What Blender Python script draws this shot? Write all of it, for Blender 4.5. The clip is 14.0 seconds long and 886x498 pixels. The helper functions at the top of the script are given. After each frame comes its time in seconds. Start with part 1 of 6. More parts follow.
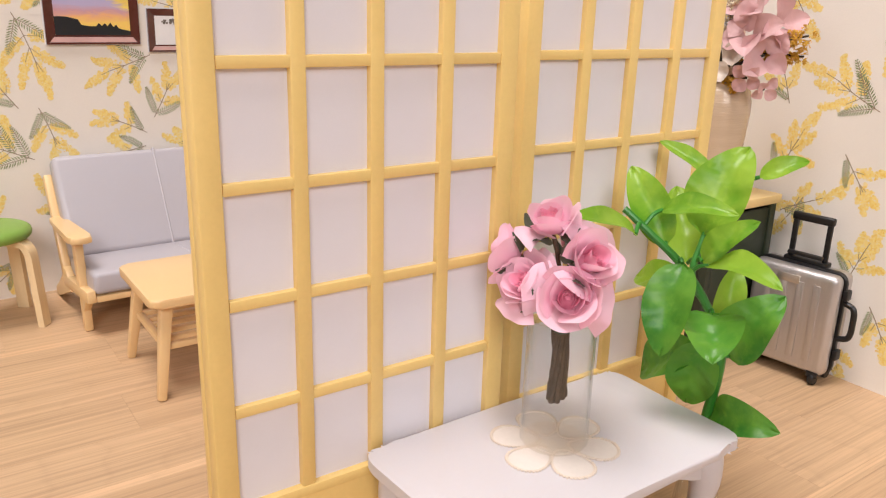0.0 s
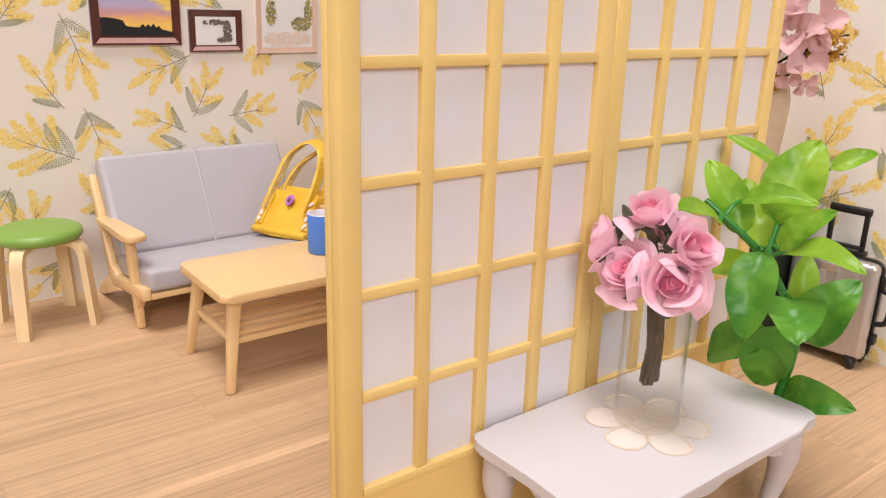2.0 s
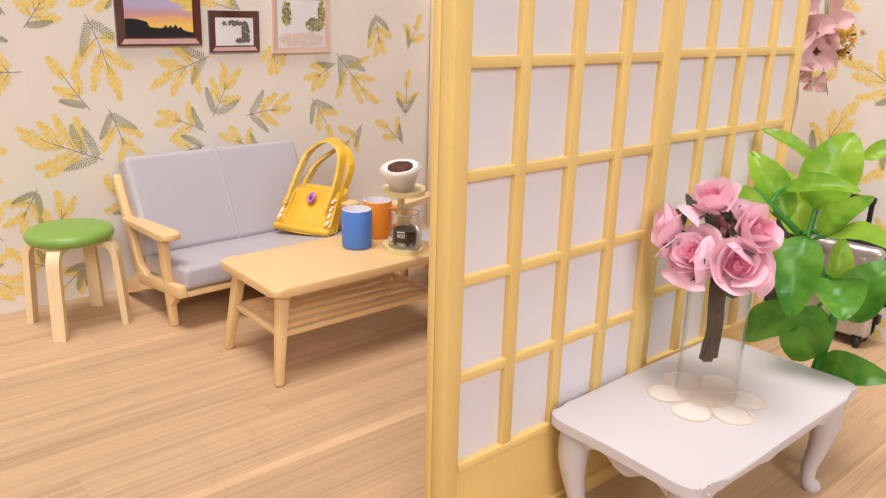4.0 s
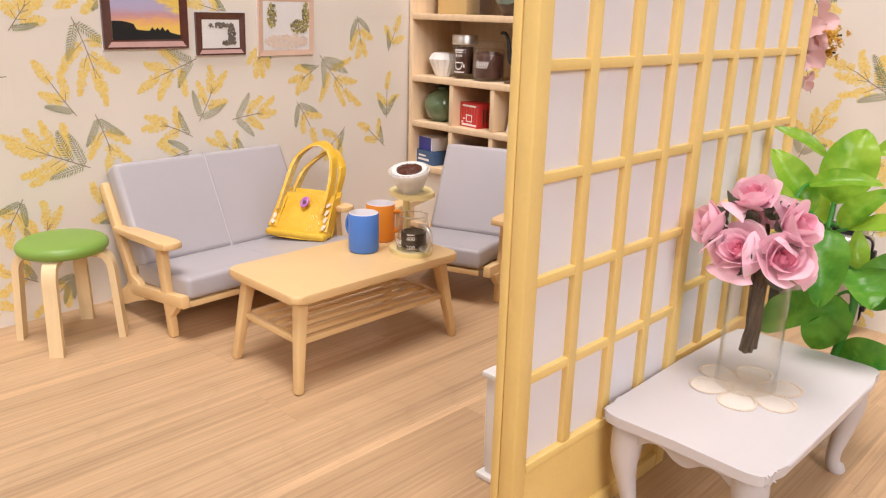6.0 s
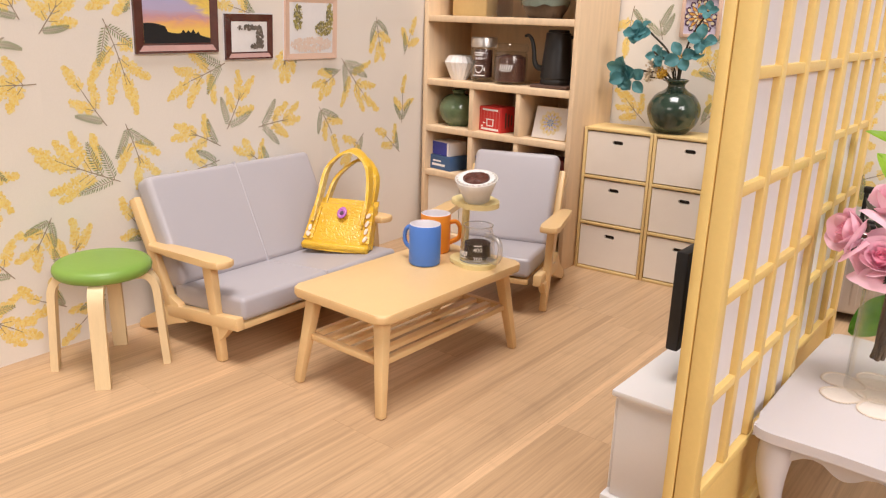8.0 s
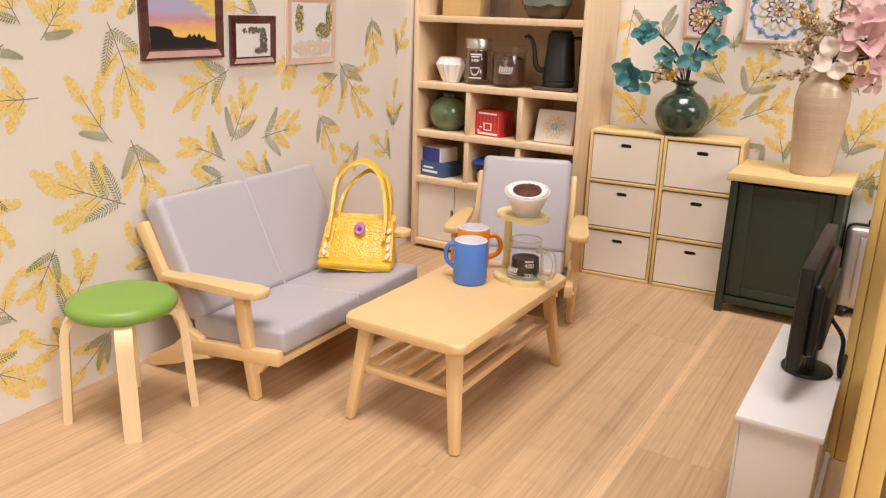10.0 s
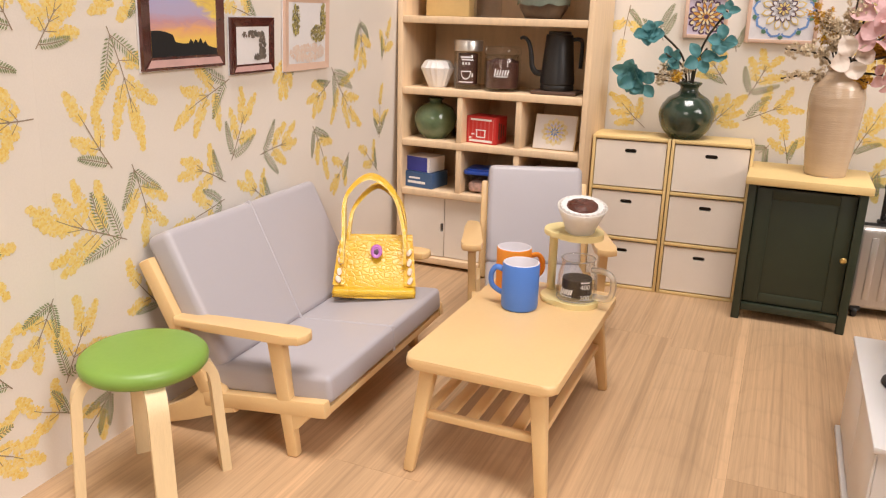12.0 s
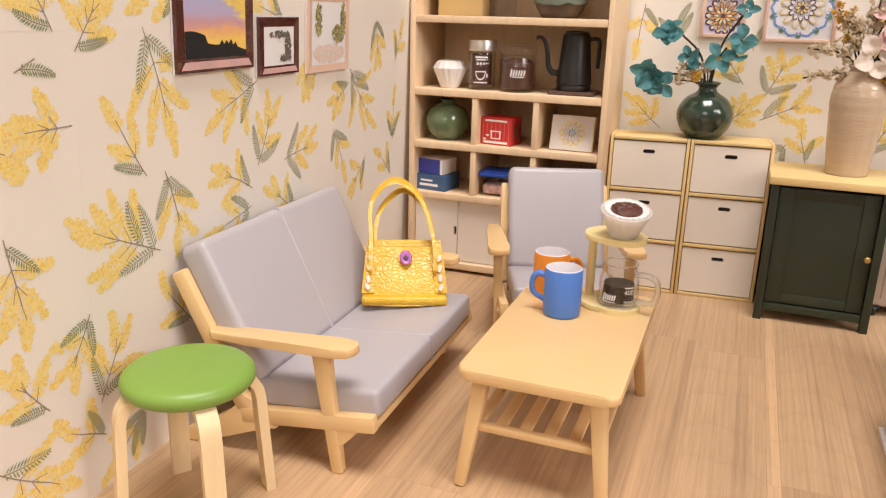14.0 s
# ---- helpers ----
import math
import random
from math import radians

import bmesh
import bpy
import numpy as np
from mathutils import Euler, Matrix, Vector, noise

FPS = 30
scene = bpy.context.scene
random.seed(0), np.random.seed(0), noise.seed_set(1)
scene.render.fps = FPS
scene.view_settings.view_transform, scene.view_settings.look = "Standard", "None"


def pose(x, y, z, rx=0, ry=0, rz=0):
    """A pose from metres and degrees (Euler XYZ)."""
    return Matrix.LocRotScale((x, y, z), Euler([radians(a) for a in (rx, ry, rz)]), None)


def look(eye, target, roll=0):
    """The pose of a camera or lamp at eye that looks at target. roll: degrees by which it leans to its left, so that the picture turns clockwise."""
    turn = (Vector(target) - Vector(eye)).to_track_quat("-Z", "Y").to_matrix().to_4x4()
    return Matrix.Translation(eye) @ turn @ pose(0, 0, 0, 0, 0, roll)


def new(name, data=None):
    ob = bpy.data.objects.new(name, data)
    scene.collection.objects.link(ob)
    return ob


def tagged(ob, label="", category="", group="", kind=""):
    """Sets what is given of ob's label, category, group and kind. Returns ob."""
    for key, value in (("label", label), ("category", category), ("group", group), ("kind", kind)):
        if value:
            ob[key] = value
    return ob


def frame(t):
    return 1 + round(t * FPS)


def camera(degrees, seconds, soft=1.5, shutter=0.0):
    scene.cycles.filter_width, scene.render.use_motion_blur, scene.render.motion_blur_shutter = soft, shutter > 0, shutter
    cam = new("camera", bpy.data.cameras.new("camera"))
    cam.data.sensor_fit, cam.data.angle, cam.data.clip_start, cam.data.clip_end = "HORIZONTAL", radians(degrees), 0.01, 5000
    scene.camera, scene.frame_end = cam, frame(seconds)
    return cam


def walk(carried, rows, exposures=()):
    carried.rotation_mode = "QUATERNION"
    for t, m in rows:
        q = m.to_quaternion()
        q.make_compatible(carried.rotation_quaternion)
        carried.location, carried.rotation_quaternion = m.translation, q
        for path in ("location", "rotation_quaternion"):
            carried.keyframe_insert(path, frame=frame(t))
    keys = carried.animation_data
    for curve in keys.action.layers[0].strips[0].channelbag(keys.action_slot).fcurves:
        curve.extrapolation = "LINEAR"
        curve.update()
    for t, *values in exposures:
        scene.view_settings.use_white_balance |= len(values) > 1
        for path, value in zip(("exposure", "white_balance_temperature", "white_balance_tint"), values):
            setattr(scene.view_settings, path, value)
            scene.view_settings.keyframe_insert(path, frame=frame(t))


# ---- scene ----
# All places and sizes below are in dolls' metres; the room is a model at a twelfth of life size.
S = 1 / 12

PATH = [
    (0, (0.6568, -0.0468, 1.6809), (1.7615, 1.5111, 1.0873), 1.63),
    (0.5, (0.5733, -0.0062, 1.6817), (1.6901, 1.5427, 1.0872), 1.61),
    (1, (0.4771, 0.0285, 1.6810), (1.6077, 1.5673, 1.0861), 1.54),
    (1.5, (0.3746, 0.0638, 1.6804), (1.5189, 1.5928, 1.0863), 1.62),
    (2, (0.2861, 0.0890, 1.6792), (1.4408, 1.6098, 1.0847), 1.51),
    (2.5, (0.1868, 0.1114, 1.6789), (1.3558, 1.6215, 1.0850), 1.49),
    (3, (0.0801, 0.1411, 1.6787), (1.2706, 1.6346, 1.0853), 1.45),
    (3.5, (-0.0176, 0.1791, 1.6810), (1.1959, 1.6537, 1.0868), 1.47),
    (6, (-0.3881, 0.4833, 1.6788), (0.9810, 1.8169, 1.0899), 1.48),
    (6.5, (-0.4699, 0.6020, 1.6747), (0.9230, 1.9111, 1.0864), 1.57),
    (7, (-0.5626, 0.7433, 1.6726), (0.8586, 2.0218, 1.0848), 1.57),
    (7.5, (-0.6499, 0.9155, 1.6741), (0.8064, 2.1544, 1.0874), 1.58),
    (8, (-0.7312, 1.1003, 1.6705), (0.7629, 2.2951, 1.0872), 1.66),
    (10.5, (-0.9288, 1.9886, 1.6832), (0.7442, 2.9147, 1.0972), 1.60),
    (11, (-0.8975, 2.1798, 1.6785), (0.8102, 3.0422, 1.0952), 1.50),
    (11.5, (-0.9207, 2.3655, 1.6733), (0.8130, 3.1739, 1.0896), 1.48),
    (12, (-0.9076, 2.5419, 1.6738), (0.8496, 3.2984, 1.0907), 1.47),
    (12.5, (-0.9188, 2.7000, 1.6710), (0.8521, 3.4240, 1.0881), 1.41),
    (13, (-0.9303, 2.8304, 1.6701), (0.8490, 3.5341, 1.0879), 1.39),
    (13.5, (-0.9309, 2.8543, 1.6723), (0.8529, 3.5443, 1.0876), 1.44),
    (14, (-0.9309, 2.8521, 1.6703), (0.8556, 3.5354, 1.0861), 1.44),
]
cam = camera(59.50, 14.0, 1.2)
walk(cam, [(t, look(Vector(eye) * S, Vector(target) * S, roll)) for t, eye, target, roll in PATH],
     ((0.0, -0.09, 6230, 10), (2.5, -0.08, 6260, 10), (6.0, -0.07, 6350, 10), (8.0, -0.08, 6430, 10), (10.5, -0.07, 6540, 10), (14.0, -0.07, 6540, 10)))

# ---- world, lights, exposure ----
world = bpy.data.worlds.new("world")
scene.world = world
world.use_nodes = True
world.node_tree.nodes["Background"].inputs[0].default_value = (1.0, 0.86, 0.74, 1)
world.node_tree.nodes["Background"].inputs[1].default_value = 0.25
scene.view_settings.exposure = 0.0


def area_lamp(name, eye, target, width, depth, watts, colour):
    data = bpy.data.lights.new(name, "AREA")
    data.shape, data.size, data.size_y = "RECTANGLE", width * S, depth * S
    data.energy, data.color = watts, colour
    ob = new(name, data)
    ob.matrix_world = look(Vector(eye) * S, Vector(target) * S)
    return ob


area_lamp("ceiling_lamp", (-1.4, 1.4, 19.5), (1.9, 2.8, 0), 9.0, 9.0, 38.0, (1.0, 0.922, 0.885))
# two fill lamps added at the sides to brighten walls and upright faces
area_lamp("window_light", (-20.5, 2.0, 10.0), (2.5, 3.0, 0.5), 8.0, 7.5, 5.5, (1.0, 0.89, 0.80))
area_lamp("window_light", (-8.5, -17.0, 13.0), (2.0, 2.4, 0.8), 10.0, 9.0, 25.0, (1.0, 0.925, 0.90))


# ---- mesh helpers ----
def finish(bm):
    bmesh.ops.recalc_face_normals(bm, faces=bm.faces)
    return bm


def box(bm, c, size, bevel=0.0, seg=2, m=None):
    """A box about the centre c, with rounded edges; m: a turn about that centre."""
    r = bmesh.ops.create_cube(bm, size=1.0)
    vs = r["verts"]
    bmesh.ops.scale(bm, vec=size, verts=vs)
    if bevel > 0:
        es = list({e for v in vs for e in v.link_edges})
        r = bmesh.ops.bevel(bm, geom=es, offset=min(bevel, 0.49 * min(size)), segments=seg, affect="EDGES", profile=0.5)
        vs = list({v for f in r["faces"] for v in f.verts} | {v for v in vs if v.is_valid})
    if m is not None:
        bmesh.ops.transform(bm, matrix=m, verts=vs)
    bmesh.ops.translate(bm, vec=c, verts=vs)
    return vs


def bar(bm, a, b, w0, d0, w1=None, d1=None, up=(1, 0, 0), bevel=0.008):
    """A tapered bar from a to b; w is its breadth along 'up', d its depth across."""
    a, b, w1, d1 = Vector(a), Vector(b), w1 or w0, d1 or d0
    way = (b - a).normalized()
    side = (Vector(up) - way * way.dot(Vector(up))).normalized()
    over = way.cross(side)
    vs = []
    for p, w, d in ((a, w0, d0), (b, w1, d1)):
        for i, j in ((-1, -1), (1, -1), (1, 1), (-1, 1)):
            vs.append(bm.verts.new(p + side * i * w / 2 + over * j * d / 2))
    fs = [bm.faces.new([vs[k] for k in q]) for q in ((3, 2, 1, 0), (4, 5, 6, 7), (0, 1, 5, 4), (1, 2, 6, 5), (2, 3, 7, 6), (3, 0, 4, 7))]
    if bevel > 0:
        bmesh.ops.bevel(bm, geom=list({e for f in fs for e in f.edges}), offset=bevel, segments=2, affect="EDGES", profile=0.5)


def lathe(bm, profile, n=32, c=(0, 0, 0)):
    """A turned body from (radius, height) pairs, about the upright through c."""
    rings = []
    for r, z in profile:
        if r < 1e-5:
            rings.append([bm.verts.new((c[0], c[1], c[2] + z))])
        else:
            rings.append([bm.verts.new((c[0] + r * math.cos(a), c[1] + r * math.sin(a), c[2] + z)) for a in (math.tau * k / n for k in range(n))])
    for p, q in zip(rings, rings[1:]):
        for k in range(n):
            l = (k + 1) % n
            if len(p) == 1 and len(q) == 1:
                continue
            if len(p) == 1:
                bm.faces.new((p[0], q[k], q[l]))
            elif len(q) == 1:
                bm.faces.new((p[k], q[0], p[l]))
            else:
                bm.faces.new((p[k], p[l], q[l], q[k]))
    return [v for ring in rings for v in ring]


def tube(bm, points, radii, n=10, flat=1.0, caps=True):
    """A round rod along points; radii: one number or one for each point; flat squeezes it across."""
    pts = [Vector(p) for p in points]
    rad = [radii] * len(pts) if isinstance(radii, (int, float)) else radii
    ways = [(pts[min(k + 1, len(pts) - 1)] - pts[max(k - 1, 0)]).normalized() for k in range(len(pts))]
    side = ways[0].orthogonal().normalized()
    rings = []
    for p, r, way in zip(pts, rad, ways):
        side = (side - way * side.dot(way)).normalized()
        over = way.cross(side)
        rings.append([bm.verts.new(p + r * (math.cos(a) * side + flat * math.sin(a) * over)) for a in (math.tau * k / n for k in range(n))])
    for p, q in zip(rings, rings[1:]):
        for k in range(n):
            bm.faces.new((p[k], p[(k + 1) % n], q[(k + 1) % n], q[k]))
    if caps:
        bm.faces.new(rings[0][::-1]), bm.faces.new(rings[-1])


def curve_points(points, n=24):
    """A smooth line through points."""
    p = [Vector(q) for q in points]
    p = [p[0] * 2 - p[1]] + p + [p[-1] * 2 - p[-2]]
    out = []
    for k in range(1, len(p) - 2):
        a, b, c, d = p[k - 1 : k + 3]
        steps = max(2, n // (len(p) - 3))
        for i in range(steps):
            t = i / steps
            out.append(0.5 * (2 * b + (c - a) * t + (2 * a - 5 * b + 4 * c - d) * t * t + (3 * b - a - 3 * c + d) * t**3))
    return out + [p[-2]]


def slab(bm, outline, z0, z1, bevel=0.0, seg=2):
    """An upright prism over an outline of (x, y), with rounded rims."""
    n = len(outline)
    lo = [bm.verts.new((x, y, z0)) for x, y in outline]
    hi = [bm.verts.new((x, y, z1)) for x, y in outline]
    f0, f1 = bm.faces.new(lo[::-1]), bm.faces.new(hi)
    for k in range(n):
        bm.faces.new((lo[k], lo[(k + 1) % n], hi[(k + 1) % n], hi[k]))
    if bevel > 0:
        bmesh.ops.bevel(bm, geom=list({e for f in (f0, f1) for e in f.edges}), offset=bevel, segments=seg, affect="EDGES", profile=0.5)


def rounded(w, d, r, n=5, c=(0, 0)):
    """The outline of a rectangle w by d with corners of radius r."""
    out = []
    for k, (sx, sy) in enumerate(((1, 1), (-1, 1), (-1, -1), (1, -1))):
        for i in range(n + 1):
            a = math.pi / 2 * (k + i / n)
            out.append((c[0] + sx * (w / 2 - r) + r * math.cos(a), c[1] + sy * (d / 2 - r) + r * math.sin(a)))
    return out


def moved(bm, m):
    bmesh.ops.transform(bm, matrix=m, verts=bm.verts)
    return bm


def part(name, bm, material, parent=None, label="", smooth=35, at=None):
    """Links a bmesh, in dolls' metres, as one mesh object under a thing or a part."""
    finish(bm)
    bmesh.ops.scale(bm, vec=(S, S, S), verts=bm.verts)
    me = bpy.data.meshes.new(name)
    bm.to_mesh(me)
    bm.free()
    if material is not None:
        me.materials.append(material)
    if smooth:
        me.shade_smooth()
        me.set_sharp_from_angle(angle=radians(smooth))
    ob = new(name, me)
    if parent is not None:
        ob.parent = parent
    if at is not None:
        ob.matrix_basis = at
    if label:
        ob["label"] = label
    return ob


def thing(name, x, y, z, rz=0.0, label="", category="", group="", kind="", rx=0.0, ry=0.0):
    ob = new(name)
    ob.empty_display_size = 0.01
    ob.matrix_basis = pose(x * S, y * S, z * S, rx, ry, rz)
    return tagged(ob, label, category, group, kind)


def B():
    return bmesh.new()


def boxpart(name, c, size, material, parent, bevel=0.006, label="", seg=2):
    bm = B()
    box(bm, c, size, bevel, seg)
    return part(name, bm, material, parent, label)


# ---- materials ----
def node_material(name):
    m = bpy.data.materials.new(name)
    m.use_nodes = True
    nt = m.node_tree
    return m, nt, nt.nodes["Principled BSDF"]


def coords(nt, scale=(1, 1, 1), shift=False):
    """Object coordinates in dolls' metres; shift: moved at random for each object."""
    tc, mp = nt.nodes.new("ShaderNodeTexCoord"), nt.nodes.new("ShaderNodeMapping")
    mp.inputs["Scale"].default_value = [k / S for k in scale]
    nt.links.new(tc.outputs["Object"], mp.inputs["Vector"])
    if shift:
        oi, mul = nt.nodes.new("ShaderNodeObjectInfo"), nt.nodes.new("ShaderNodeMath")
        mul.operation, mul.inputs[1].default_value = "MULTIPLY", 37.0
        nt.links.new(oi.outputs["Random"], mul.inputs[0])
        nt.links.new(mul.outputs[0], mp.inputs["Location"])
    return mp.outputs[0]


def noise_tex(nt, vec, scale, detail=4, rough=0.55, distort=0.0):
    n = nt.nodes.new("ShaderNodeTexNoise")
    n.inputs["Scale"].default_value, n.inputs["Detail"].default_value = scale, detail
    n.inputs["Roughness"].default_value, n.inputs["Distortion"].default_value = rough, distort
    nt.links.new(vec, n.inputs["Vector"])
    return n.outputs["Fac"]


def ramp(nt, fac, stops):
    r = nt.nodes.new("ShaderNodeValToRGB")
    while len(r.color_ramp.elements) < len(stops):
        r.color_ramp.elements.new(0.5)
    for e, (p, c) in zip(r.color_ramp.elements, stops):
        e.position, e.color = p, (*c, 1)
    nt.links.new(fac, r.inputs[0])
    return r.outputs[0]


def mix(nt, fac, a, b, blend="MIX"):
    m = nt.nodes.new("ShaderNodeMix")
    m.data_type, m.blend_type = "RGBA", blend
    for sock, v in ((m.inputs[0], fac), (m.inputs[6], a), (m.inputs[7], b)):
        if isinstance(v, (int, float)):
            sock.default_value = v
        elif isinstance(v, tuple):
            sock.default_value = (*v, 1)
        else:
            nt.links.new(v, sock)
    return m.outputs[2]


def bump(nt, bsdf, height, strength, distance):
    b = nt.nodes.new("ShaderNodeBump")
    b.inputs["Strength"].default_value, b.inputs["Distance"].default_value = strength, distance * S
    nt.links.new(height, b.inputs["Height"])
    nt.links.new(b.outputs[0], bsdf.inputs["Normal"])


def surface(name, colour, rough=0.5, vary=0.08, scale=6.0, grain=60.0, relief=0.002, metal=0.0, coat=0.0, sheen=0.0, sub=0.0, stretch=(1, 1, 1), spec=0.5):
    """A plain surface with soft patches, fine grain and slight relief."""
    m, nt, p = node_material(name)
    vec = coords(nt, stretch, True)
    big, fine = noise_tex(nt, vec, scale, 3), noise_tex(nt, vec, grain, 3)
    dark, light = tuple(c * (1 - vary) for c in colour), tuple(min(1, c * (1 + vary)) for c in colour)
    col = ramp(nt, big, ((0.3, dark), (0.7, light)))
    col = mix(nt, 0.25, col, ramp(nt, fine, ((0.35, dark), (0.65, light))))
    nt.links.new(col, p.inputs["Base Color"])
    r = nt.nodes.new("ShaderNodeMapRange")
    r.inputs[3].default_value, r.inputs[4].default_value = max(0.02, rough - 0.06), min(1, rough + 0.08)
    nt.links.new(big, r.inputs[0])
    nt.links.new(r.outputs[0], p.inputs["Roughness"])
    p.inputs["Metallic"].default_value, p.inputs["Coat Weight"].default_value = metal, coat
    p.inputs["Sheen Weight"].default_value, p.inputs["Specular IOR Level"].default_value = sheen, spec
    if sub:
        p.inputs["Subsurface Weight"].default_value, p.inputs["Subsurface Scale"].default_value = sub, 0.03 * S
        p.inputs["Subsurface Radius"].default_value = (1.0, 0.7, 0.5)
    if relief:
        bump(nt, p, fine, 0.35, relief)
    return m


def floor_wood(name, light):
    """Pale oak: long streaks and short pores along the plank; some planks show the arches of a flat cut."""
    m, nt, p = node_material(name)
    vec = coords(nt, (1, 1, 1), True)

    def stretched(sx, sy):
        q = nt.nodes.new("ShaderNodeMapping")
        q.inputs["Scale"].default_value = (sx, sy, 1.0)
        nt.links.new(vec, q.inputs["Vector"])
        return q.outputs[0]

    def maths(op, a, b=None, c=None):
        q = nt.nodes.new("ShaderNodeMath")
        q.operation = op
        for sock, v in zip(q.inputs, (a, b, c)):
            if isinstance(v, (int, float)):
                sock.default_value = v
            elif v is not None:
                nt.links.new(v, sock)
        return q.outputs[0]

    def tone(k):
        return tuple(c * k * light for c in (0.506, 0.334, 0.192))

    broad = noise_tex(nt, stretched(0.28, 3.6), 1.0, 2, 0.5, 0.6)
    streak = noise_tex(nt, stretched(0.22, 15.0), 1.0, 4, 0.55, 0.35)
    thread = noise_tex(nt, stretched(0.45, 55.0), 1.0, 3, 0.5, 0.15)
    pores = noise_tex(nt, stretched(4.0, 110.0), 1.0, 2, 0.6, 0.2)
    col = ramp(nt, broad, ((0.30, tone(0.86)), (0.50, tone(1.0)), (0.70, tone(1.12))))
    col = mix(nt, 0.42, col, ramp(nt, streak, ((0.33, tone(0.62)), (0.43, tone(0.92)), (0.50, tone(1.04)), (0.56, tone(0.96)), (0.68, tone(1.26)))))
    col = mix(nt, 0.32, col, ramp(nt, thread, ((0.34, tone(0.55)), (0.48, tone(0.98)), (0.66, tone(1.32)))))
    col = mix(nt, 0.14, col, ramp(nt, pores, ((0.36, tone(0.55)), (0.50, tone(1.0)), (0.64, tone(1.40)))))
    # the arches, on a few planks
    own, sep = nt.nodes.new("ShaderNodeTexCoord"), nt.nodes.new("ShaderNodeSeparateXYZ")
    oi = nt.nodes.new("ShaderNodeObjectInfo")
    nt.links.new(own.outputs["Object"], sep.inputs[0])
    u, v = maths("DIVIDE", sep.outputs["X"], S), maths("DIVIDE", sep.outputs["Y"], S)
    wob = noise_tex(nt, stretched(1.2, 3.0), 1.0, 3, 0.5)
    arch = maths("MULTIPLY_ADD", maths("MULTIPLY", v, v), 15.0, maths("MULTIPLY_ADD", wob, 2.2, maths("MULTIPLY", u, 3.6)))
    line = ramp(nt, maths("FRACT", arch), ((0.0, (0.75, 0.75, 0.75)), (0.10, (0.25, 0.25, 0.25)), (0.35, (0, 0, 0)), (0.90, (0, 0, 0)), (1.0, (0.75, 0.75, 0.75))))
    flat = maths("GREATER_THAN", oi.outputs["Random"], 0.72)
    col = mix(nt, maths("MULTIPLY", line, maths("MULTIPLY", flat, 0.20)), col, tone(0.62))
    col = mix(nt, 1.0, col, ramp(nt, oi.outputs["Random"], ((0.0, (0.95, 0.93, 0.91)), (0.5, (1.0, 0.99, 0.98)), (1.0, (1.05, 1.05, 1.06)))), "MULTIPLY")
    nt.links.new(col, p.inputs["Base Color"])
    rough = ramp(nt, streak, ((0.3, (0.46, 0.46, 0.46)), (0.7, (0.36, 0.36, 0.36))))
    nt.links.new(rough, p.inputs["Roughness"])
    bump(nt, p, pores, 0.2, 0.003)
    return m


def thin_glass(name, tint=(0.985, 0.988, 0.98), sheen=0.45, least=0.03, rough=0.04):
    """Thin clear glass: what lies behind shows straight through, with a bright sheen towards the rims."""
    m, nt, p = node_material(name)
    tr, gl, lw, ms = (nt.nodes.new(k) for k in ("ShaderNodeBsdfTransparent", "ShaderNodeBsdfGlossy", "ShaderNodeLayerWeight", "ShaderNodeMixShader"))
    tr.inputs["Color"].default_value = (*tint, 1)
    gl.inputs["Roughness"].default_value, lw.inputs["Blend"].default_value = rough, 0.5
    steep, some = nt.nodes.new("ShaderNodeMath"), nt.nodes.new("ShaderNodeMath")
    steep.operation, steep.inputs[1].default_value = "POWER", 3.0
    some.operation, some.inputs[1].default_value, some.inputs[2].default_value = "MULTIPLY_ADD", sheen, least
    nt.links.new(lw.outputs["Facing"], steep.inputs[0]), nt.links.new(steep.outputs[0], some.inputs[0])
    nt.links.new(some.outputs[0], ms.inputs[0])
    nt.links.new(tr.outputs[0], ms.inputs[1]), nt.links.new(gl.outputs[0], ms.inputs[2])
    nt.links.new(ms.outputs[0], nt.nodes["Material Output"].inputs["Surface"])
    return m


M = {}
M["floor"] = floor_wood("pale_oak_floor", 1.0)
M["floor_pale"] = floor_wood("pale_oak_strip", 1.19)
M["paper"] = surface("wallpaper_ground", (0.82, 0.762, 0.690), 0.75, 0.04, 1.2, 160.0, 0.0015)
M["backing"] = surface("backing_board", (0.55, 0.43, 0.30), 0.8, 0.1)
M["room"] = surface("shell_plaster", (0.27, 0.25, 0.23), 0.9, 0.05, 0.3, 4.0, 0.0)
M["tabletop"] = surface("worktop", (0.45, 0.36, 0.28), 0.6, 0.1, 0.5)
M["plywood"] = surface("tan_plastic_wood", (0.74, 0.505, 0.248), 0.36, 0.04, 3.0, 90.0, 0.001, sub=0.08)
M["plywood_pale"] = surface("pale_plastic_birch", (0.78, 0.60, 0.35), 0.42, 0.05, 5.0, 40.0, 0.002, stretch=(6, 6, 0.7))
M["yellow_frame"] = surface("yellow_plastic_wood", (0.81, 0.58, 0.21), 0.42, 0.05, 4.0, 70.0, 0.002, sub=0.05)
M["shoji"] = surface("screen_paper", (0.78, 0.75, 0.79), 0.85, 0.02, 5.0, 240.0, 0.001)
M["grey"] = surface("grey_plastic_cushion", (0.432, 0.404, 0.428), 0.34, 0.025, 2.0, 120.0, 0.0008, sub=0.03)
M["green_seat"] = surface("green_plastic_seat", (0.20, 0.345, 0.06), 0.40, 0.05, 5.0, 60.0, 0.0015)
M["white_plastic"] = surface("white_plastic", (0.60, 0.565, 0.58), 0.38, 0.02, 3.0, 120.0, 0.0008, sub=0.05)
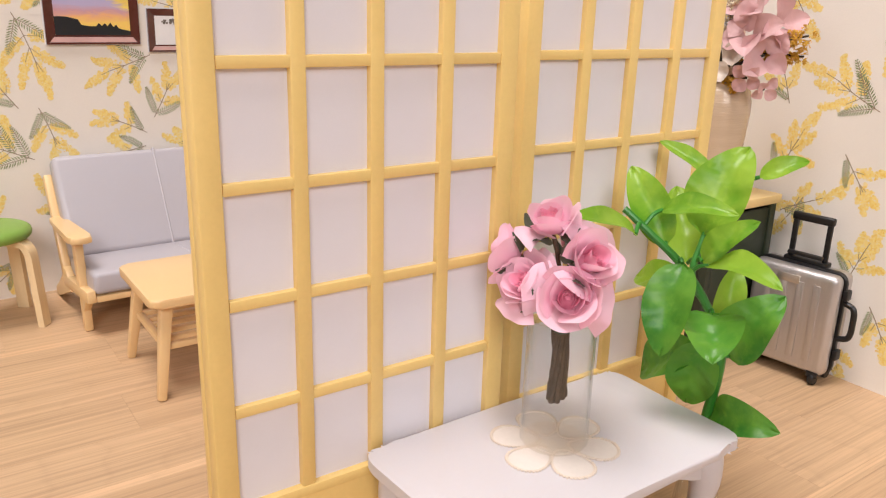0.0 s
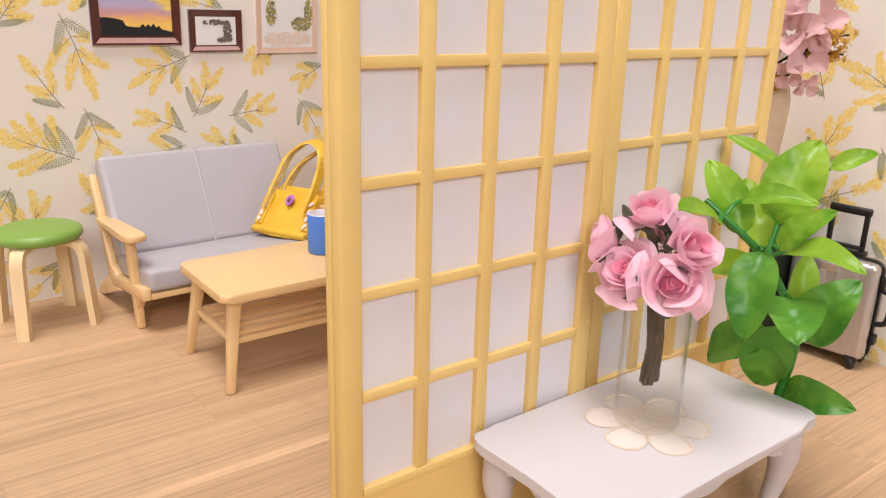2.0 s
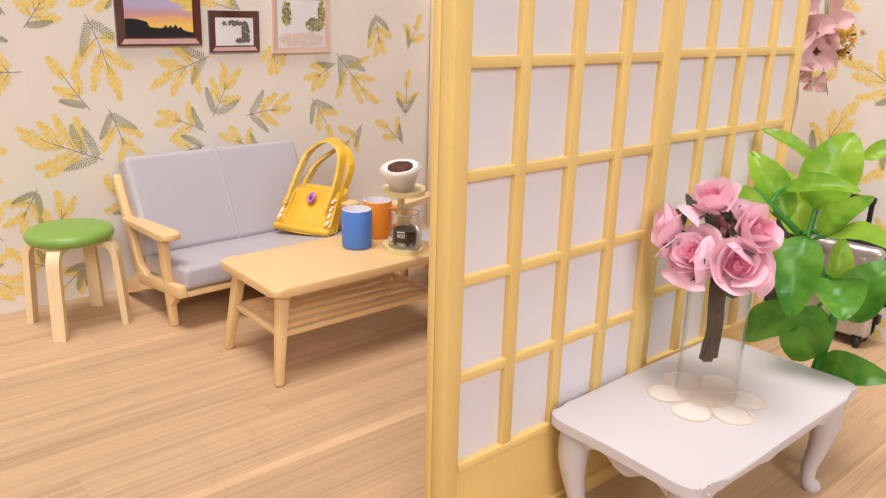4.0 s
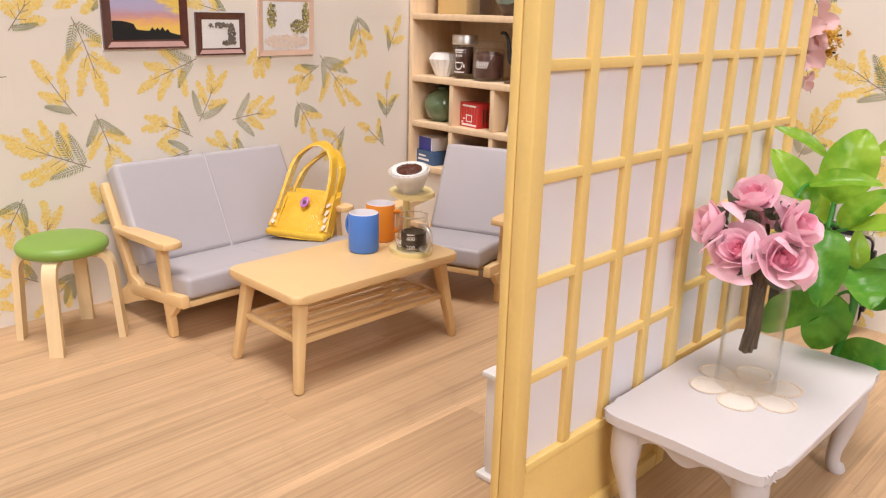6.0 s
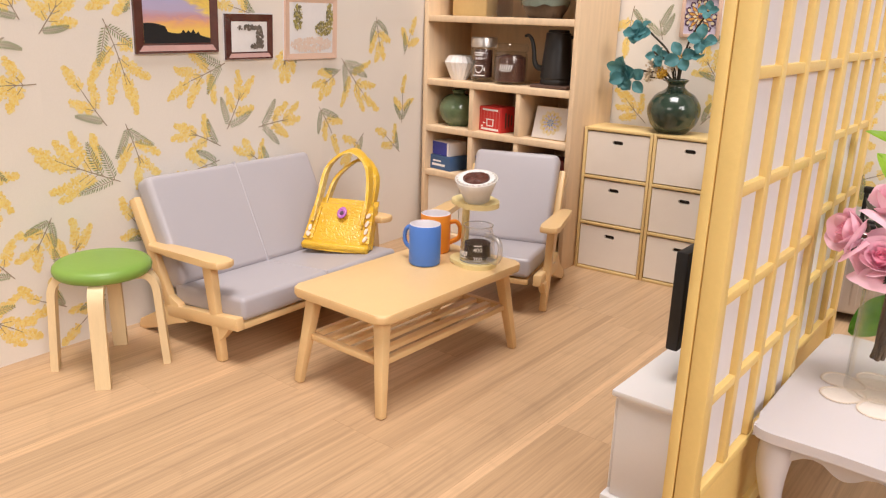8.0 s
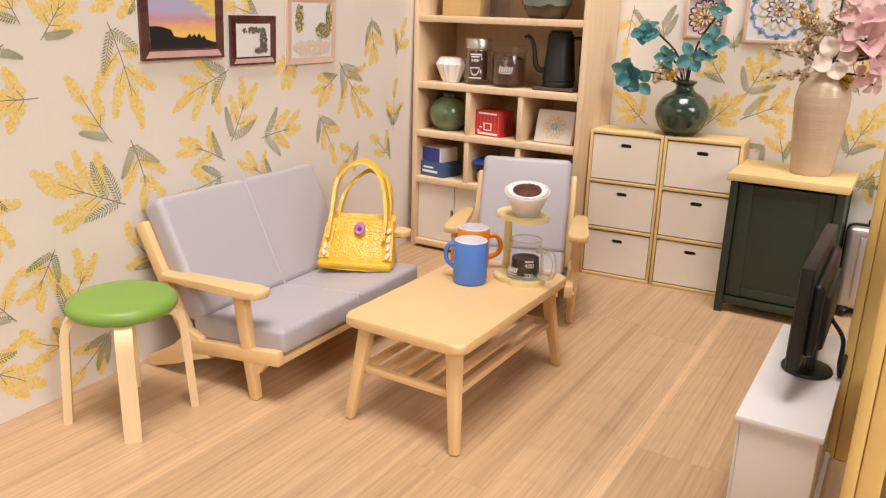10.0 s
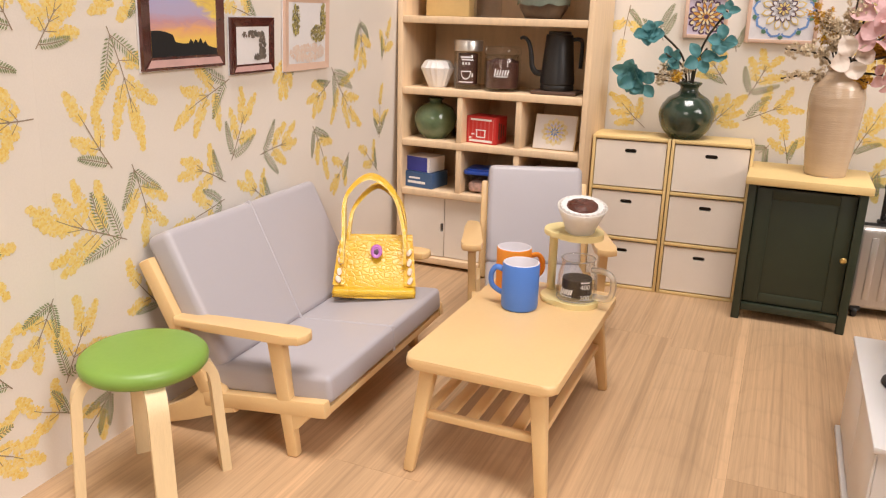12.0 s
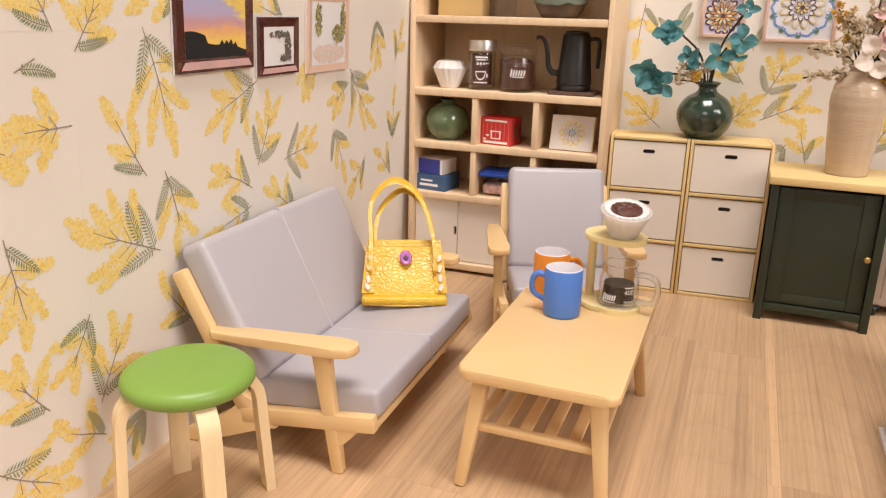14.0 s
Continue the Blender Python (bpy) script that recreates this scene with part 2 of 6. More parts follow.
M["bench_white"] = surface("white_gloss_board", (0.80, 0.775, 0.77), 0.33, 0.02, 3.0, 120.0, 0.0006, sub=0.05)
M["pine"] = surface("pale_pine", (0.76, 0.565, 0.365), 0.55, 0.08, 3.0, 40.0, 0.002, stretch=(1.0, 8.0, 1.0))
M["pine_up"] = surface("pale_pine_upright", (0.76, 0.565, 0.365), 0.55, 0.08, 3.0, 40.0, 0.002, stretch=(8.0, 8.0, 0.8))
M["drawer_white"] = surface("drawer_board", (0.80, 0.735, 0.66), 0.6, 0.03, 4.0, 120.0, 0.0012)
M["drawer_frame"] = surface("drawer_edge_wood", (0.72, 0.53, 0.24), 0.5, 0.07, 4.0, 60.0, 0.002)
M["dark_green"] = surface("dark_green_paint", (0.022, 0.031, 0.017), 0.42, 0.12, 6.0, 150.0, 0.0012)
M["brass"] = surface("brass", (0.80, 0.56, 0.20), 0.3, 0.08, metal=0.9)
M["black"] = surface("black_plastic", (0.007, 0.0065, 0.007), 0.42, 0.15)
M["gap"] = surface("dark_gap", (0.03, 0.022, 0.016), 0.9, 0.1)

# ---- the setting ----
WALL_Y0, WALL_SLOPE, WALL_LEAN = 4.787, 0.045, 2.0          # the sofa wall: y = WALL_Y0 + WALL_SLOPE * x
WALL_X = 4.26                               # the wall behind the bookcase
WALL_TURN = math.degrees(math.atan(WALL_SLOPE))
FLOOR_X0, FLOOR_X1, FLOOR_Y0, FLOOR_Y1 = -1.9, 4.35, -1.6, 5.05


def wall_y(x, z=0.0):
    return WALL_Y0 + WALL_SLOPE * x - math.tan(radians(WALL_LEAN)) * z


floor = tagged(new("floor"), "pale oak plank floor of a model room", "floor", kind="structure")
base = B()
box(base, ((FLOOR_X0 + FLOOR_X1) / 2, (FLOOR_Y0 + FLOOR_Y1) / 2, -0.06), (FLOOR_X1 - FLOOR_X0, FLOOR_Y1 - FLOOR_Y0, 0.08))
part("subfloor", base, M["gap"], floor)

wall_north = tagged(new("wall_north"), "cream wallpapered wall with yellow mimosa sprigs", "wall", kind="structure")
wall_north.matrix_basis = pose(0, WALL_Y0 * S, 0, WALL_LEAN, 0, WALL_TURN)
bm = B()
box(bm, ((FLOOR_X0 + 4.4) / 2, 0.06, 1.35), (4.4 - FLOOR_X0, 0.11, 2.9))
part("wall_board", bm, M["backing"], wall_north)
# the paper is pasted on in sheets whose edges just show
for x0, x1, z0, z1, lift in ((FLOOR_X0, 0.903, 0.0, 1.600, 0.0), (0.903, 2.70, 0.0, 1.594, -0.0003), (2.70, 4.28, 0.0, 1.618, 0.0),
                             (FLOOR_X0, 1.22, 1.592, 2.8, -0.0007), (1.22, 3.02, 1.588, 2.8, -0.0009), (3.02, 4.28, 1.612, 2.8, -0.0007)):
    bm = B()
    box(bm, ((x0 + x1) / 2, 0.003 + lift, (z0 + z1) / 2), (x1 - x0, 0.005, z1 - z0))
    part("wallpaper_sheet", bm, M["paper"], wall_north)

wall_east = tagged(new("wall_east"), "cream wallpapered wall behind the bookcase and drawers", "wall", kind="structure")
bm = B()
box(bm, (WALL_X + 0.06, (FLOOR_Y0 + 5.0) / 2, 1.35), (0.11, 5.0 - FLOOR_Y0, 2.9))
part("wall_board", bm, M["backing"], wall_east)
for y0, y1, lift in ((FLOOR_Y0, 1.2, 0.0), (1.2, 3.1, -0.0004), (3.1, 4.99, 0.0)):
    bm = B()
    box(bm, (WALL_X + 0.002 + lift, (y0 + y1) / 2, 1.4), (0.005, y1 - y0, 2.8))
    part("wallpaper_sheet", bm, M["paper"], wall_east)

# the worktop that carries the model, and an unseen shell added for bounced light
worktop = tagged(new("worktop"), "brown worktop that carries the model room", "worktop", kind="structure")
bm = B()
box(bm, (1.0, 1.5, -0.35), (14.0, 12.0, 0.48), 0.02)
part("worktop_board", bm, M["tabletop"], worktop)
house = tagged(new("room_shell"), "unseen plain walls and ceiling added round the model for bounced light", "room", kind="structure")
for name, c, size in (("ceiling", (0, 0, 20.2), (44, 44, 0.5)), ("shell_floor", (0, 0, -9.2), (44, 44, 0.5)), ("shell_wall", (22, 0, 5.5), (0.5, 44, 29)),
                      ("shell_wall", (-22, 0, 5.5), (0.5, 44, 29)), ("shell_wall", (0, 22, 5.5), (44, 0.5, 29)), ("shell_wall", (0, -22, 5.5), (44, 0.5, 29))):
    bm = B()
    box(bm, c, size)
    part(name, bm, M["room"], house)

# ---- folding screen ----
def screen_panel(x, y):
    """A paper screen panel; its left foot stands at x, its paper lies in the plane y."""
    t = thing("paper_screen", x, y, 0, 0, "yellow wooden lattice screen panel with white paper panes", "screen", "paper screens")
    w, top = 0.955, 1.90
    cols = [0.065 + 0.2215 * k for k in range(5)]
    rows = [0.371 + 0.2985 * k for k in range(6)]
    wood = M["yellow_frame"]
    boxpart("stile", (0.031, 0.014, top / 2), (0.062, 0.056, top), wood, t, 0.007)
    boxpart("stile", (w - 0.031, 0.014, top / 2), (0.062, 0.056, top), wood, t, 0.007)
    boxpart("back_stile", (0.026, 0.060, top / 2), (0.052, 0.034, top), wood, t, 0.009)
    boxpart("back_stile", (w - 0.026, 0.060, top / 2), (0.052, 0.034, top), wood, t, 0.009)
    boxpart("top_rail", (w / 2, 0.012, top - 0.03), (w - 0.125, 0.050, 0.06), wood, t, 0.005)
    boxpart("bottom_rail", (w / 2, 0.012, 0.03), (w - 0.125, 0.050, 0.06), wood, t, 0.005)
    boxpart("lower_panel", (w / 2, 0.014, 0.205), (w - 0.125, 0.020, 0.288), wood, t, 0.003)
    boxpart("lattice_rail", (w / 2, 0.001, 0.355), (w - 0.125, 0.032, 0.032), wood, t, 0.004)
    for z in rows[1:]:
        boxpart("lattice_rail", (w / 2, 0.004, z - 0.016), (w - 0.125, 0.028, 0.030), wood, t, 0.003)
    for c in cols[1:4]:
        boxpart("lattice_bar", (c - 0.022, 0.0025, (rows[0] + top - 0.06) / 2), (0.042, 0.030, top - 0.06 - rows[0]), wood, t, 0.005)
    for i in range(4):
        for j in range(5):
            x0, x1 = cols[i], (cols[i + 1] - 0.044 if i < 3 else w - 0.0625)
            z0, z1 = rows[j], rows[j + 1] - 0.032
            if j == 4:
                z1 = top - 0.06
            boxpart("paper_pane", ((x0 + x1) / 2, 0.0115, (z0 + z1) / 2), (x1 - x0 + 0.006, 0.005, z1 - z0 + 0.006), M["shoji"], t, 0)
    return t


screen_panel(1.203, 1.732)
screen_panel(2.258, 1.815)


# ---- white side table ----
def side_table(x, y):
    t = thing("side_table", x, y, 0, 0, "white plastic side table with curved legs and wavy top edge", "table")
    w, d, h = 1.02, 0.55, 0.43
    out = []
    for k in range(240):
        a = math.tau * k / 240
        c, s = math.cos(a), math.sin(a)
        px = math.copysign(abs(c) ** 0.08, c) * w / 2
        py = math.copysign(abs(s) ** 0.08, s) * d / 2
        # the edge swells at the middle of each side and draws in beside the corners
        if abs(py) / d > abs(px) / w:
            py += math.copysign(0.021 * math.cos(px / w * math.tau * 1.75) - 0.004, py)
        else:
            px += math.copysign(0.013 * math.cos(py / d * math.tau * 1.5) - 0.004, px)
        out.append((px, py))
    bm = B()
    slab(bm, out, h - 0.034, h, 0.012, 3)
    part("tabletop", bm, M["white_plastic"], t)
    for sy in (-1, 1):
        bm = B()
        n = 40
        lo, hi = [], []
        for k in range(n + 1):
            u = -1 + 2 * k / n
            z = h - 0.095 - 0.028 * math.cos(u * math.pi * 2) * (1 - 0.2 * u * u) - 0.018 * u * u
            hi.append((u * (w / 2 - 0.09), h - 0.032)), lo.append((u * (w / 2 - 0.09), z))
        out2 = lo + hi[::-1]
        slab(bm, out2, -0.012, 0.012, 0.004, 1)
        moved(bm, pose(0, sy * (d / 2 - 0.055), 0, 90))
        part("apron", bm, M["white_plastic"], t)
    for sx in (-1, 1):
        bm = B()
        n = 24
        lo, hi = [], []
        for k in range(n + 1):
            u = -1 + 2 * k / n
            z = h - 0.09 - 0.022 * math.cos(u * math.pi * 2)
            hi.append((u * (d / 2 - 0.09), h - 0.032)), lo.append((u * (d / 2 - 0.09), z))
        slab(bm, lo + hi[::-1], -0.012, 0.012, 0.004, 1)
        moved(bm, pose(sx * (w / 2 - 0.055), 0, 0, 90, 0, 90))
        part("apron", bm, M["white_plastic"], t)
    for sx in (-1, 1):
        for sy in (-1, 1):
            bm = B()
            dirn = Vector((sx, sy, 0)).normalized()
            prof = ((0.0, 0.398, 0.052), (0.012, 0.34, 0.056), (0.018, 0.27, 0.050), (0.008, 0.18, 0.036), (-0.010, 0.09, 0.027), (-0.008, 0.035, 0.026), (0.010, 0.012, 0.032), (0.014, 0.001, 0.030))
            pts = [Vector((sx * (w / 2 - 0.075), sy * (d / 2 - 0.075), z)) + dirn * o for o, z, r in prof]
            pr = curve_points(pts, 28)
            rr = np.interp([p.z for p in pr][::-1], [q[1] for q in prof][::-1], [q[2] for q in prof][::-1])[::-1]
            tube(bm, pr, [float(r) for r in rr], 12)
            part("leg", bm, M["white_plastic"], t)
    return t


side_table(2.15, 1.425)


# ---- sofa and armchair ----
def easy_chair(name, seats, x, y, rz, label, category, apart=0.0):
    t = thing(name, x, y, 0, rz, label, category, "grey cushioned seating")
    w = 0.57 * seats
    wood = M["plywood"]
    across = Matrix(((0, 0, 1, 0), (1, 0, 0, 0), (0, 1, 0, 0), (0, 0, 0, 1)))
    for s in (-1, 1):
        fx = s * (w / 2 + 0.004 + apart * 0.5)
        ax = s * (w / 2 + 0.004 + apart)
        # the arm: narrow behind, with a notch about the post, broad and rounded in front
        arm_out = [(-0.040, 0.190), (-0.048, 0.045), (-0.052, -0.165), (-0.058, -0.320), (-0.050, -0.380), (-0.02, -0.398), (0.02, -0.398), (0.050, -0.380), (0.056, -0.320), (0.050, -0.165), (0.042, 0.045), (0.034, 0.180), (0.020, 0.205), (-0.022, 0.208)]
        bm = B()
        slab(bm, [(s * -a if s > 0 else a, b) for a, b in arm_out], -0.0175, 0.0175, 0.008, 2)
        moved(bm, pose(ax, 0.0, 0.494, -2.4))
        part("armrest", bm, wood, t)
        bm = B()
        bar(bm, (ax, -0.255, 0.495), (fx + (ax - fx) * 0.6, -0.318, 0.0), 0.046, 0.070, 0.042, 0.046, bevel=0.008)
        part("front_leg", bm, wood, t)
        bm = B()
        px = s * (w / 2 + 0.004)
        bar(bm, (px, 0.340, 0.712), (px, 0.075, 0.19), 0.044, 0.064, 0.046, 0.066, bevel=0.012)
        part("back_post", bm, wood, t)
        bm = B()
        slab(bm, [(0.0, 0.225), (0.075, 0.252), (0.115, 0.20), (0.155, 0.155), (0.22, 0.12), (0.355, 0.050), (0.372, 0.0), (0.315, 0.0), (0.17, 0.052), (0.04, 0.105), (-0.06, 0.135)], -0.0205, 0.0205, 0.006, 2)
        moved(bm, Matrix.Translation((fx, 0, 0)) @ across)
        part("rear_leg", bm, wood, t)
        bm = B()
        bar(bm, (fx, -0.470, 0.232), (fx, 0.09, 0.166), 0.046, 0.066, bevel=0.008)
        part("side_rail", bm, wood, t)
        bm = B()
        slab(bm, [(-0.30, 0.19), (-0.42, 0.205), (-0.352, 0.135), (-0.31, 0.10)], -0.019, 0.019, 0.005, 1)
        moved(bm, Matrix.Translation((fx + (ax - fx) * 0.4, 0, 0)) @ across)
        part("brace", bm, wood, t)
    bm = B()
    box(bm, (0, -0.455, 0.214), (w - 0.04, 0.026, 0.034), 0.006)
    part("front_rail", bm, wood, t)
    bm = B()
    box(bm, (0, 0.085, 0.170), (w - 0.04, 0.05, 0.05), 0.006)
    part("rear_rail", bm, wood, t)
    bm = B()
    box(bm, (0, 0, 0), (w - 0.05, 0.50, 0.012), 0.002)
    moved(bm, pose(0, -0.19, 0.206, -5.5))
    part("seat_base", bm, wood, t)
    wide = w - 0.026
    seat_at, back_at = pose(0, -0.200, 0.274, -5.0), pose(0, 0.178, 0.548, -26.0)
    bm = B()
    box(bm, (0, 0, 0), (wide, 0.55, 0.115), 0.026, 5)
    moved(bm, seat_at)
    seat = part("seat_cushion", bm, M["grey"], t)
    bm = B()
    box(bm, (0, 0, 0), (wide, 0.128, 0.585), 0.034, 5)
    moved(bm, back_at)
    back = part("back_cushion", bm, M["grey"], t)
    for k in range(1, seats):
        # moulded seams between the places
        x = -wide / 2 + wide * k / seats
        bm = B()
        box(bm, (x, 0, 0), (0.015, 0.556, 0.121), 0.0075, 3)
        moved(bm, seat_at)
        part("seam", bm, M["grey"], seat)
        bm = B()
        box(bm, (x, 0, 0), (0.015, 0.134, 0.591), 0.0075, 3)
        moved(bm, back_at)
        part("seam", bm, M["grey"], back)
    return t


easy_chair("sofa", 2, 1.888, 4.45, 1.9, "two-seat sofa with grey cushions and tan wooden frame", "sofa")
easy_chair("armchair", 1, 3.17, 3.735, -69.5, "armchair with grey cushions and tan wooden frame", "armchair", 0.060)


# ---- stool ----
def stool(x, y):
    t = thing("stool", x, y, 0, 0, "round stool with green seat and bent birch legs", "stool")
    bm = B()
    lathe(bm, ((0, 0.470), (0.185, 0.470), (0.203, 0.476), (0.214, 0.489), (0.217, 0.503), (0.213, 0.518), (0.203, 0.528), (0.190, 0.534), (0.165, 0.538), (0.12, 0.541), (0, 0.543)), 56)
    part("seat", bm, M["green_seat"], t)
    for k in range(4):
        a = math.radians(-127.5 + 90 * k)
        bm = B()
        prof = [(0.252, 0.0), (0.243, 0.15), (0.234, 0.30), (0.227, 0.395), (0.207, 0.440), (0.175, 0.459), (0.10, 0.464)]
        pr = curve_points([(r, 0, z) for r, z in prof], 30)
        vs = []
        for i, p in enumerate(pr):
            way = (pr[min(i + 1, len(pr) - 1)] - pr[max(i - 1, 0)]).normalized()
            nrm = Vector((-way.z, 0, way.x))
            vs.append([bm.verts.new(p + nrm * sn * 0.017 + Vector((0, sy * 0.033, 0))) for sn, sy in ((-1, -1), (1, -1), (1, 1), (-1, 1))])
        for p, q in zip(vs, vs[1:]):
            for i in range(4):
                bm.faces.new((p[i], p[(i + 1) % 4], q[(i + 1) % 4], q[i]))
        bm.faces.new(vs[0]), bm.faces.new(vs[-1][::-1])
        moved(bm, pose(0, 0, 0, 0, 0, math.degrees(a)))
        part("leg", bm, M["plywood_pale"], t, smooth=50)
    return t


stool(0.942, 4.456)


# ---- coffee table ----
def coffee_table(x, y):
    t = thing("coffee_table", x, y, 0, 0, "tan wooden coffee table with splayed legs and slatted shelf", "table")
    wood = M["plywood"]
    bm = B()
    slab(bm, rounded(1.035, 0.575, 0.045, 6), 0.432, 0.473, 0.012, 3)
    part("tabletop", bm, wood, t)
    for sx in (-1, 1):
        for sy in (-1, 1):
            bm = B()
            top, foot = Vector((sx * 0.436, sy * 0.208, 0.436)), Vector((sx * 0.500, sy * 0.262, 0.0))
            bar(bm, top, foot, 0.056, 0.062, 0.038, 0.042, bevel=0.010)
            part("leg", bm, wood, t)
    for sy in (-1, 1):
        boxpart("apron", (0, sy * 0.195, 0.418), (0.85, 0.026, 0.044), wood, t, 0.006)
        boxpart("shelf_rail", (0, sy * 0.218, 0.232), (0.90, 0.034, 0.030), wood, t, 0.007)
    for sx in (-1, 1):
        boxpart("apron", (sx * 0.425, 0, 0.418), (0.026, 0.39, 0.044), wood, t, 0.006)
        boxpart("shelf_rail", (sx * 0.452, 0, 0.232), (0.036, 0.42, 0.030), wood, t, 0.007)
    for k in range(4):
        boxpart("slat", (0, -0.135 + 0.09 * k, 0.232), (0.88, 0.044, 0.022), wood, t, 0.006)
    return t


coffee_table(1.927, 3.403)


# ---- bookcase ----
def slot_door(name, c, w, h, material, parent, slot):
    """A door or drawer front that faces -x, with an oval finger slot through it."""
    bm = B()
    sw, sh = slot[2], slot[3]
    r = min(sw, sh) / 2
    out = rounded(w, h, 0.006, 3)
    hole = rounded(sw, sh, r * 0.98, 6, (slot[0], slot[1]))
    n_o, n_h = len(out), len(hole)
    rings = []
    for xx in (-0.012, 0.012):
        rings.append(([bm.verts.new((xx, -a, b)) for a, b in out], [bm.verts.new((xx, -a, b)) for a, b in hole]))
    for o, hh in rings:
        edges = [bm.edges.new((o[k], o[(k + 1) % n_o])) for k in range(n_o)] + [bm.edges.new((hh[k], hh[(k + 1) % n_h])) for k in range(n_h)]
        bmesh.ops.triangle_fill(bm, edges=edges, use_beauty=True)
    for a, b in ((rings[0][0], rings[1][0]), (rings[0][1], rings[1][1])):
        for k in range(len(a)):
            bm.faces.new((a[k], a[(k + 1) % len(a)], b[(k + 1) % len(b)], b[k]))
    bmesh.ops.translate(bm, vec=c, verts=bm.verts)
    ob = part(name, bm, material, parent, smooth=20)
    # a dark plate behind the hole stands in for the shade inside
    boxpart("finger_slot", (c[0] + 0.016, c[1] - slot[0], c[2] + slot[1]), (0.006, sw + 0.02, sh + 0.02), M["gap"], ob, 0)
    return ob


def bookcase():
    t = thing("bookcase", 3.71, 4.25, 0, 0, "pale pine bookcase with open cubbies and lower doors", "bookcase")
    # it faces -x: x runs back from the front edge, y across
    h, half, deep = 2.12, 0.635, 0.53
    boxpart("side_panel", (deep / 2, half - 0.018, h / 2), (deep, 0.036, h), M["pine_up"], t, 0.004)
    boxpart("side_panel", (deep / 2, -half + 0.018, h / 2), (deep, 0.036, h), M["pine_up"], t, 0.004)
    boxpart("back_panel", (deep - 0.008, 0, h / 2), (0.012, 2 * half - 0.074, h - 0.01), M["pine_up"], t, 0)
    boxpart("top_board", (deep / 2, 0, h - 0.02), (deep - 0.02, 2 * half - 0.074, 0.04), M["pine"], t, 0.004)
    for z in (1.63, 1.183, 0.845, 0.512, 0.045):
        boxpart("shelf_board", (deep / 2 - 0.008, 0, z), (deep - 0.018, 2 * half - 0.074, 0.044), M["pine"], t, 0.004)
    for z0, z1 in ((0.867, 1.161), (0.534, 0.823)):
        for y in (0.192, -0.202):
            boxpart("divider", (deep / 2 - 0.004, y, (z0 + z1) / 2), (deep - 0.022, 0.036, z1 - z0 - 0.002), M["pine_up"], t, 0.003)
    # three cupboard doors
    for k, (yc, slot_x) in enumerate(((0.445, 0.135), (0.142, 0.10), (-0.162, -0.09))):
        slot_door("door", (0.05 + 0.006 * k, yc, 0.278), 0.30, 0.41, M["drawer_white"], t, (slot_x, 0.0, 0.02, 0.062))
    return t


bookcase()


# ---- drawer units ----
def drawer_unit(x, y):
    t = thing("drawer_unit", x, y, 0, 4.4, "stack of three white drawers in a thin yellow wood frame", "drawers", "drawer stacks")
    w, h, d = 0.468, 0.976, 0.310
    fr = M["drawer_frame"]
    for s in (-1, 1):
        boxpart("side_panel", (d / 2, s * (w / 2 - 0.009), h / 2), (d, 0.018, h), fr, t, 0.003)
    boxpart("back_panel", (d - 0.006, 0, h / 2), (0.010, w - 0.038, h - 0.01), fr, t, 0)
    for k in range(4):
        boxpart("board", (d / 2 - 0.004, 0, 0.010 + k * (h - 0.02) / 3), (d - 0.012, w - 0.038, 0.019), fr, t, 0.003)
    for k in range(3):
        z0 = 0.020 + k * (h - 0.02) / 3
        zc = z0 + 0.149
        ob = slot_door("drawer", (0.022, 0, zc), w - 0.045, 0.283, M["drawer_white"], t, (0.0, 0.082, 0.072, 0.026))
        bm = B()
        box(bm, (0.17, 0, zc - 0.02), (0.26, w - 0.06, 0.22), 0.004)
        part("drawer_box", bm, M["drawer_white"], ob)
    return t


drawer_unit(3.890, 3.372)
drawer_unit(3.926, 2.900)


# ---- dark green cabinet ----
def green_cabinet():
    t = thing("cabinet", 3.68, 2.365, 0, 0, "dark green cabinet with one door, brass knob and wooden top", "cabinet")
    w, d, h = 0.60, 0.50, 0.85
    g = M["dark_green"]
    boxpart("top", (d / 2 - 0.015, 0, h - 0.022), (d + 0.05, w + 0.035, 0.044), M["drawer_frame"], t, 0.005)
    for y in (-1, 1):
        for x in (0.022, d - 0.022):
            boxpart("leg", (x, y * (w / 2 - 0.022), 0.403), (0.044, 0.044, 0.806), g, t, 0.004)
        boxpart("side_panel", (d / 2, y * (w / 2 - 0.018), 0.43), (d - 0.09, 0.018, 0.70), g, t, 0.002)
    boxpart("back_panel", (d - 0.02, 0, 0.43), (0.014, w - 0.09, 0.70), g, t, 0)
    boxpart("bottom_rail", (0.024, 0, 0.080), (0.032, w - 0.09, 0.045), g, t, 0.004)
    boxpart("bottom_board", (d / 2, 0, 0.095), (d - 0.10, w - 0.09, 0.02), g, t, 0)
    door = boxpart("door", (0.036, 0, 0.446), (0.018, w - 0.092, 0.672), g, t, 0.002)
    dw, dz = w - 0.092, 0.672
    for y in (-1, 1):
        boxpart("door_stile", (0.0255, y * (dw / 2 - 0.042), 0.446), (0.007, 0.082, dz), g, door, 0.003)
    for z in (-1, 1):
        boxpart("door_rail", (0.0255, 0, 0.446 + z * (dz / 2 - 0.030)), (0.007, dw - 0.168, 0.058), g, door, 0.003)
    bm = B()
    lathe(bm, ((0, 0), (0.009, 0), (0.008, 0.012), (0.016, 0.018), (0.018, 0.026), (0.012, 0.034), (0, 0.036)), 18)
    moved(bm, pose(0.018, -0.232, 0.43, 0, -90))
    part("knob", bm, M["brass"], door, "small round brass knob")
    return t


green_cabinet()


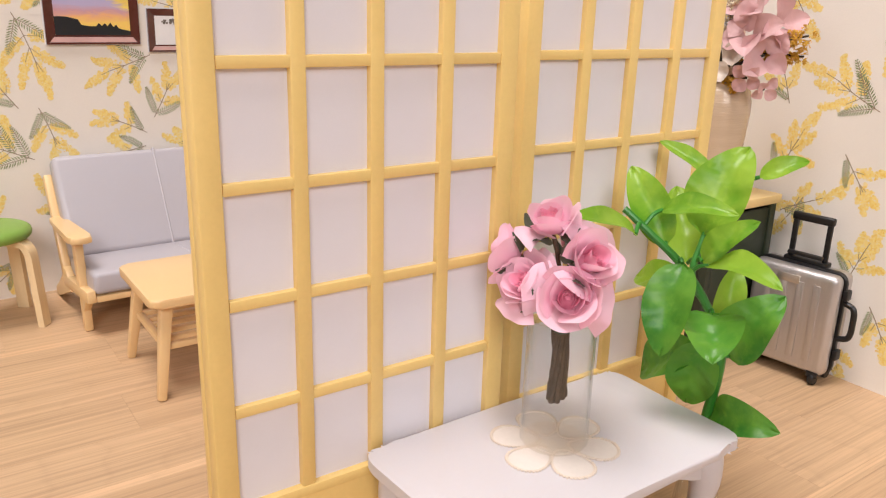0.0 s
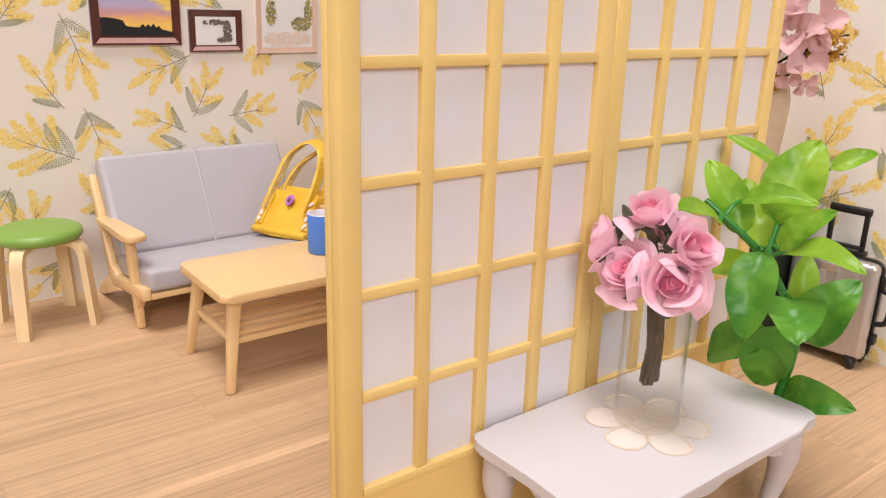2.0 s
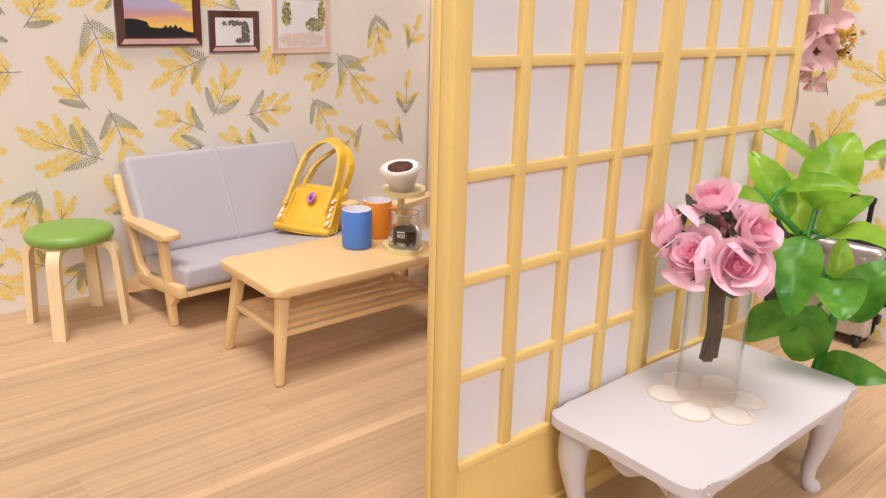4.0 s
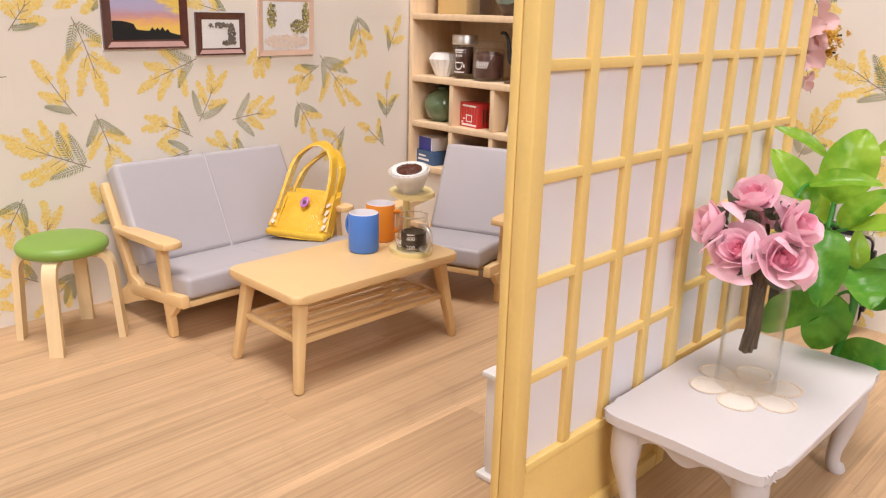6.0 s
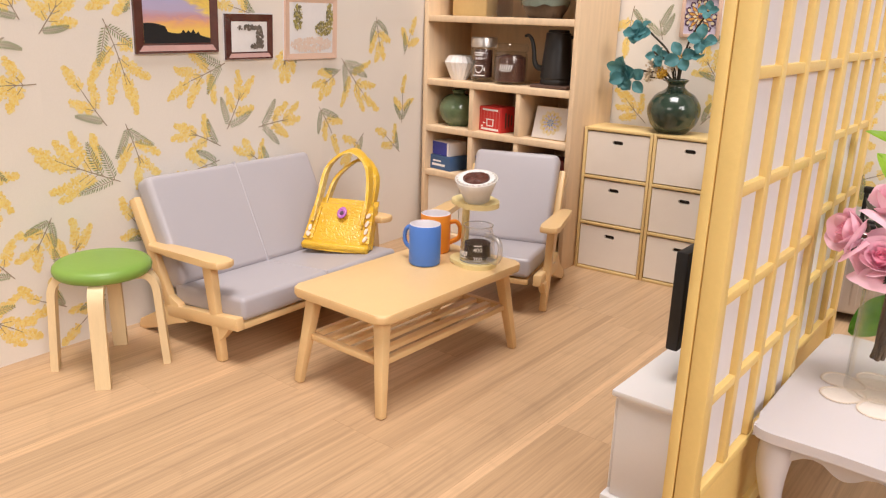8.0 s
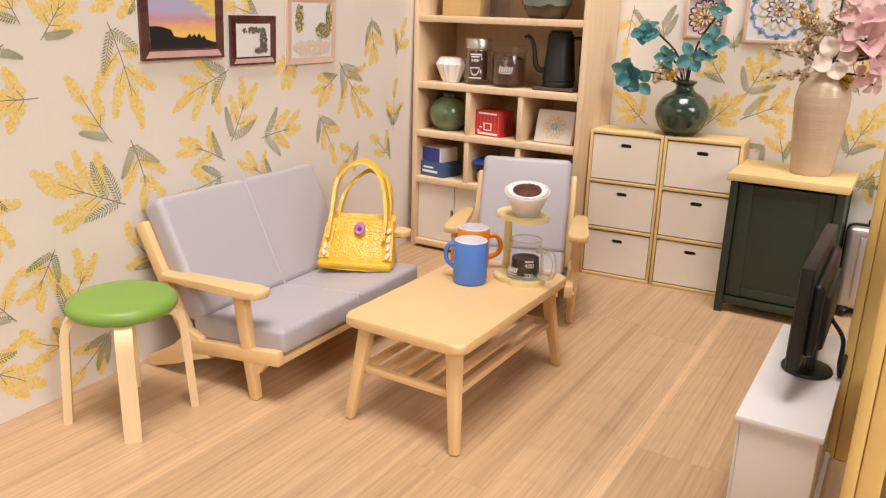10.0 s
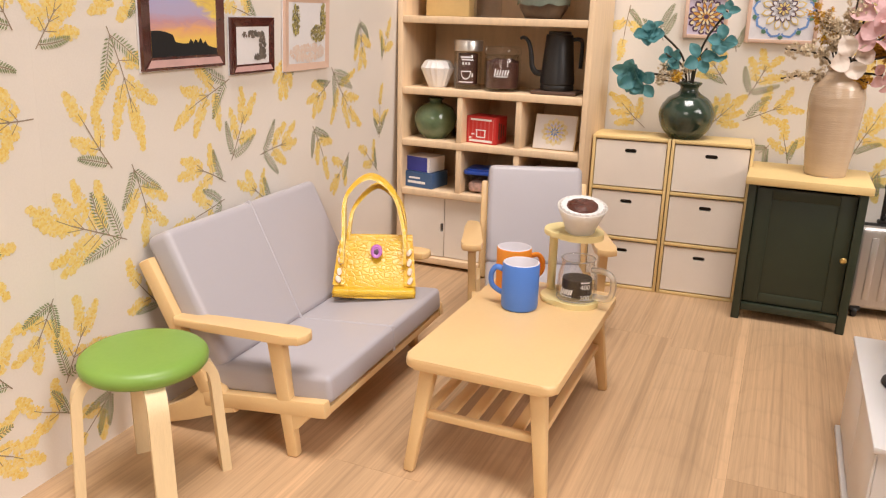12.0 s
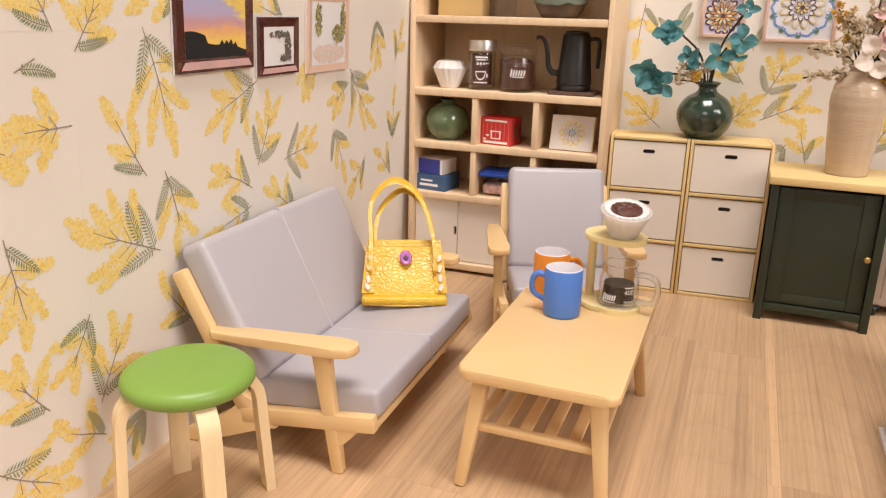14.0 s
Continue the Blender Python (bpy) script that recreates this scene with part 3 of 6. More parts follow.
# ---- television bench and television ----
def tv_bench():
    t = thing("tv_bench", 2.02, 2.015, 0, 0, "plain white glossy television bench beside the screen", "bench")
    w, d, h = 0.96, 0.27, 0.44
    wp = M["bench_white"]
    boxpart("top", (0, 0, h - 0.012), (w, d, 0.024), wp, t, 0.006)
    boxpart("body", (0.0, -0.004, 0.225), (w - 0.03, d - 0.03, 0.402), wp, t, 0.006)
    boxpart("plinth", (0, 0.0, 0.012), (w + 0.01, d + 0.012, 0.024), wp, t, 0.005)
    boxpart("drawer_front", (-0.235, d / 2 - 0.014, 0.225), (0.455, 0.010, 0.36), wp, t, 0.004)
    boxpart("drawer_front", (0.235, d / 2 - 0.014, 0.225), (0.455, 0.010, 0.36), wp, t, 0.004)
    return t


tv_bench()


def television():
    t = thing("television", 2.05, 2.0, 0.44, 0, "black flat television on a round foot", "television")
    k = M["black"]
    bm = B()
    lathe(bm, ((0, 0), (0.085, 0), (0.090, 0.006), (0.087, 0.016), (0.07, 0.024), (0.04, 0.03), (0, 0.032)), 40)
    part("base_plate", bm, k, t)
    boxpart("neck", (0, -0.01, 0.10), (0.11, 0.034, 0.16), k, t, 0.008)
    boxpart("housing", (0, 0.022, 0.309), (0.70, 0.044, 0.357), k, t, 0.008)
    boxpart("back_cover", (0, -0.012, 0.29), (0.58, 0.040, 0.26), k, t, 0.02, seg=3)
    boxpart("back_box", (0, -0.035, 0.26), (0.40, 0.030, 0.20), k, t, 0.012)
    boxpart("screen", (0, 0.0455, 0.309), (0.66, 0.003, 0.317), M["black_gloss"], t, 0)
    return t


M["black_gloss"] = surface("black_glossy_screen", (0.006, 0.006, 0.007), 0.08, 0.1, relief=0)
television()

# ---- printed sprigs on the wallpaper ----
def print_material(name, a, b):
    m, nt, p = node_material(name)
    g = nt.nodes.new("ShaderNodeNewGeometry")
    col = ramp(nt, g.outputs["Random Per Island"], ((0.0, a), (1.0, b)))
    wash = noise_tex(nt, coords(nt), 14.0, 3)
    faded = mix(nt, 0.22, col, (0.80, 0.72, 0.55))
    col = mix(nt, wash, col, faded)
    nt.links.new(col, p.inputs["Base Color"])
    p.inputs["Roughness"].default_value = 0.75
    return m


M["blossom"] = print_material("printed_mimosa_yellow", (0.84, 0.55, 0.07), (0.92, 0.74, 0.24))
M["wash"] = print_material("printed_pale_yellow", (0.88, 0.66, 0.20), (0.87, 0.71, 0.34))
M["frond"] = print_material("printed_leaf_green", (0.15, 0.20, 0.07), (0.30, 0.36, 0.17))
M["stem"] = print_material("printed_stem_brown", (0.26, 0.18, 0.11), (0.30, 0.22, 0.15))


def flat_poly(bm, points, lift, put):
    bm.faces.new([bm.verts.new(put(u, v, lift)) for u, v in points])


def strip(bm, pts, w, lift, put):
    for (a, b), (c, d) in zip(pts, pts[1:]):
        n = math.hypot(c - a, d - b) or 1
        x, y = -(d - b) / n * w / 2, (c - a) / n * w / 2
        flat_poly(bm, ((a + x, b + y), (a - x, b - y), (c - x, d - y), (c + x, d + y)), lift, put)


def frond(bms, u, v, ang, length, put, rng):
    """A fern-like leaf: a midrib with slim paired leaflets that lean towards the tip."""
    bend = rng.uniform(-0.5, 0.5)
    n = 15
    pts = []
    for k in range(n):
        s = k / (n - 1)
        a = ang + bend * (s - 0.3)
        pts.append((u, v))
        u, v = u + math.cos(a) * length / (n - 1), v + math.sin(a) * length / (n - 1)
    strip(bms["stem"], pts, 0.0032, 0.0017, put)
    for k in range(1, n):
        s = k / (n - 1)
        reach = length * 0.165 * (math.sin(math.pi * min(1, 0.16 + s * 0.80)) ** 0.7) + 0.004
        a = ang + bend * (s - 0.3)
        for side in (-1, 1):
            b = a + side * (1.12 - 0.35 * s + rng.uniform(-0.08, 0.08))
            x, y = pts[k]
            tx, ty = x + math.cos(b) * reach, y + math.sin(b) * reach
            wide = 0.0034
            nx, ny = -math.sin(b) * wide, math.cos(b) * wide
            mx, my = x + math.cos(b) * reach * 0.55, y + math.sin(b) * reach * 0.55
            flat_poly(bms["frond"], ((x, y), (mx + nx, my + ny), (tx, ty), (mx - nx, my - ny)), 0.0015, put)


def spray(bms, u, v, ang, length, put, rng):
    """A lance of blossom: a soft pale wash below, small round flowers over it."""
    bend = rng.uniform(-0.5, 0.5)
    n = int(length * 900) + 20
    for k in range(n):
        s = 0.10 + 0.90 * rng.random() ** 0.85
        a = ang + bend * s * 0.5
        wide = 0.0195 * (math.sin(math.pi * (0.16 + 0.80 * s)) ** 0.7) + 0.003
        o = max(-1.15, min(1.15, rng.gauss(0, 0.62))) * wide
        x = u + math.cos(a) * length * s - math.sin(a) * o
        y = v + math.sin(a) * length * s + math.cos(a) * o
        under = k < n * 0.45
        r = rng.uniform(0.006, 0.011) if under else rng.uniform(0.0028, 0.0060)
        t0 = rng.uniform(0, 6.28)
        flat_poly(bms["wash" if under else "blossom"], [(x + r * math.cos(t0 + i * math.tau / 7), y + r * math.sin(t0 + i * math.tau / 7)) for i in range(7)], (0.0007 if under else 0.0010) + 0.0002 * rng.random(), put)


def sprig(bms, u0, v0, u1, v1, side, leaves, sprays, put, rng):
    """A mimosa sprig whose twig starts at (u0, v0) and whose blossom reaches (u1, v1); side: where the first leaf springs."""
    ln, ang = math.hypot(u1 - u0, v1 - v0), math.atan2(v1 - v0, u1 - u0)
    ln = max(0.20, ln)
    bend = rng.uniform(-0.2, 0.2)
    pts, x, y = [], u0, v0
    for k in range(10):
        pts.append((x, y))
        a = ang + bend * (k / 9 - 0.4)
        x, y = x + math.cos(a) * ln * 0.66 / 9, y + math.sin(a) * ln * 0.66 / 9
    strip(bms["stem"], pts if sprays else pts[:6], 0.0046, 0.0013, put)
    for k in range(leaves):
        sd = side if k % 2 == 0 else -side
        frond(bms, *pts[(1, 1, 3)[k % 3]], ang + sd * rng.uniform(0.50, 0.85), max(0.13, min(0.19, ln * 0.48 * rng.uniform(0.9, 1.1))), put, rng)
    sprays += 1 if sprays > 1 else 0
    for k in range(sprays):
        off = (k / (sprays - 1) * 2 - 1) if sprays > 1 else 0.0
        at = pts[int(9 - 4.6 * abs(off))]
        a = ang + off * (0.48 + 0.10 * sprays) * rng.uniform(0.85, 1.1) + rng.uniform(-0.08, 0.08)
        long = max(0.14, min(0.23, ln * (0.46 + 0.02 * abs(off)) * rng.uniform(0.9, 1.15)))
        strip(bms["stem"], [at, (at[0] + math.cos(a) * long * 0.35, at[1] + math.sin(a) * long * 0.35)], 0.0030, 0.0012, put)
        spray(bms, *at, a, long, put, rng)


def print_wall(wall, lists, put, seed):
    bms = {k: B() for k in ("stem", "frond", "wash", "blossom")}
    rng = random.Random(seed)
    for rows in lists:
        for row in rows:
            sprig(bms, *row, put, rng)
    for k, name in (("stem", "stem_print"), ("frond", "leaf_print"), ("wash", "blossom_wash_print"), ("blossom", "blossom_print")):
        tagged(part(name, bms[k], M[k], wall, smooth=0), kind="stuff")


# each sprig: where its twig starts, where its blossom ends, the side of its first leaf, leaves, lances of blossom
NORTH_HIGH = [
    (1.21, 1.09, 1.04, 1.35, 1, 1, 2), (1.23, 1.60, 1.38, 1.18, -1, 2, 5), (1.31, 1.09, 1.42, 0.77, 1, 2, 3), (1.26, 0.80, 0.86, 0.98, -1, 3, 6),
    (1.94, 1.37, 1.60, 1.24, 1, 2, 4), (1.94, 1.00, 2.10, 1.30, 1, 2, 3), (2.17, 0.99, 2.52, 1.03, 1, 2, 3), (1.89, 0.91, 1.60, 1.05, -1, 1, 3),
    (1.47, 1.73, 1.19, 1.68, 1, 1, 2), (0.92, 1.53, 1.06, 1.72, -1, 1, 5), (2.17, 1.62, 1.94, 1.69, -1, 2, 2),
]
NORTH_FAR = [
    (2.87, 1.37, 3.17, 1.03, 1, 3, 4), (2.86, 1.30, 2.64, 1.17, -1, 1, 3), (2.67, 1.07, 2.85, 0.80, 1, 2, 2), (3.10, 0.86, 2.88, 0.66, 1, 1, 3),
    (3.50, 0.68, 3.27, 0.87, -1, 1, 2), (3.51, 0.89, 3.51, 1.20, 1, 2, 2), (3.20, 1.63, 3.27, 1.33, 1, 2, 3), (2.27, 0.71, 2.01, 0.91, -1, 1, 3),
    (1.88, 0.83, 1.58, 0.77, 1, 2, 2), (2.41, 1.49, 2.36, 1.27, 1, 1, 3), (3.51, 1.38, 3.60, 1.57, 1, 1, 2), (1.43, 0.46, 1.26, 0.65, 1, 1, 2),
]
NORTH_LOW = [
    (0.885, 1.31, 0.73, 1.31, 1, 0, 4), (0.69, 1.48, 0.90, 1.58, -1, 1, 0), (0.59, 1.02, 0.65, 0.69, 1, 1, 4), (0.89, 0.68, 0.76, 0.46, -1, 2, 3),
    (0.91, 0.34, 1.07, 0.62, 1, 2, 3), (0.69, 0.42, 0.54, 0.62, 1, 1, 3), (1.13, 0.22, 0.92, 0.04, 1, 3, 2), (0.92, 0.21, 0.77, 0.29, -1, 1, 2),
    (0.47, 0.32, 0.75, 0.10, 1, 1, 4), (0.50, 1.36, 0.67, 1.20, 1, 0, 3), (0.84, 1.59, 0.76, 1.75, 1, 1, 2), (0.30, 0.75, 0.45, 0.52, 1, 2, 3), (0.28, 1.60, 0.42, 1.30, 1, 2, 4),
]
EAST_FAR = [
    (3.52, 1.75, 3.56, 1.45, -1, 1, 2), (3.30, 1.54, 3.39, 1.87, 1, 3, 0), (2.86, 1.49, 2.91, 1.75, 1, 2, 0), (2.89, 1.29, 3.04, 1.49, -1, 1, 3),
    (2.76, 1.23, 2.63, 1.51, 1, 2, 3), (2.77, 1.08, 2.46, 1.23, -1, 1, 3), (3.36, 0.99, 3.56, 1.17, 1, 0, 4), (2.98, 1.02, 2.81, 1.20, -1, 1, 4),
    (2.60, 0.94, 2.73, 0.81, -1, 2, 0), (2.48, 0.84, 2.53, 1.03, 1, 1, 2), (2.14, 0.91, 2.01, 1.22, 1, 2, 4), (2.13, 1.28, 2.21, 1.51, -1, 1, 2),
]
EAST_NEAR = [
    (1.69, 1.29, 2.02, 1.47, 1, 3, 4), (1.81, 1.08, 1.64, 0.84, 1, 1, 3), (1.70, 0.48, 1.61, 0.74, -1, 1, 4), (1.57, 0.40, 1.43, 0.17, 1, 1, 3),
    (1.98, 0.84, 2.08, 0.67, -1, 1, 2), (1.73, 1.63, 1.56, 1.47, 1, 2, 3), (1.75, 0.20, 1.66, 0.04, 1, 0, 2), (2.22, 1.84, 2.07, 1.62, 1, 2, 2),
    (2.09, 0.75, 1.84, 0.88, 1, 1, 2), (1.40, 0.95, 1.30, 1.25, 1, 2, 3),
]
print_wall(wall_north, (NORTH_HIGH, NORTH_FAR, NORTH_LOW), lambda u, v, lift: (u, -lift, v), 3)
print_wall(wall_east, (EAST_FAR, EAST_NEAR), lambda u, v, lift: (WALL_X - 0.0006 - lift, u, v), 8)


# ---- framed pictures ----
M["mahogany"] = surface("mahogany_frame", (0.085, 0.018, 0.014), 0.24, 0.25, 9.0, 60.0, 0.001, coat=0.8)
M["pink_wood"] = surface("pale_pink_wood", (0.70, 0.49, 0.38), 0.5, 0.06)
M["pink_highlight"] = surface("pink_highlight_print", (0.66, 0.42, 0.40), 0.3, 0.12)
M["mount"] = surface("white_mount", (0.80, 0.78, 0.78), 0.8, 0.03)
M["ink"] = surface("black_ink", (0.010, 0.010, 0.012), 0.7, 0.2)


def sunset_paint():
    m, nt, p = node_material("painted_sunset")
    vec = coords(nt)
    sep = nt.nodes.new("ShaderNodeSeparateXYZ")
    nt.links.new(vec, sep.inputs[0])
    wide = nt.nodes.new("ShaderNodeMapping")
    wide.inputs["Scale"].default_value = (1.0, 1.0, 3.4)
    nt.links.new(vec, wide.inputs["Vector"])
    n = noise_tex(nt, wide.outputs[0], 8.0, 5, 0.6, 0.6)

    def lift(x, k, y):
        q = nt.nodes.new("ShaderNodeMath")
        q.operation, q.inputs[1].default_value = "MULTIPLY_ADD", k
        nt.links.new(x, q.inputs[0]), nt.links.new(y, q.inputs[2])
        return q.outputs[0]

    sky = lift(n, 0.08, sep.outputs["Z"])
    col = ramp(nt, sky, ((0.155, (0.92, 0.62, 0.14)), (0.19, (0.84, 0.45, 0.20)), (0.22, (0.60, 0.33, 0.38)), (0.255, (0.50, 0.43, 0.62)), (0.34, (0.44, 0.45, 0.70))))
    cloud = lift(sep.outputs["X"], 0.42, lift(n, 0.16, sep.outputs["Z"]))
    col = mix(nt, ramp(nt, cloud, ((0.34, (0, 0, 0)), (0.38, (1, 1, 1)))), col, ramp(nt, n, ((0.35, (0.70, 0.47, 0.14)), (0.6, (0.92, 0.70, 0.13)))))
    nt.links.new(col, p.inputs["Base Color"])
    p.inputs["Roughness"].default_value = 0.5
    return m


def picture(name, x, z, w, h, border, wood, label, depth=0.018):
    """A framed picture on the sofa wall, its lower left corner at x, z; returns the thing and the size of its opening."""
    t = thing(name, x + w / 2, wall_y(x + w / 2, z) - 0.005, z, WALL_TURN, label, "picture", "pictures on the wall", rx=WALL_LEAN)
    for sx in (-1, 1):
        bm = B()
        out = [(sx * w / 2, 0), (sx * (w / 2 - border), border), (sx * (w / 2 - border), h - border), (sx * w / 2, h)]
        slab(bm, out if sx > 0 else out[::-1], 0, depth)
        for v in bm.verts:                      # the moulding slopes down to the picture
            if v.co.z > 0.01 and abs(v.co.x) < w / 2 - border * 0.5:
                v.co.z = depth * 0.75
        moved(bm, pose(0, 0, 0, 90))
        part("frame_side", bm, wood, t)
    for top in (False, True):
        bm = B()
        z0, z1 = (h, h - border) if top else (0, border)
        out = [(-w / 2, z0), (w / 2, z0), (w / 2 - border, z1), (-w / 2 + border, z1)]
        slab(bm, out[::-1] if top else out, 0, depth)
        for v in bm.verts:
            if v.co.z > 0.01 and border * 0.5 < v.co.y < h - border * 0.5:
                v.co.z = depth * 0.75
        moved(bm, pose(0, 0, 0, 90))
        rail = part("frame_rail", bm, wood, t)
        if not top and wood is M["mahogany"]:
            # a flat pink strip paints the highlight seen along the printed lower rail
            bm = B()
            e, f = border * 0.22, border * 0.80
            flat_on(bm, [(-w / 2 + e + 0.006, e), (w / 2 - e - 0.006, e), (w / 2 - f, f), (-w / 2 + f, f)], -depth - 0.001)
            part("bevel", bm, M["pink_highlight"], rail, "pale pink highlight painted on the lower rail", smooth=0)
    boxpart("paper_edge", (0, -0.0005, h / 2), (w + 0.012, 0.003, h + 0.012), M["mount"], t, 0)
    return t


def flat_on(bm, points, y):
    bm.faces.new([bm.verts.new((u, y, v)) for u, v in points])


def clump(bm, u, v, w, h, n, y, rng, r0=0.004, r1=0.010):
    for _ in range(n):
        a, d = rng.uniform(0, math.tau), math.sqrt(rng.random())
        x, z, r, t0 = u + math.cos(a) * d * w, v + math.sin(a) * d * h, rng.uniform(r0, r1), rng.uniform(0, 6)
        flat_on(bm, [(x + r * rng.uniform(0.5, 1.2) * math.cos(t0 + k), z + r * math.sin(t0 + k)) for k in (0, 1.1, 2.2, 3.3, 4.4, 5.4)], y - 0.0012 * rng.random())


def wall_pictures():
    rng = random.Random(4)
    w, h, b = 0.500, 0.56, 0.050
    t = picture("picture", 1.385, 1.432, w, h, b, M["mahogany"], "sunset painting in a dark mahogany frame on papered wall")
    boxpart("painting", (0, -0.008, h / 2), (w - 2 * b + 0.004, 0.010, h - 2 * b + 0.004), sunset_paint(), t, 0)
    bm = B()
    iw, n = w - 2 * b, 26
    ridge = []
    for k in range(n + 1):
        u = k / n
        z = b + 0.075 - 0.045 * u + 0.006 * math.sin(u * 11) + (0.024 if u < 0.32 else 0.0)
        if 0.52 < u < 0.82 and k % 2:
            z += rng.uniform(0.012, 0.034)
        ridge.append((-iw / 2 + u * iw, z))
    flat_on(bm, [(-iw / 2, b)] + [(iw / 2, b)] + ridge[::-1], -0.0145)
    part("hill_silhouette", bm, M["ink"], t, smooth=0)
    w, h, b = 0.335, 0.245, 0.040
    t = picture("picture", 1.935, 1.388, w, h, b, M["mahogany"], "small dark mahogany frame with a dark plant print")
    boxpart("print", (0, -0.008, h / 2), (w - 2 * b + 0.004, 0.010, h - 2 * b + 0.004), M["mount"], t, 0)
    bm = B()
    clump(bm, 0.0, h / 2 + 0.048, 0.085, 0.012, 60, -0.0145, rng)
    clump(bm, 0.072, h / 2, 0.026, 0.060, 120, -0.0145, rng)
    clump(bm, 0.05, h / 2 - 0.052, 0.05, 0.012, 50, -0.0145, rng)
    part("plant_print", bm, print_material("print_dark_leaves", (0.02, 0.02, 0.02), (0.12, 0.08, 0.07)), t, smooth=0)
    w, h, b = 0.430, 0.365, 0.034
    t = picture("picture", 2.370, 1.375, w, h, b, M["pink_wood"], "pale pink wooden frame with a leafy print")
    boxpart("print", (0, -0.008, h / 2), (w - 2 * b + 0.004, 0.010, h - 2 * b + 0.004), M["mount"], t, 0)
    bm = B()
    clump(bm, 0.0, 0.085, 0.17, 0.042, 260, -0.0140, rng, 0.004, 0.014)
    part("pink_wash", bm, print_material("print_pink_wash", (0.74, 0.55, 0.45), (0.76, 0.66, 0.60)), t, smooth=0)
    bm = B()
    clump(bm, -0.115, 0.245, 0.035, 0.075, 130, -0.0155, rng)
    clump(bm, 0.10, 0.18, 0.075, 0.04, 130, -0.0155, rng)
    clump(bm, 0.15, 0.25, 0.026, 0.08, 110, -0.0155, rng)
    part("leaf_print", bm, print_material("print_olive_leaves", (0.05, 0.045, 0.02), (0.50, 0.42, 0.08)), t, smooth=0)


wall_pictures()


def mandala(bm_list, y0, z0, r, x, rings):
    """Rings of flat petals that face -x, each in its own layer and colour."""
    for k, (inner, outer, n, slim, phase, key) in enumerate(rings):
        bm = bm_list.setdefault(key, B())
        for i in range(n):
            a = math.tau * (i + phase) / n
            half = math.pi / n * slim
            pts = []
            for s, q in ((0, 0), (0.35, -1), (0.7, -0.8), (1, 0), (0.7, 0.8), (0.35, 1)):
                rr = r * (inner + (outer - inner) * s)
                pts.append((rr, a + q * half))
            bm.faces.new([bm.verts.new((x - 0.0022 - 0.0009 * k, y0 + rr * math.cos(b), z0 + rr * math.sin(b))) for rr, b in pts])


M["orange_ink"] = surface("ochre_ink", (0.66, 0.33, 0.07), 0.7, 0.15)
M["violet_ink"] = surface("violet_ink", (0.10, 0.05, 0.10), 0.7, 0.15)
M["blue_ink"] = surface("blue_ink", (0.16, 0.30, 0.62), 0.7, 0.15)
M["yellow_ink"] = surface("yellow_ink", (0.72, 0.56, 0.22), 0.7, 0.1)
M["green_ink"] = surface("green_ink", (0.10, 0.22, 0.14), 0.7, 0.15)
M["lilac_paper"] = surface("lilac_paper", (0.60, 0.54, 0.68), 0.8, 0.08, 14.0)
M["white_paper"] = surface("white_paper", (0.72, 0.71, 0.74), 0.8, 0.06, 14.0)
M["cream_ink"] = surface("cream_ink", (0.78, 0.66, 0.42), 0.7, 0.1)


def mandala_picture(y, z, size, paper, rings, label):
    t = thing("mandala_picture", WALL_X - 0.002, y, z, 0, label, "picture", "mandala pictures")
    b = 0.022
    for s in (-1, 1):
        boxpart("frame_side", (-0.012, s * (size / 2 - b / 2), 0), (0.024, b, size), M["pink_wood"], t, 0.003)
        boxpart("frame_rail", (-0.012, 0, s * (size / 2 - b / 2)), (0.024, size - 2 * b - 0.002, b), M["pink_wood"], t, 0.003)
    boxpart("sheet", (-0.007, 0, 0), (0.010, size - 2 * b, size - 2 * b), paper, t, 0)
    bms = {}
    mandala(bms, 0, 0, size * 0.44, -0.012, rings)
    for key, bm in bms.items():
        part("mandala_petals", bm, M[key], t, smooth=0)
    return t


DARK_RINGS = ((0.70, 1.0, 14, 0.95, 0.0, "violet_ink"), (0.66, 0.90, 14, 0.55, 0.0, "cream_ink"), (0.0, 0.82, 12, 0.95, 0.5, "violet_ink"), (0.25, 0.74, 12, 0.62, 0.5, "orange_ink"), (0.0, 0.55, 10, 0.9, 0.0, "violet_ink"), (0.10, 0.48, 10, 0.7, 0.0, "cream_ink"), (0.0, 0.28, 8, 0.9, 0.0, "orange_ink"), (0.0, 0.15, 8, 1.0, 0.0, "violet_ink"))
BLUE_RINGS = ((0.72, 1.0, 10, 0.98, 0.0, "blue_ink"), (0.70, 0.92, 10, 0.80, 0.0, "white_paper"), (0.86, 1.02, 10, 0.3, 0.5, "green_ink"), (0.35, 0.72, 12, 0.8, 0.5, "yellow_ink"), (0.38, 0.66, 12, 0.55, 0.5, "white_paper"), (0.26, 0.46, 12, 0.95, 0.0, "violet_ink"), (0.26, 0.42, 12, 0.65, 0.0, "white_paper"), (0.0, 0.26, 8, 1.0, 0.0, "violet_ink"), (0.06, 0.22, 8, 0.7, 0.0, "yellow_ink"))
mandala_picture(3.055, 1.690, 0.255, M["lilac_paper"], DARK_RINGS, "ochre and violet mandala in a thin pink frame")
mandala_picture(2.625, 1.745, 0.395, M["white_paper"], BLUE_RINGS, "blue and yellow mandala in a thin pink frame")

# ---- on the coffee table ----
TABLE_Z = 0.473


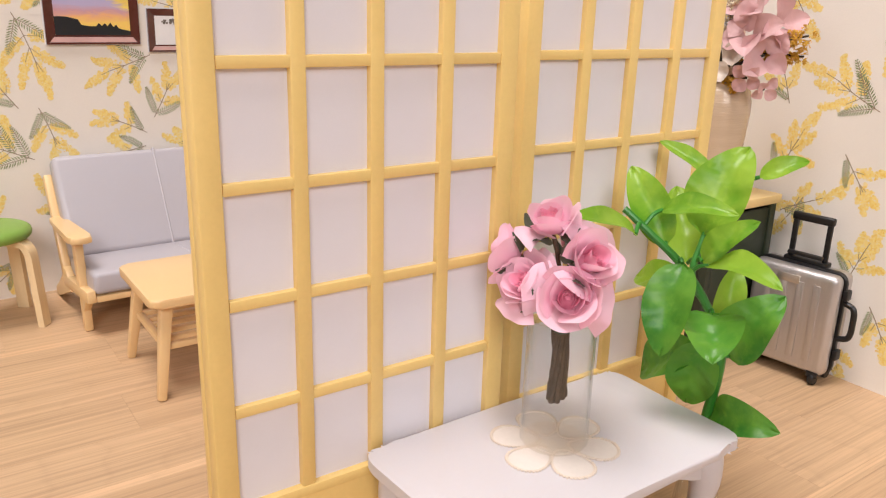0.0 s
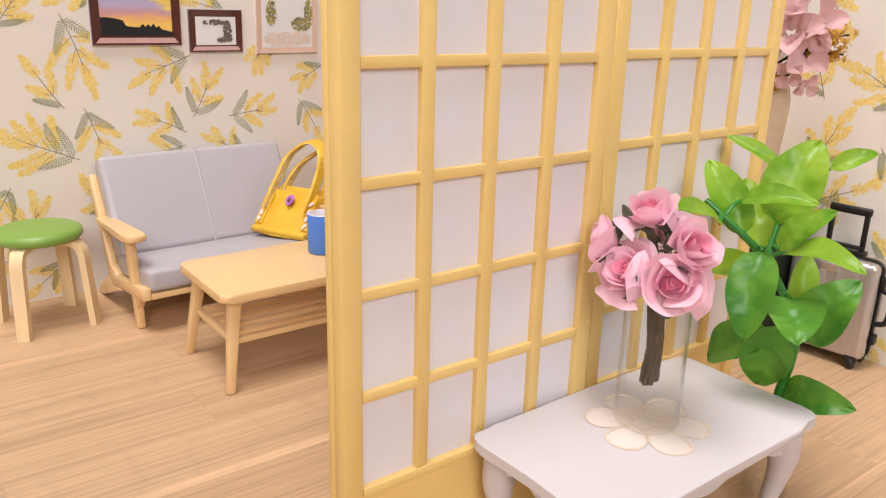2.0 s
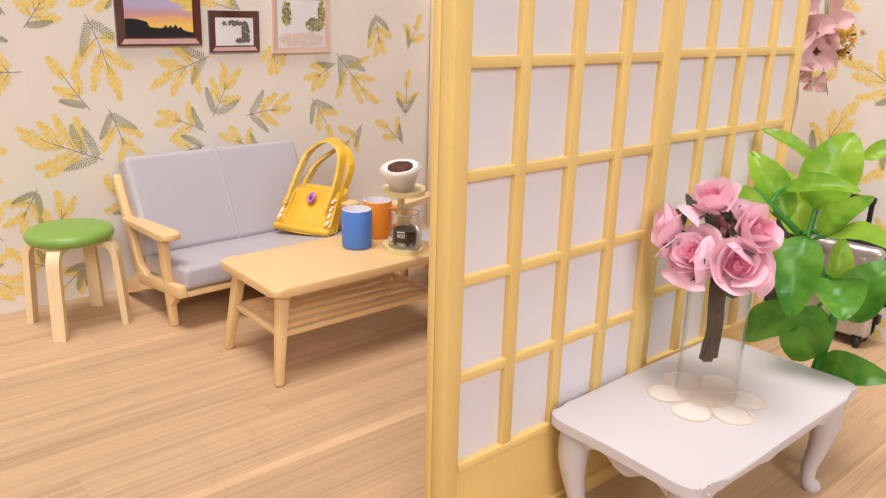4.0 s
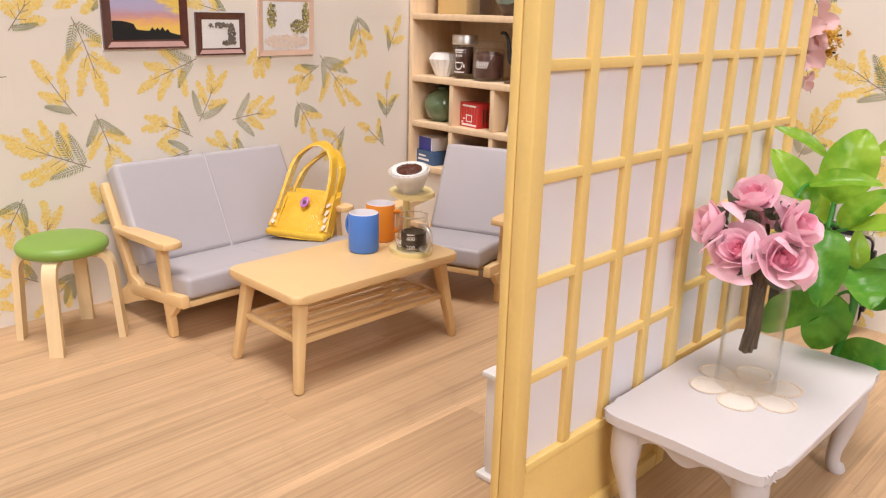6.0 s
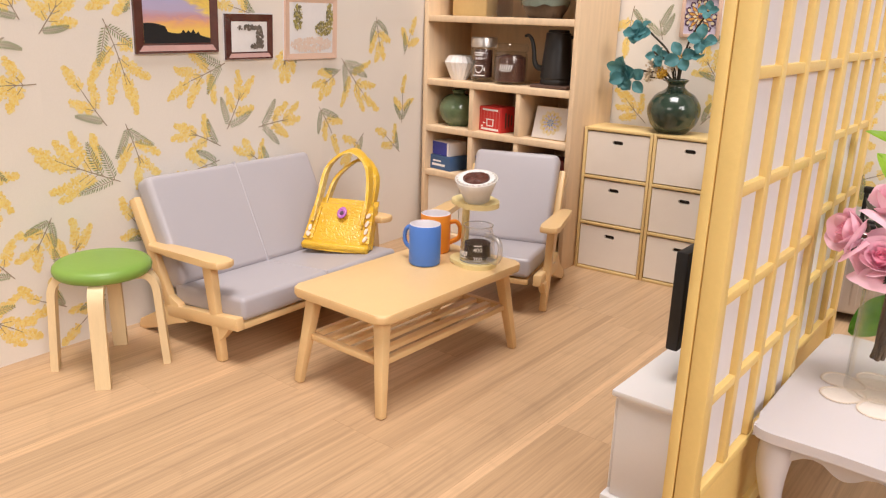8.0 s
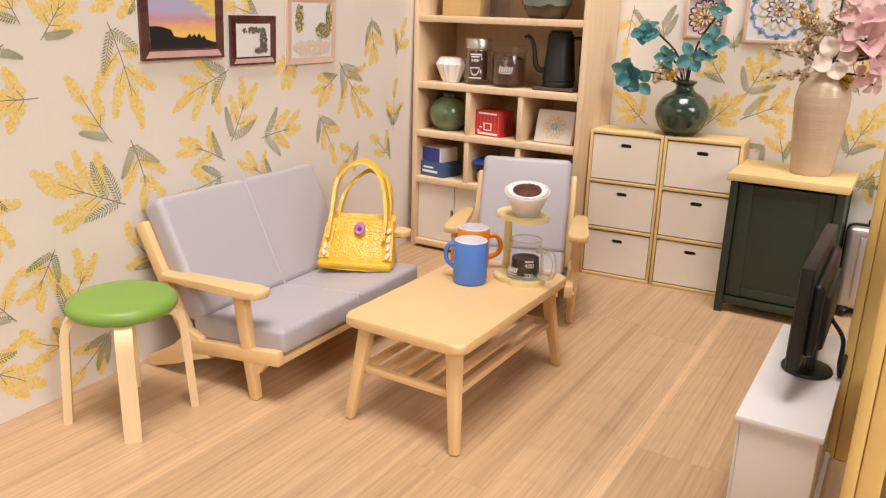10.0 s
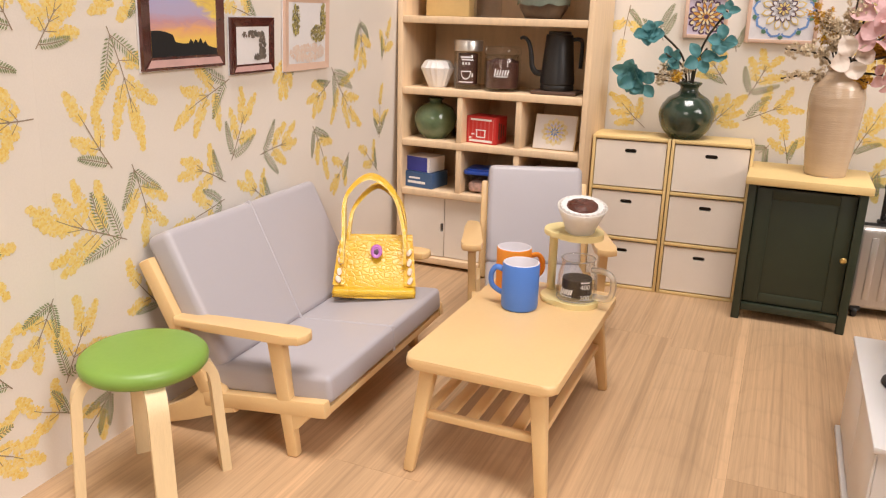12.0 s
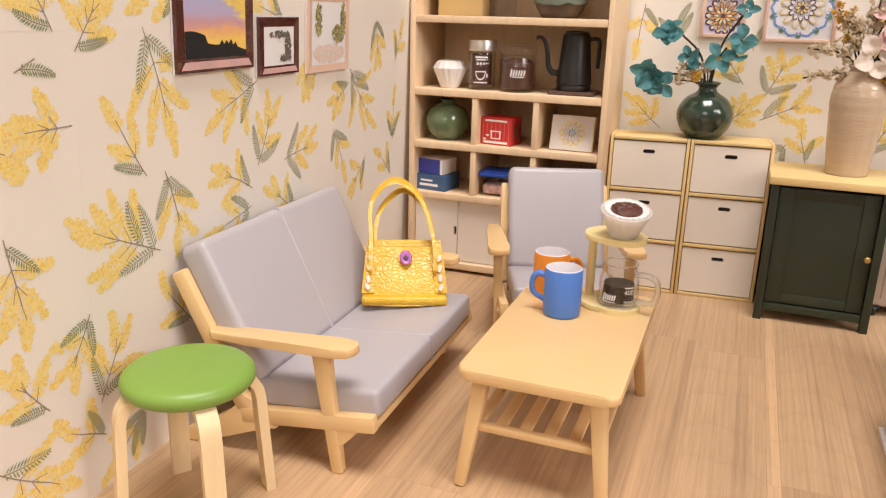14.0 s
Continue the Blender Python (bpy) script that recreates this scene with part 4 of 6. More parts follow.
def petal_like(name, colour):
    """A milky, half-clear plastic."""
    m, nt, p = node_material(name)
    p.inputs["Base Color"].default_value, p.inputs["Roughness"].default_value = (*colour, 1), 0.25
    tr, ms = nt.nodes.new("ShaderNodeBsdfTranslucent"), nt.nodes.new("ShaderNodeMixShader")
    tr.inputs["Color"].default_value, ms.inputs[0].default_value = (*colour, 1), 0.45
    nt.links.new(p.outputs[0], ms.inputs[1]), nt.links.new(tr.outputs[0], ms.inputs[2])
    cl, m2 = nt.nodes.new("ShaderNodeBsdfTransparent"), nt.nodes.new("ShaderNodeMixShader")
    m2.inputs[0].default_value = 0.18
    nt.links.new(ms.outputs[0], m2.inputs[1]), nt.links.new(cl.outputs[0], m2.inputs[2])
    nt.links.new(m2.outputs[0], nt.nodes["Material Output"].inputs["Surface"])
    return m



M["blue_glaze"] = surface("blue_mug_plastic", (0.085, 0.225, 0.68), 0.40, 0.03, 4.0, 90.0, 0.0006)
M["orange_glaze"] = surface("orange_mug_plastic", (0.80, 0.27, 0.025), 0.40, 0.03, 4.0, 90.0, 0.0006)
M["mug_white"] = surface("mug_inside_white", (0.78, 0.74, 0.78), 0.4, 0.02)
M["frosted"] = petal_like("frosted_plastic", (0.93, 0.91, 0.885))
M["pot_glass"] = thin_glass("pot_glass", (0.992, 0.992, 0.988), 0.7, 0.025)
M["pot_rim"] = thin_glass("thick_pot_glass", (0.985, 0.985, 0.975), 0.6, 0.30, 0.35)
M["coffee"] = surface("dark_coffee", (0.030, 0.017, 0.012), 0.35, 0.2)
M["grounds"] = surface("wet_coffee", (0.095, 0.028, 0.016), 0.16, 0.45, 40.0, 160.0, 0.012)
M["filter"] = surface("white_filter_paper", (0.82, 0.79, 0.77), 0.85, 0.03)
M["lettering"] = surface("white_print", (0.85, 0.83, 0.82), 0.6, 0.02)
M["stand_yellow"] = surface("pale_yellow_plastic", (0.86, 0.72, 0.36), 0.42, 0.04)


def mug(x, y, turn, material, label):
    t = thing("mug", x, y, TABLE_Z, turn, label, "mug", "mugs on the coffee table")
    bm = B()
    lathe(bm, ((0, 0), (0.068, 0), (0.076, 0.006), (0.0785, 0.02), (0.0785, 0.197), (0.076, 0.203)), 48)
    part("body", bm, material, t)
    bm = B()
    lathe(bm, ((0.076, 0.203), (0.072, 0.205), (0.0695, 0.200), (0.0695, 0.02), (0.060, 0.012), (0, 0.012)), 48)
    part("lining", bm, M["mug_white"], t, "white mug lining")
    bm = B()
    pts = curve_points(((0.072, 0, 0.160), (0.110, 0, 0.165), (0.131, 0, 0.130), (0.124, 0, 0.082), (0.072, 0, 0.050)), 24)
    tube(bm, pts, 0.0105, 12, 1.3)
    part("handle", bm, material, t)
    return t


mug(2.085, 3.468, 91, M["blue_glaze"], "blue mug with white inside on the coffee table")
mug(2.285, 3.566, -62, M["orange_glaze"], "orange mug with white inside on the coffee table")


def letters(text, size, radius, angle, z, parent, material):
    """Flat lettering wrapped round an upright cylinder, read from outside."""
    data = bpy.data.curves.new("lettering", "FONT")
    data.body, data.size, data.align_x = text, size, "CENTER"
    tmp = new("lettering", data)
    me = bpy.data.meshes.new_from_object(tmp.evaluated_get(bpy.context.evaluated_depsgraph_get()))
    bpy.data.objects.remove(tmp)
    for v in me.vertices:
        a = angle + v.co.x / radius
        v.co = Vector((radius * math.cos(a), radius * math.sin(a), z + v.co.y)) * S
    me.materials.append(material)
    ob = new("lettering", me)
    ob.parent = parent
    return ob


def wrapped_bar(bm, radius, angle, z, w, h, slant=0.0, n=5):
    """A printed bar on a cylinder."""
    lo, hi = [], []
    for k in range(n + 1):
        u = -w / 2 + w * k / n
        for row, zz, sl in ((lo, z - h / 2, -slant), (hi, z + h / 2, slant)):
            a = angle + (u + sl) / radius
            row.append(bm.verts.new((radius * math.cos(a), radius * math.sin(a), zz)))
    for k in range(n):
        bm.faces.new((lo[k], lo[k + 1], hi[k + 1], hi[k]))


def ring_bar(bm, radius, angle, z, w, h, line):
    """A drawn outline of a bowl shape on a cylinder."""
    for k in range(14):
        a0, a1 = math.pi + math.pi * k / 14, math.pi + math.pi * (k + 1) / 14
        q = []
        for a, f in ((a0, 1), (a1, 1), (a1, 1 - line), (a0, 1 - line)):
            b = angle + f * w / 2 * math.cos(a) / radius
            q.append(bm.verts.new((radius * math.cos(b), radius * math.sin(b), z + f * h * math.sin(a))))
        bm.faces.new(q)


def coffee_stand():
    t = thing("coffee_dripper_stand", 2.245, 3.262, TABLE_Z, 0, "yellow coffee dripper stand with glass pot and filter cone", "coffee maker")
    sy = M["stand_yellow"]
    px, py = 0.072, 0.132
    ang = math.atan2(py, px)
    out = []
    for k in range(48):
        a = math.tau * k / 48
        r = 0.098 if math.cos(a - ang) < 0.15 else None
        if r is not None:
            out.append((r * math.cos(a), r * math.sin(a)))
        else:
            s = (math.cos(a - ang) - 0.15) / 0.85
            out.append(((0.098 * (1 - s) + 0.172 * s) * math.cos(a), (0.098 * (1 - s) + 0.172 * s) * math.sin(a)))
    for name, z0, z1 in (("base_plate", 0.0, 0.024), ("top_plate", 0.300, 0.326)):
        bm = B()
        slab(bm, out, z0, z1, 0.007, 2)
        part(name, bm, sy, t)
    bm = B()
    tube(bm, [(px * 1.02, py * 1.02, z) for z in (0.02, 0.15, 0.305)], 0.019, 14)
    part("post", bm, sy, t)
    bm = B()
    lathe(bm, ((0, 0.026), (0.076, 0.026), (0.086, 0.032), (0.0875, 0.05), (0.083, 0.13), (0.074, 0.170), (0.070, 0.187), (0.071, 0.200), (0.074, 0.206), (0.070, 0.206), (0.066, 0.187), (0.070, 0.170), (0.078, 0.13), (0.080, 0.05), (0.074, 0.042), (0, 0.040)), 48)
    pot = part("glass_pot", bm, M["pot_glass"], t, "clear glass coffee pot half full of coffee")
    bm = B()
    lathe(bm, ((0, 0.043), (0.060, 0.043), (0.066, 0.052), (0.064, 0.118), (0, 0.118)), 40)
    part("coffee", bm, M["coffee"], pot, "dark brown coffee")
    for name, r, z in (("rim", 0.072, 0.206), ("foot_ring", 0.084, 0.032)):
        bm = B()
        tube(bm, [(r * math.cos(math.tau * k / 56), r * math.sin(math.tau * k / 56), z) for k in range(57)], 0.0032, 8, 1.0, False)
        part(name, bm, M["pot_rim"], pot, "rounded clear glass edge")
    bm = B()
    hx, hy = -0.25, -0.968
    pts = curve_points([(hx * r, hy * r, z) for r, z in ((0.070, 0.166), (0.115, 0.172), (0.156, 0.160), (0.170, 0.128), (0.166, 0.080), (0.142, 0.054), (0.082, 0.050))], 40)
    tube(bm, pts, 0.0125, 12, 1.25)
    part("pot_handle", bm, M["pot_rim"], pot, "clear glass loop handle")
    letters("400", 0.030, 0.0892, radians(-143), 0.092, pot, M["lettering"])
    letters("200", 0.030, 0.0892, radians(-143), 0.045, pot, M["lettering"])
    bm = B()
    wrapped_bar(bm, 0.0880, radians(-143), 0.122, 0.040, 0.006)
    for k in range(6):
        wrapped_bar(bm, 0.0885, radians(-213 + 6.4 * k), 0.074 + 0.002 * (k % 2), 0.007, 0.024 if k else 0.038, 0.003, 2)
    wrapped_bar(bm, 0.0888, radians(-197), 0.055, 0.055, 0.004)
    part("print", bm, M["lettering"], pot, "white printed bars", smooth=0)
    bm = B()
    # the cone stands tipped a little towards the open side of the room
    tip = Matrix.Translation((-0.018, 0.002, 0.330)) @ Matrix.Rotation(radians(13.0), 4, (0.36, -0.93, 0)) @ Matrix.Diagonal((1, 1, 0.9, 1)) @ Matrix.Translation((0, 0, -0.318))
    n, prof = 80, ((0.055, 0.322), (0.062, 0.328), (0.064, 0.340), (0.100, 0.440), (0.104, 0.450), (0.101, 0.453), (0.097, 0.450), (0.060, 0.345), (0.0, 0.342))
    lathe(bm, prof, n)
    for v in bm.verts:
        r = math.hypot(v.co.x, v.co.y)
        if 0.06 < r:
            f = 1 + 0.008 * math.cos(20 * math.atan2(v.co.y, v.co.x))
            v.co.x, v.co.y = v.co.x * f, v.co.y * f
    moved(bm, tip)
    cone = part("dripper_cone", bm, M["frosted"], t, "frosted ribbed dripper cone")
    bm = B()
    rows = []
    for r, z, wob in ((0.060, 0.360, 0), (0.086, 0.432, 0.02), (0.091, 0.447, 0.035), (0.089, 0.455, 0.045), (0.083, 0.457, 0.045), (0.074, 0.452, 0.02), (0.050, 0.444, 0)):
        rows.append([bm.verts.new((r * (1 + wob * math.cos(22 * a)) * math.cos(a), r * (1 + wob * math.cos(22 * a)) * math.sin(a), z)) for a in (math.tau * k / 132 for k in range(132))])
    for p, q in zip(rows, rows[1:]):
        for k in range(132):
            bm.faces.new((p[k], p[(k + 1) % 132], q[(k + 1) % 132], q[k]))
    moved(bm, tip)
    part("paper_filter", bm, M["filter"], cone, "white scalloped paper filter")
    bm = B()
    lathe(bm, ((0.066, 0.446), (0.063, 0.457), (0.052, 0.464), (0.030, 0.468), (0.012, 0.463), (0, 0.460)), 48)
    for v in bm.verts:
        v.co.z += 0.006 * noise.noise(v.co * 70) + 0.006 * noise.noise(v.co * 160)
        v.co.x *= 1 + 0.05 * noise.noise(v.co * 40)
    moved(bm, tip)
    part("wet_coffee", bm, M["grounds"], cone, "dark brown wet coffee grounds")
    return t


coffee_stand()


# ---- yellow handbag on the sofa ----
def leather():
    m, nt, p = node_material("yellow_crackled_leather")
    vec = coords(nt)
    v = nt.nodes.new("ShaderNodeTexVoronoi")
    v.feature, v.inputs["Scale"].default_value = "DISTANCE_TO_EDGE", 46.0
    squash = nt.nodes.new("ShaderNodeMapping")
    squash.inputs["Scale"].default_value = (0.75, 0.75, 1.25)
    nt.links.new(vec, squash.inputs["Vector"]), nt.links.new(squash.outputs[0], v.inputs["Vector"])
    cells = ramp(nt, v.outputs["Distance"], ((0.0, (0.0, 0.0, 0.0)), (0.16, (0.85, 0.85, 0.85)), (0.4, (1, 1, 1))))
    patch = noise_tex(nt, vec, 7.0, 3)
    col = ramp(nt, patch, ((0.3, (0.66, 0.37, 0.022)), (0.7, (0.76, 0.48, 0.042))))
    col = mix(nt, mix(nt, 0.94, cells, (1.0, 1.0, 1.0)), (0.66, 0.38, 0.02), col)
    nt.links.new(col, p.inputs["Base Color"])
    p.inputs["Roughness"].default_value = 0.30
    bump(nt, p, cells, 0.35, 0.004)
    return m


M["leather"] = leather()
M["suede"] = surface("rough_yellow_leather_edge", (0.72, 0.54, 0.20), 0.9, 0.30, 30.0, 160.0, 0.012)
M["stitch"] = surface("white_thread", (0.76, 0.62, 0.50), 0.8, 0.08)
M["purple"] = surface("purple_button", (0.42, 0.12, 0.42), 0.35, 0.1)


def handbag(x, y, z):
    t = thing("handbag", x, y, z, -65.5, "yellow leather handbag with purple button leaning on the sofa arm", "handbag")
    lean = Matrix(((1, 0, 0, 0), (0, 1, 0.76, 0), (0, 0, 1, 0), (0, 0, 0, 1)))
    w = 0.400
    rng = random.Random(2)

    def shell(bm, x0, x1, top, y_front, thick, puff, low=0.0):
        n, mrows = 14, 10
        grid = []
        for j in range(mrows + 1):
            s = j / mrows
            row = []
            for i in range(n + 1):
                u = i / n
                half = 1 - 0.11 * (low + (top - low) * s) / 0.24
                px = (x0 + (x1 - x0) * u) * half
                row.append((px, y_front - puff * math.sin(math.pi * u) * math.sin(math.pi * min(1, s + 0.25)) + 0.003 * noise.noise(Vector((px * 30, s * 8, y_front * 9))), low + (top - low) * s))
            grid.append(row)
        a = [[bm.verts.new(p) for p in row] for row in grid]
        b = [[bm.verts.new((p[0], p[1] + thick, p[2])) for p in row] for row in grid]
        for g in (a, b):
            for j in range(mrows):
                for i in range(n):
                    bm.faces.new((g[j][i], g[j][i + 1], g[j + 1][i + 1], g[j + 1][i]))
        rim = [(0, i) for i in range(n + 1)] + [(j, n) for j in range(1, mrows + 1)] + [(mrows, i) for i in range(n - 1, -1, -1)] + [(j, 0) for j in range(mrows - 1, 0, -1)]
        for k in range(len(rim)):
            (j, i), (q, r) = rim[k], rim[(k + 1) % len(rim)]
            bm.faces.new((a[j][i], a[q][r], b[q][r], b[j][i]))

    bm = B()
    shell(bm, -w / 2, w / 2, 0.240, 0.040, 0.014, -0.015)
    moved(bm, lean)
    part("back_panel", bm, M["leather"], t)
    bm = B()
    shell(bm, -w / 2, w / 2, 0.232, -0.040, 0.014, 0.022)
    moved(bm, lean)
    part("front_panel", bm, M["leather"], t)
    bm = B()
    box(bm, (0, -0.004, 0.022), (w * 1.01, 0.104, 0.044), 0.02, 4)
    part("bottom", bm, M["leather"], t)
    for s in (-1, 1):
        bm = B()
        box(bm, (s * (w / 2 - 0.012), 0.002, 0.115), (0.018, 0.078, 0.205), 0.005)
        for v in bm.verts:
            v.co.x *= 1 - 0.09 * v.co.z / 0.26
        moved(bm, lean)
        side = part("gusset", bm, M["leather"], t)
        bm = B()
        shell(bm, s * (w / 2 - 0.052), s * (w / 2 + 0.006), 0.212, -0.054, 0.010, 0.004, 0.052)
        moved(bm, lean)
        part("side_strip", bm, M["leather"], side)
        for k in range(4):
            bm = B()
            lathe(bm, ((0, -0.017), (0.009, -0.012), (0.0115, 0), (0.009, 0.012), (0, 0.017)), 10)
            moved(bm, lean @ Matrix.Translation((s * (w / 2 - 0.020) * (1 - 0.11 * (0.075 + 0.038 * k) / 0.24), -0.064, 0.075 + 0.038 * k + rng.uniform(-0.004, 0.004))) @ pose(0, 0, 0, 0, s * rng.uniform(5, 50)))
            part("stitch", bm, M["stitch"], side)
    for yy, rise, shift in ((-0.058, 0.510, -0.03), (0.060, 0.450, 0.012)):
        bm = B()
        top = 0.210
        line = curve_points(((-0.150 + shift * 0.4, yy, top - 0.06), (-0.150 + shift * 0.4, yy, top + 0.06), (-0.132 + shift, yy + 0.006, rise - 0.085), (-0.02 + shift, yy + 0.010, rise), (0.095 + shift * 0.6, yy + 0.006, rise - 0.07), (0.140, yy, top + 0.07), (0.146, yy, top - 0.06)), 54)
        rings = []
        for i, p in enumerate(line):
            way = (line[min(i + 1, len(line) - 1)] - line[max(i - 1, 0)]).normalized()
            nrm = Vector((-way.z, 0, way.x))
            rag = 0.0035
            rings.append([bm.verts.new(p + nrm * sn * 0.007 + Vector((0, sy * 0.036 + rng.uniform(-rag, rag), 0))) for sn, sy in ((-1, -1), (1, -1), (1, 1), (-1, 1))])
        for p, q in zip(rings, rings[1:]):
            for i in range(4):
                bm.faces.new((p[i], p[(i + 1) % 4], q[(i + 1) % 4], q[i]))
        bm.faces.new(rings[0]), bm.faces.new(rings[-1][::-1])
        for v in bm.verts:
            v.co.y += 0.76 * min(v.co.z, 0.24) + 0.92 * max(0, v.co.z - 0.24)
        ob = part("handle", bm, M["leather"], t, smooth=60)
        bm = B()
        rings = []
        for i, p in enumerate(line):
            way = (line[min(i + 1, len(line) - 1)] - line[max(i - 1, 0)]).normalized()
            nrm = Vector((-way.z, 0, way.x))
            rings.append([bm.verts.new(p + nrm * sn + Vector((0, sy * 0.034 + rng.uniform(-0.003, 0.003), 0))) for sn, sy in ((-0.0115, -1), (-0.0062, -1), (-0.0062, 1), (-0.0115, 1))])
        for p, q in zip(rings, rings[1:]):
            for i in range(4):
                bm.faces.new((p[i], p[(i + 1) % 4], q[(i + 1) % 4], q[i]))
        bm.faces.new(rings[0]), bm.faces.new(rings[-1][::-1])
        for v in bm.verts:
            v.co.y += 0.76 * min(v.co.z, 0.24) + 0.92 * max(0, v.co.z - 0.24)
        part("handle_lining", bm, M["suede"], ob, "rough pale suede underside")
        bm = B()
        for p in line[4:-4]:
            for sgn in (-1, 1):
                for _ in range(3):
                    c = p + Vector((rng.uniform(-0.006, 0.006), sgn * 0.026 + rng.uniform(-0.004, 0.004), rng.uniform(-0.006, 0.006)))
                    r = rng.uniform(0.003, 0.006)
                    vs = [bm.verts.new(c + Vector(d) * r) for d in ((1, 0, 0), (-0.5, 0.8, 0), (-0.5, -0.8, 0), (0, 0, 1))]
                    for q in ((0, 1, 2), (0, 1, 3), (1, 2, 3), (2, 0, 3)):
                        bm.faces.new([vs[k] for k in q])
        for v in bm.verts:
            v.co.y += 0.76 * min(v.co.z, 0.24) + 0.92 * max(0, v.co.z - 0.24)
        part("raw_edge", bm, M["suede"], ob, "frayed pale leather edge", smooth=0)
    bm = B()
    lathe(bm, ((0, 0), (0.025, 0), (0.029, 0.006), (0.026, 0.014), (0.020, 0.016), (0.016, 0.013), (0, 0.013)), 28)
    m = lean @ Matrix.Translation((0.006, -0.068, 0.198)) @ pose(0, 0, 0, 90)
    moved(bm, m)
    b = part("button", bm, M["purple"], t, "round purple button")
    bm = B()
    for k in range(9):
        a = k * 2.4
        tube(bm, [(0.010 * math.cos(a), 0.010 * math.sin(a), 0.010), (0.004 * math.cos(a + 2), 0.004 * math.sin(a + 2), 0.019), (0.011 * math.cos(a + 3), 0.011 * math.sin(a + 3), 0.012)], 0.003, 6)
    moved(bm, m)
    part("button_thread", bm, surface("dark_thread", (0.12, 0.07, 0.10), 0.8), b, "dark thread knot")
    return t


handbag(2.222, 4.248, 0.350)

# ---- things in and on the bookcase ----
M["kettle"] = surface("matt_black_metal", (0.014, 0.012, 0.012), 0.42, 0.12)
M["walnut"] = surface("dark_walnut", (0.10, 0.055, 0.04), 0.5, 0.2)
M["steel"] = surface("brushed_steel", (0.66, 0.62, 0.58), 0.32, 0.06, metal=0.9, stretch=(1, 1, 9))
M["beans"] = surface("coffee_beans", (0.10, 0.040, 0.028), 0.45, 0.35, 50.0, 90.0, 0.01)
M["celadon"] = surface("green_celadon_glaze", (0.115, 0.165, 0.085), 0.16, 0.2, 8.0, 60.0, 0.001, coat=0.5)
M["dark_celadon"] = surface("dark_green_glaze", (0.030, 0.052, 0.036), 0.16, 0.35, 7.0, 70.0, 0.001, coat=0.5)
M["red_card"] = surface("red_card", (0.56, 0.030, 0.028), 0.5, 0.05)
M["blue_card"] = surface("royal_blue_card", (0.045, 0.06, 0.38), 0.45, 0.06)
M["navy_card"] = surface("slate_blue_card", (0.05, 0.11, 0.24), 0.45, 0.06)
M["white_card"] = surface("white_card", (0.76, 0.71, 0.68), 0.6, 0.04)
M["blue_lid"] = surface("blue_plastic_lid", (0.02, 0.07, 0.40), 0.3, 0.05)
M["clear_box"] = thin_glass("clear_plastic", (0.93, 0.93, 0.94))
M["pink_sweets"] = surface("pink_filling", (0.62, 0.40, 0.34), 0.7, 0.3, 30.0)
M["stoneware"] = surface("brown_stoneware", (0.085, 0.052, 0.032), 0.4, 0.3, 8.0, 60.0, 0.002)
M["stone_glaze"] = surface("grey_green_glaze", (0.16, 0.19, 0.15), 0.25, 0.2, coat=0.3)
SHELF_A, SHELF_B, SHELF_C, SHELF_D = 1.652, 1.205, 0.867, 0.534


def fluted_cup():
    t = thing("paper_filter_stack", 3.86, 4.665, SHELF_B, 0, "white fluted paper coffee filters on the shelf", "coffee filters")
    bm = B()
    rows = []
    for r, z, wob in ((0.0, 0.003, 0), (0.056, 0.0, 0.0), (0.060, 0.006, 0.03), (0.103, 0.115, 0.05), (0.106, 0.125, 0.05), (0.085, 0.165, 0.02), (0.070, 0.172, 0.0), (0.0, 0.172, 0)):
        if r == 0:
            rows.append([bm.verts.new((0, 0, z))])
        else:
            rows.append([bm.verts.new((r * (1 + wob * math.cos(16 * a)) * math.cos(a), r * (1 + wob * math.cos(16 * a)) * math.sin(a), z)) for a in (math.tau * k / 64 for k in range(64))])
    for p, q in zip(rows, rows[1:]):
        for k in range(64):
            l = (k + 1) % 64
            if len(p) == 1:
                bm.faces.new((p[0], q[k], q[l]))
            elif len(q) == 1:
                bm.faces.new((p[k], p[l], q[0]))
            else:
                bm.faces.new((p[k], p[l], q[l], q[k]))
    part("fluted_paper", bm, M["filter"], t)


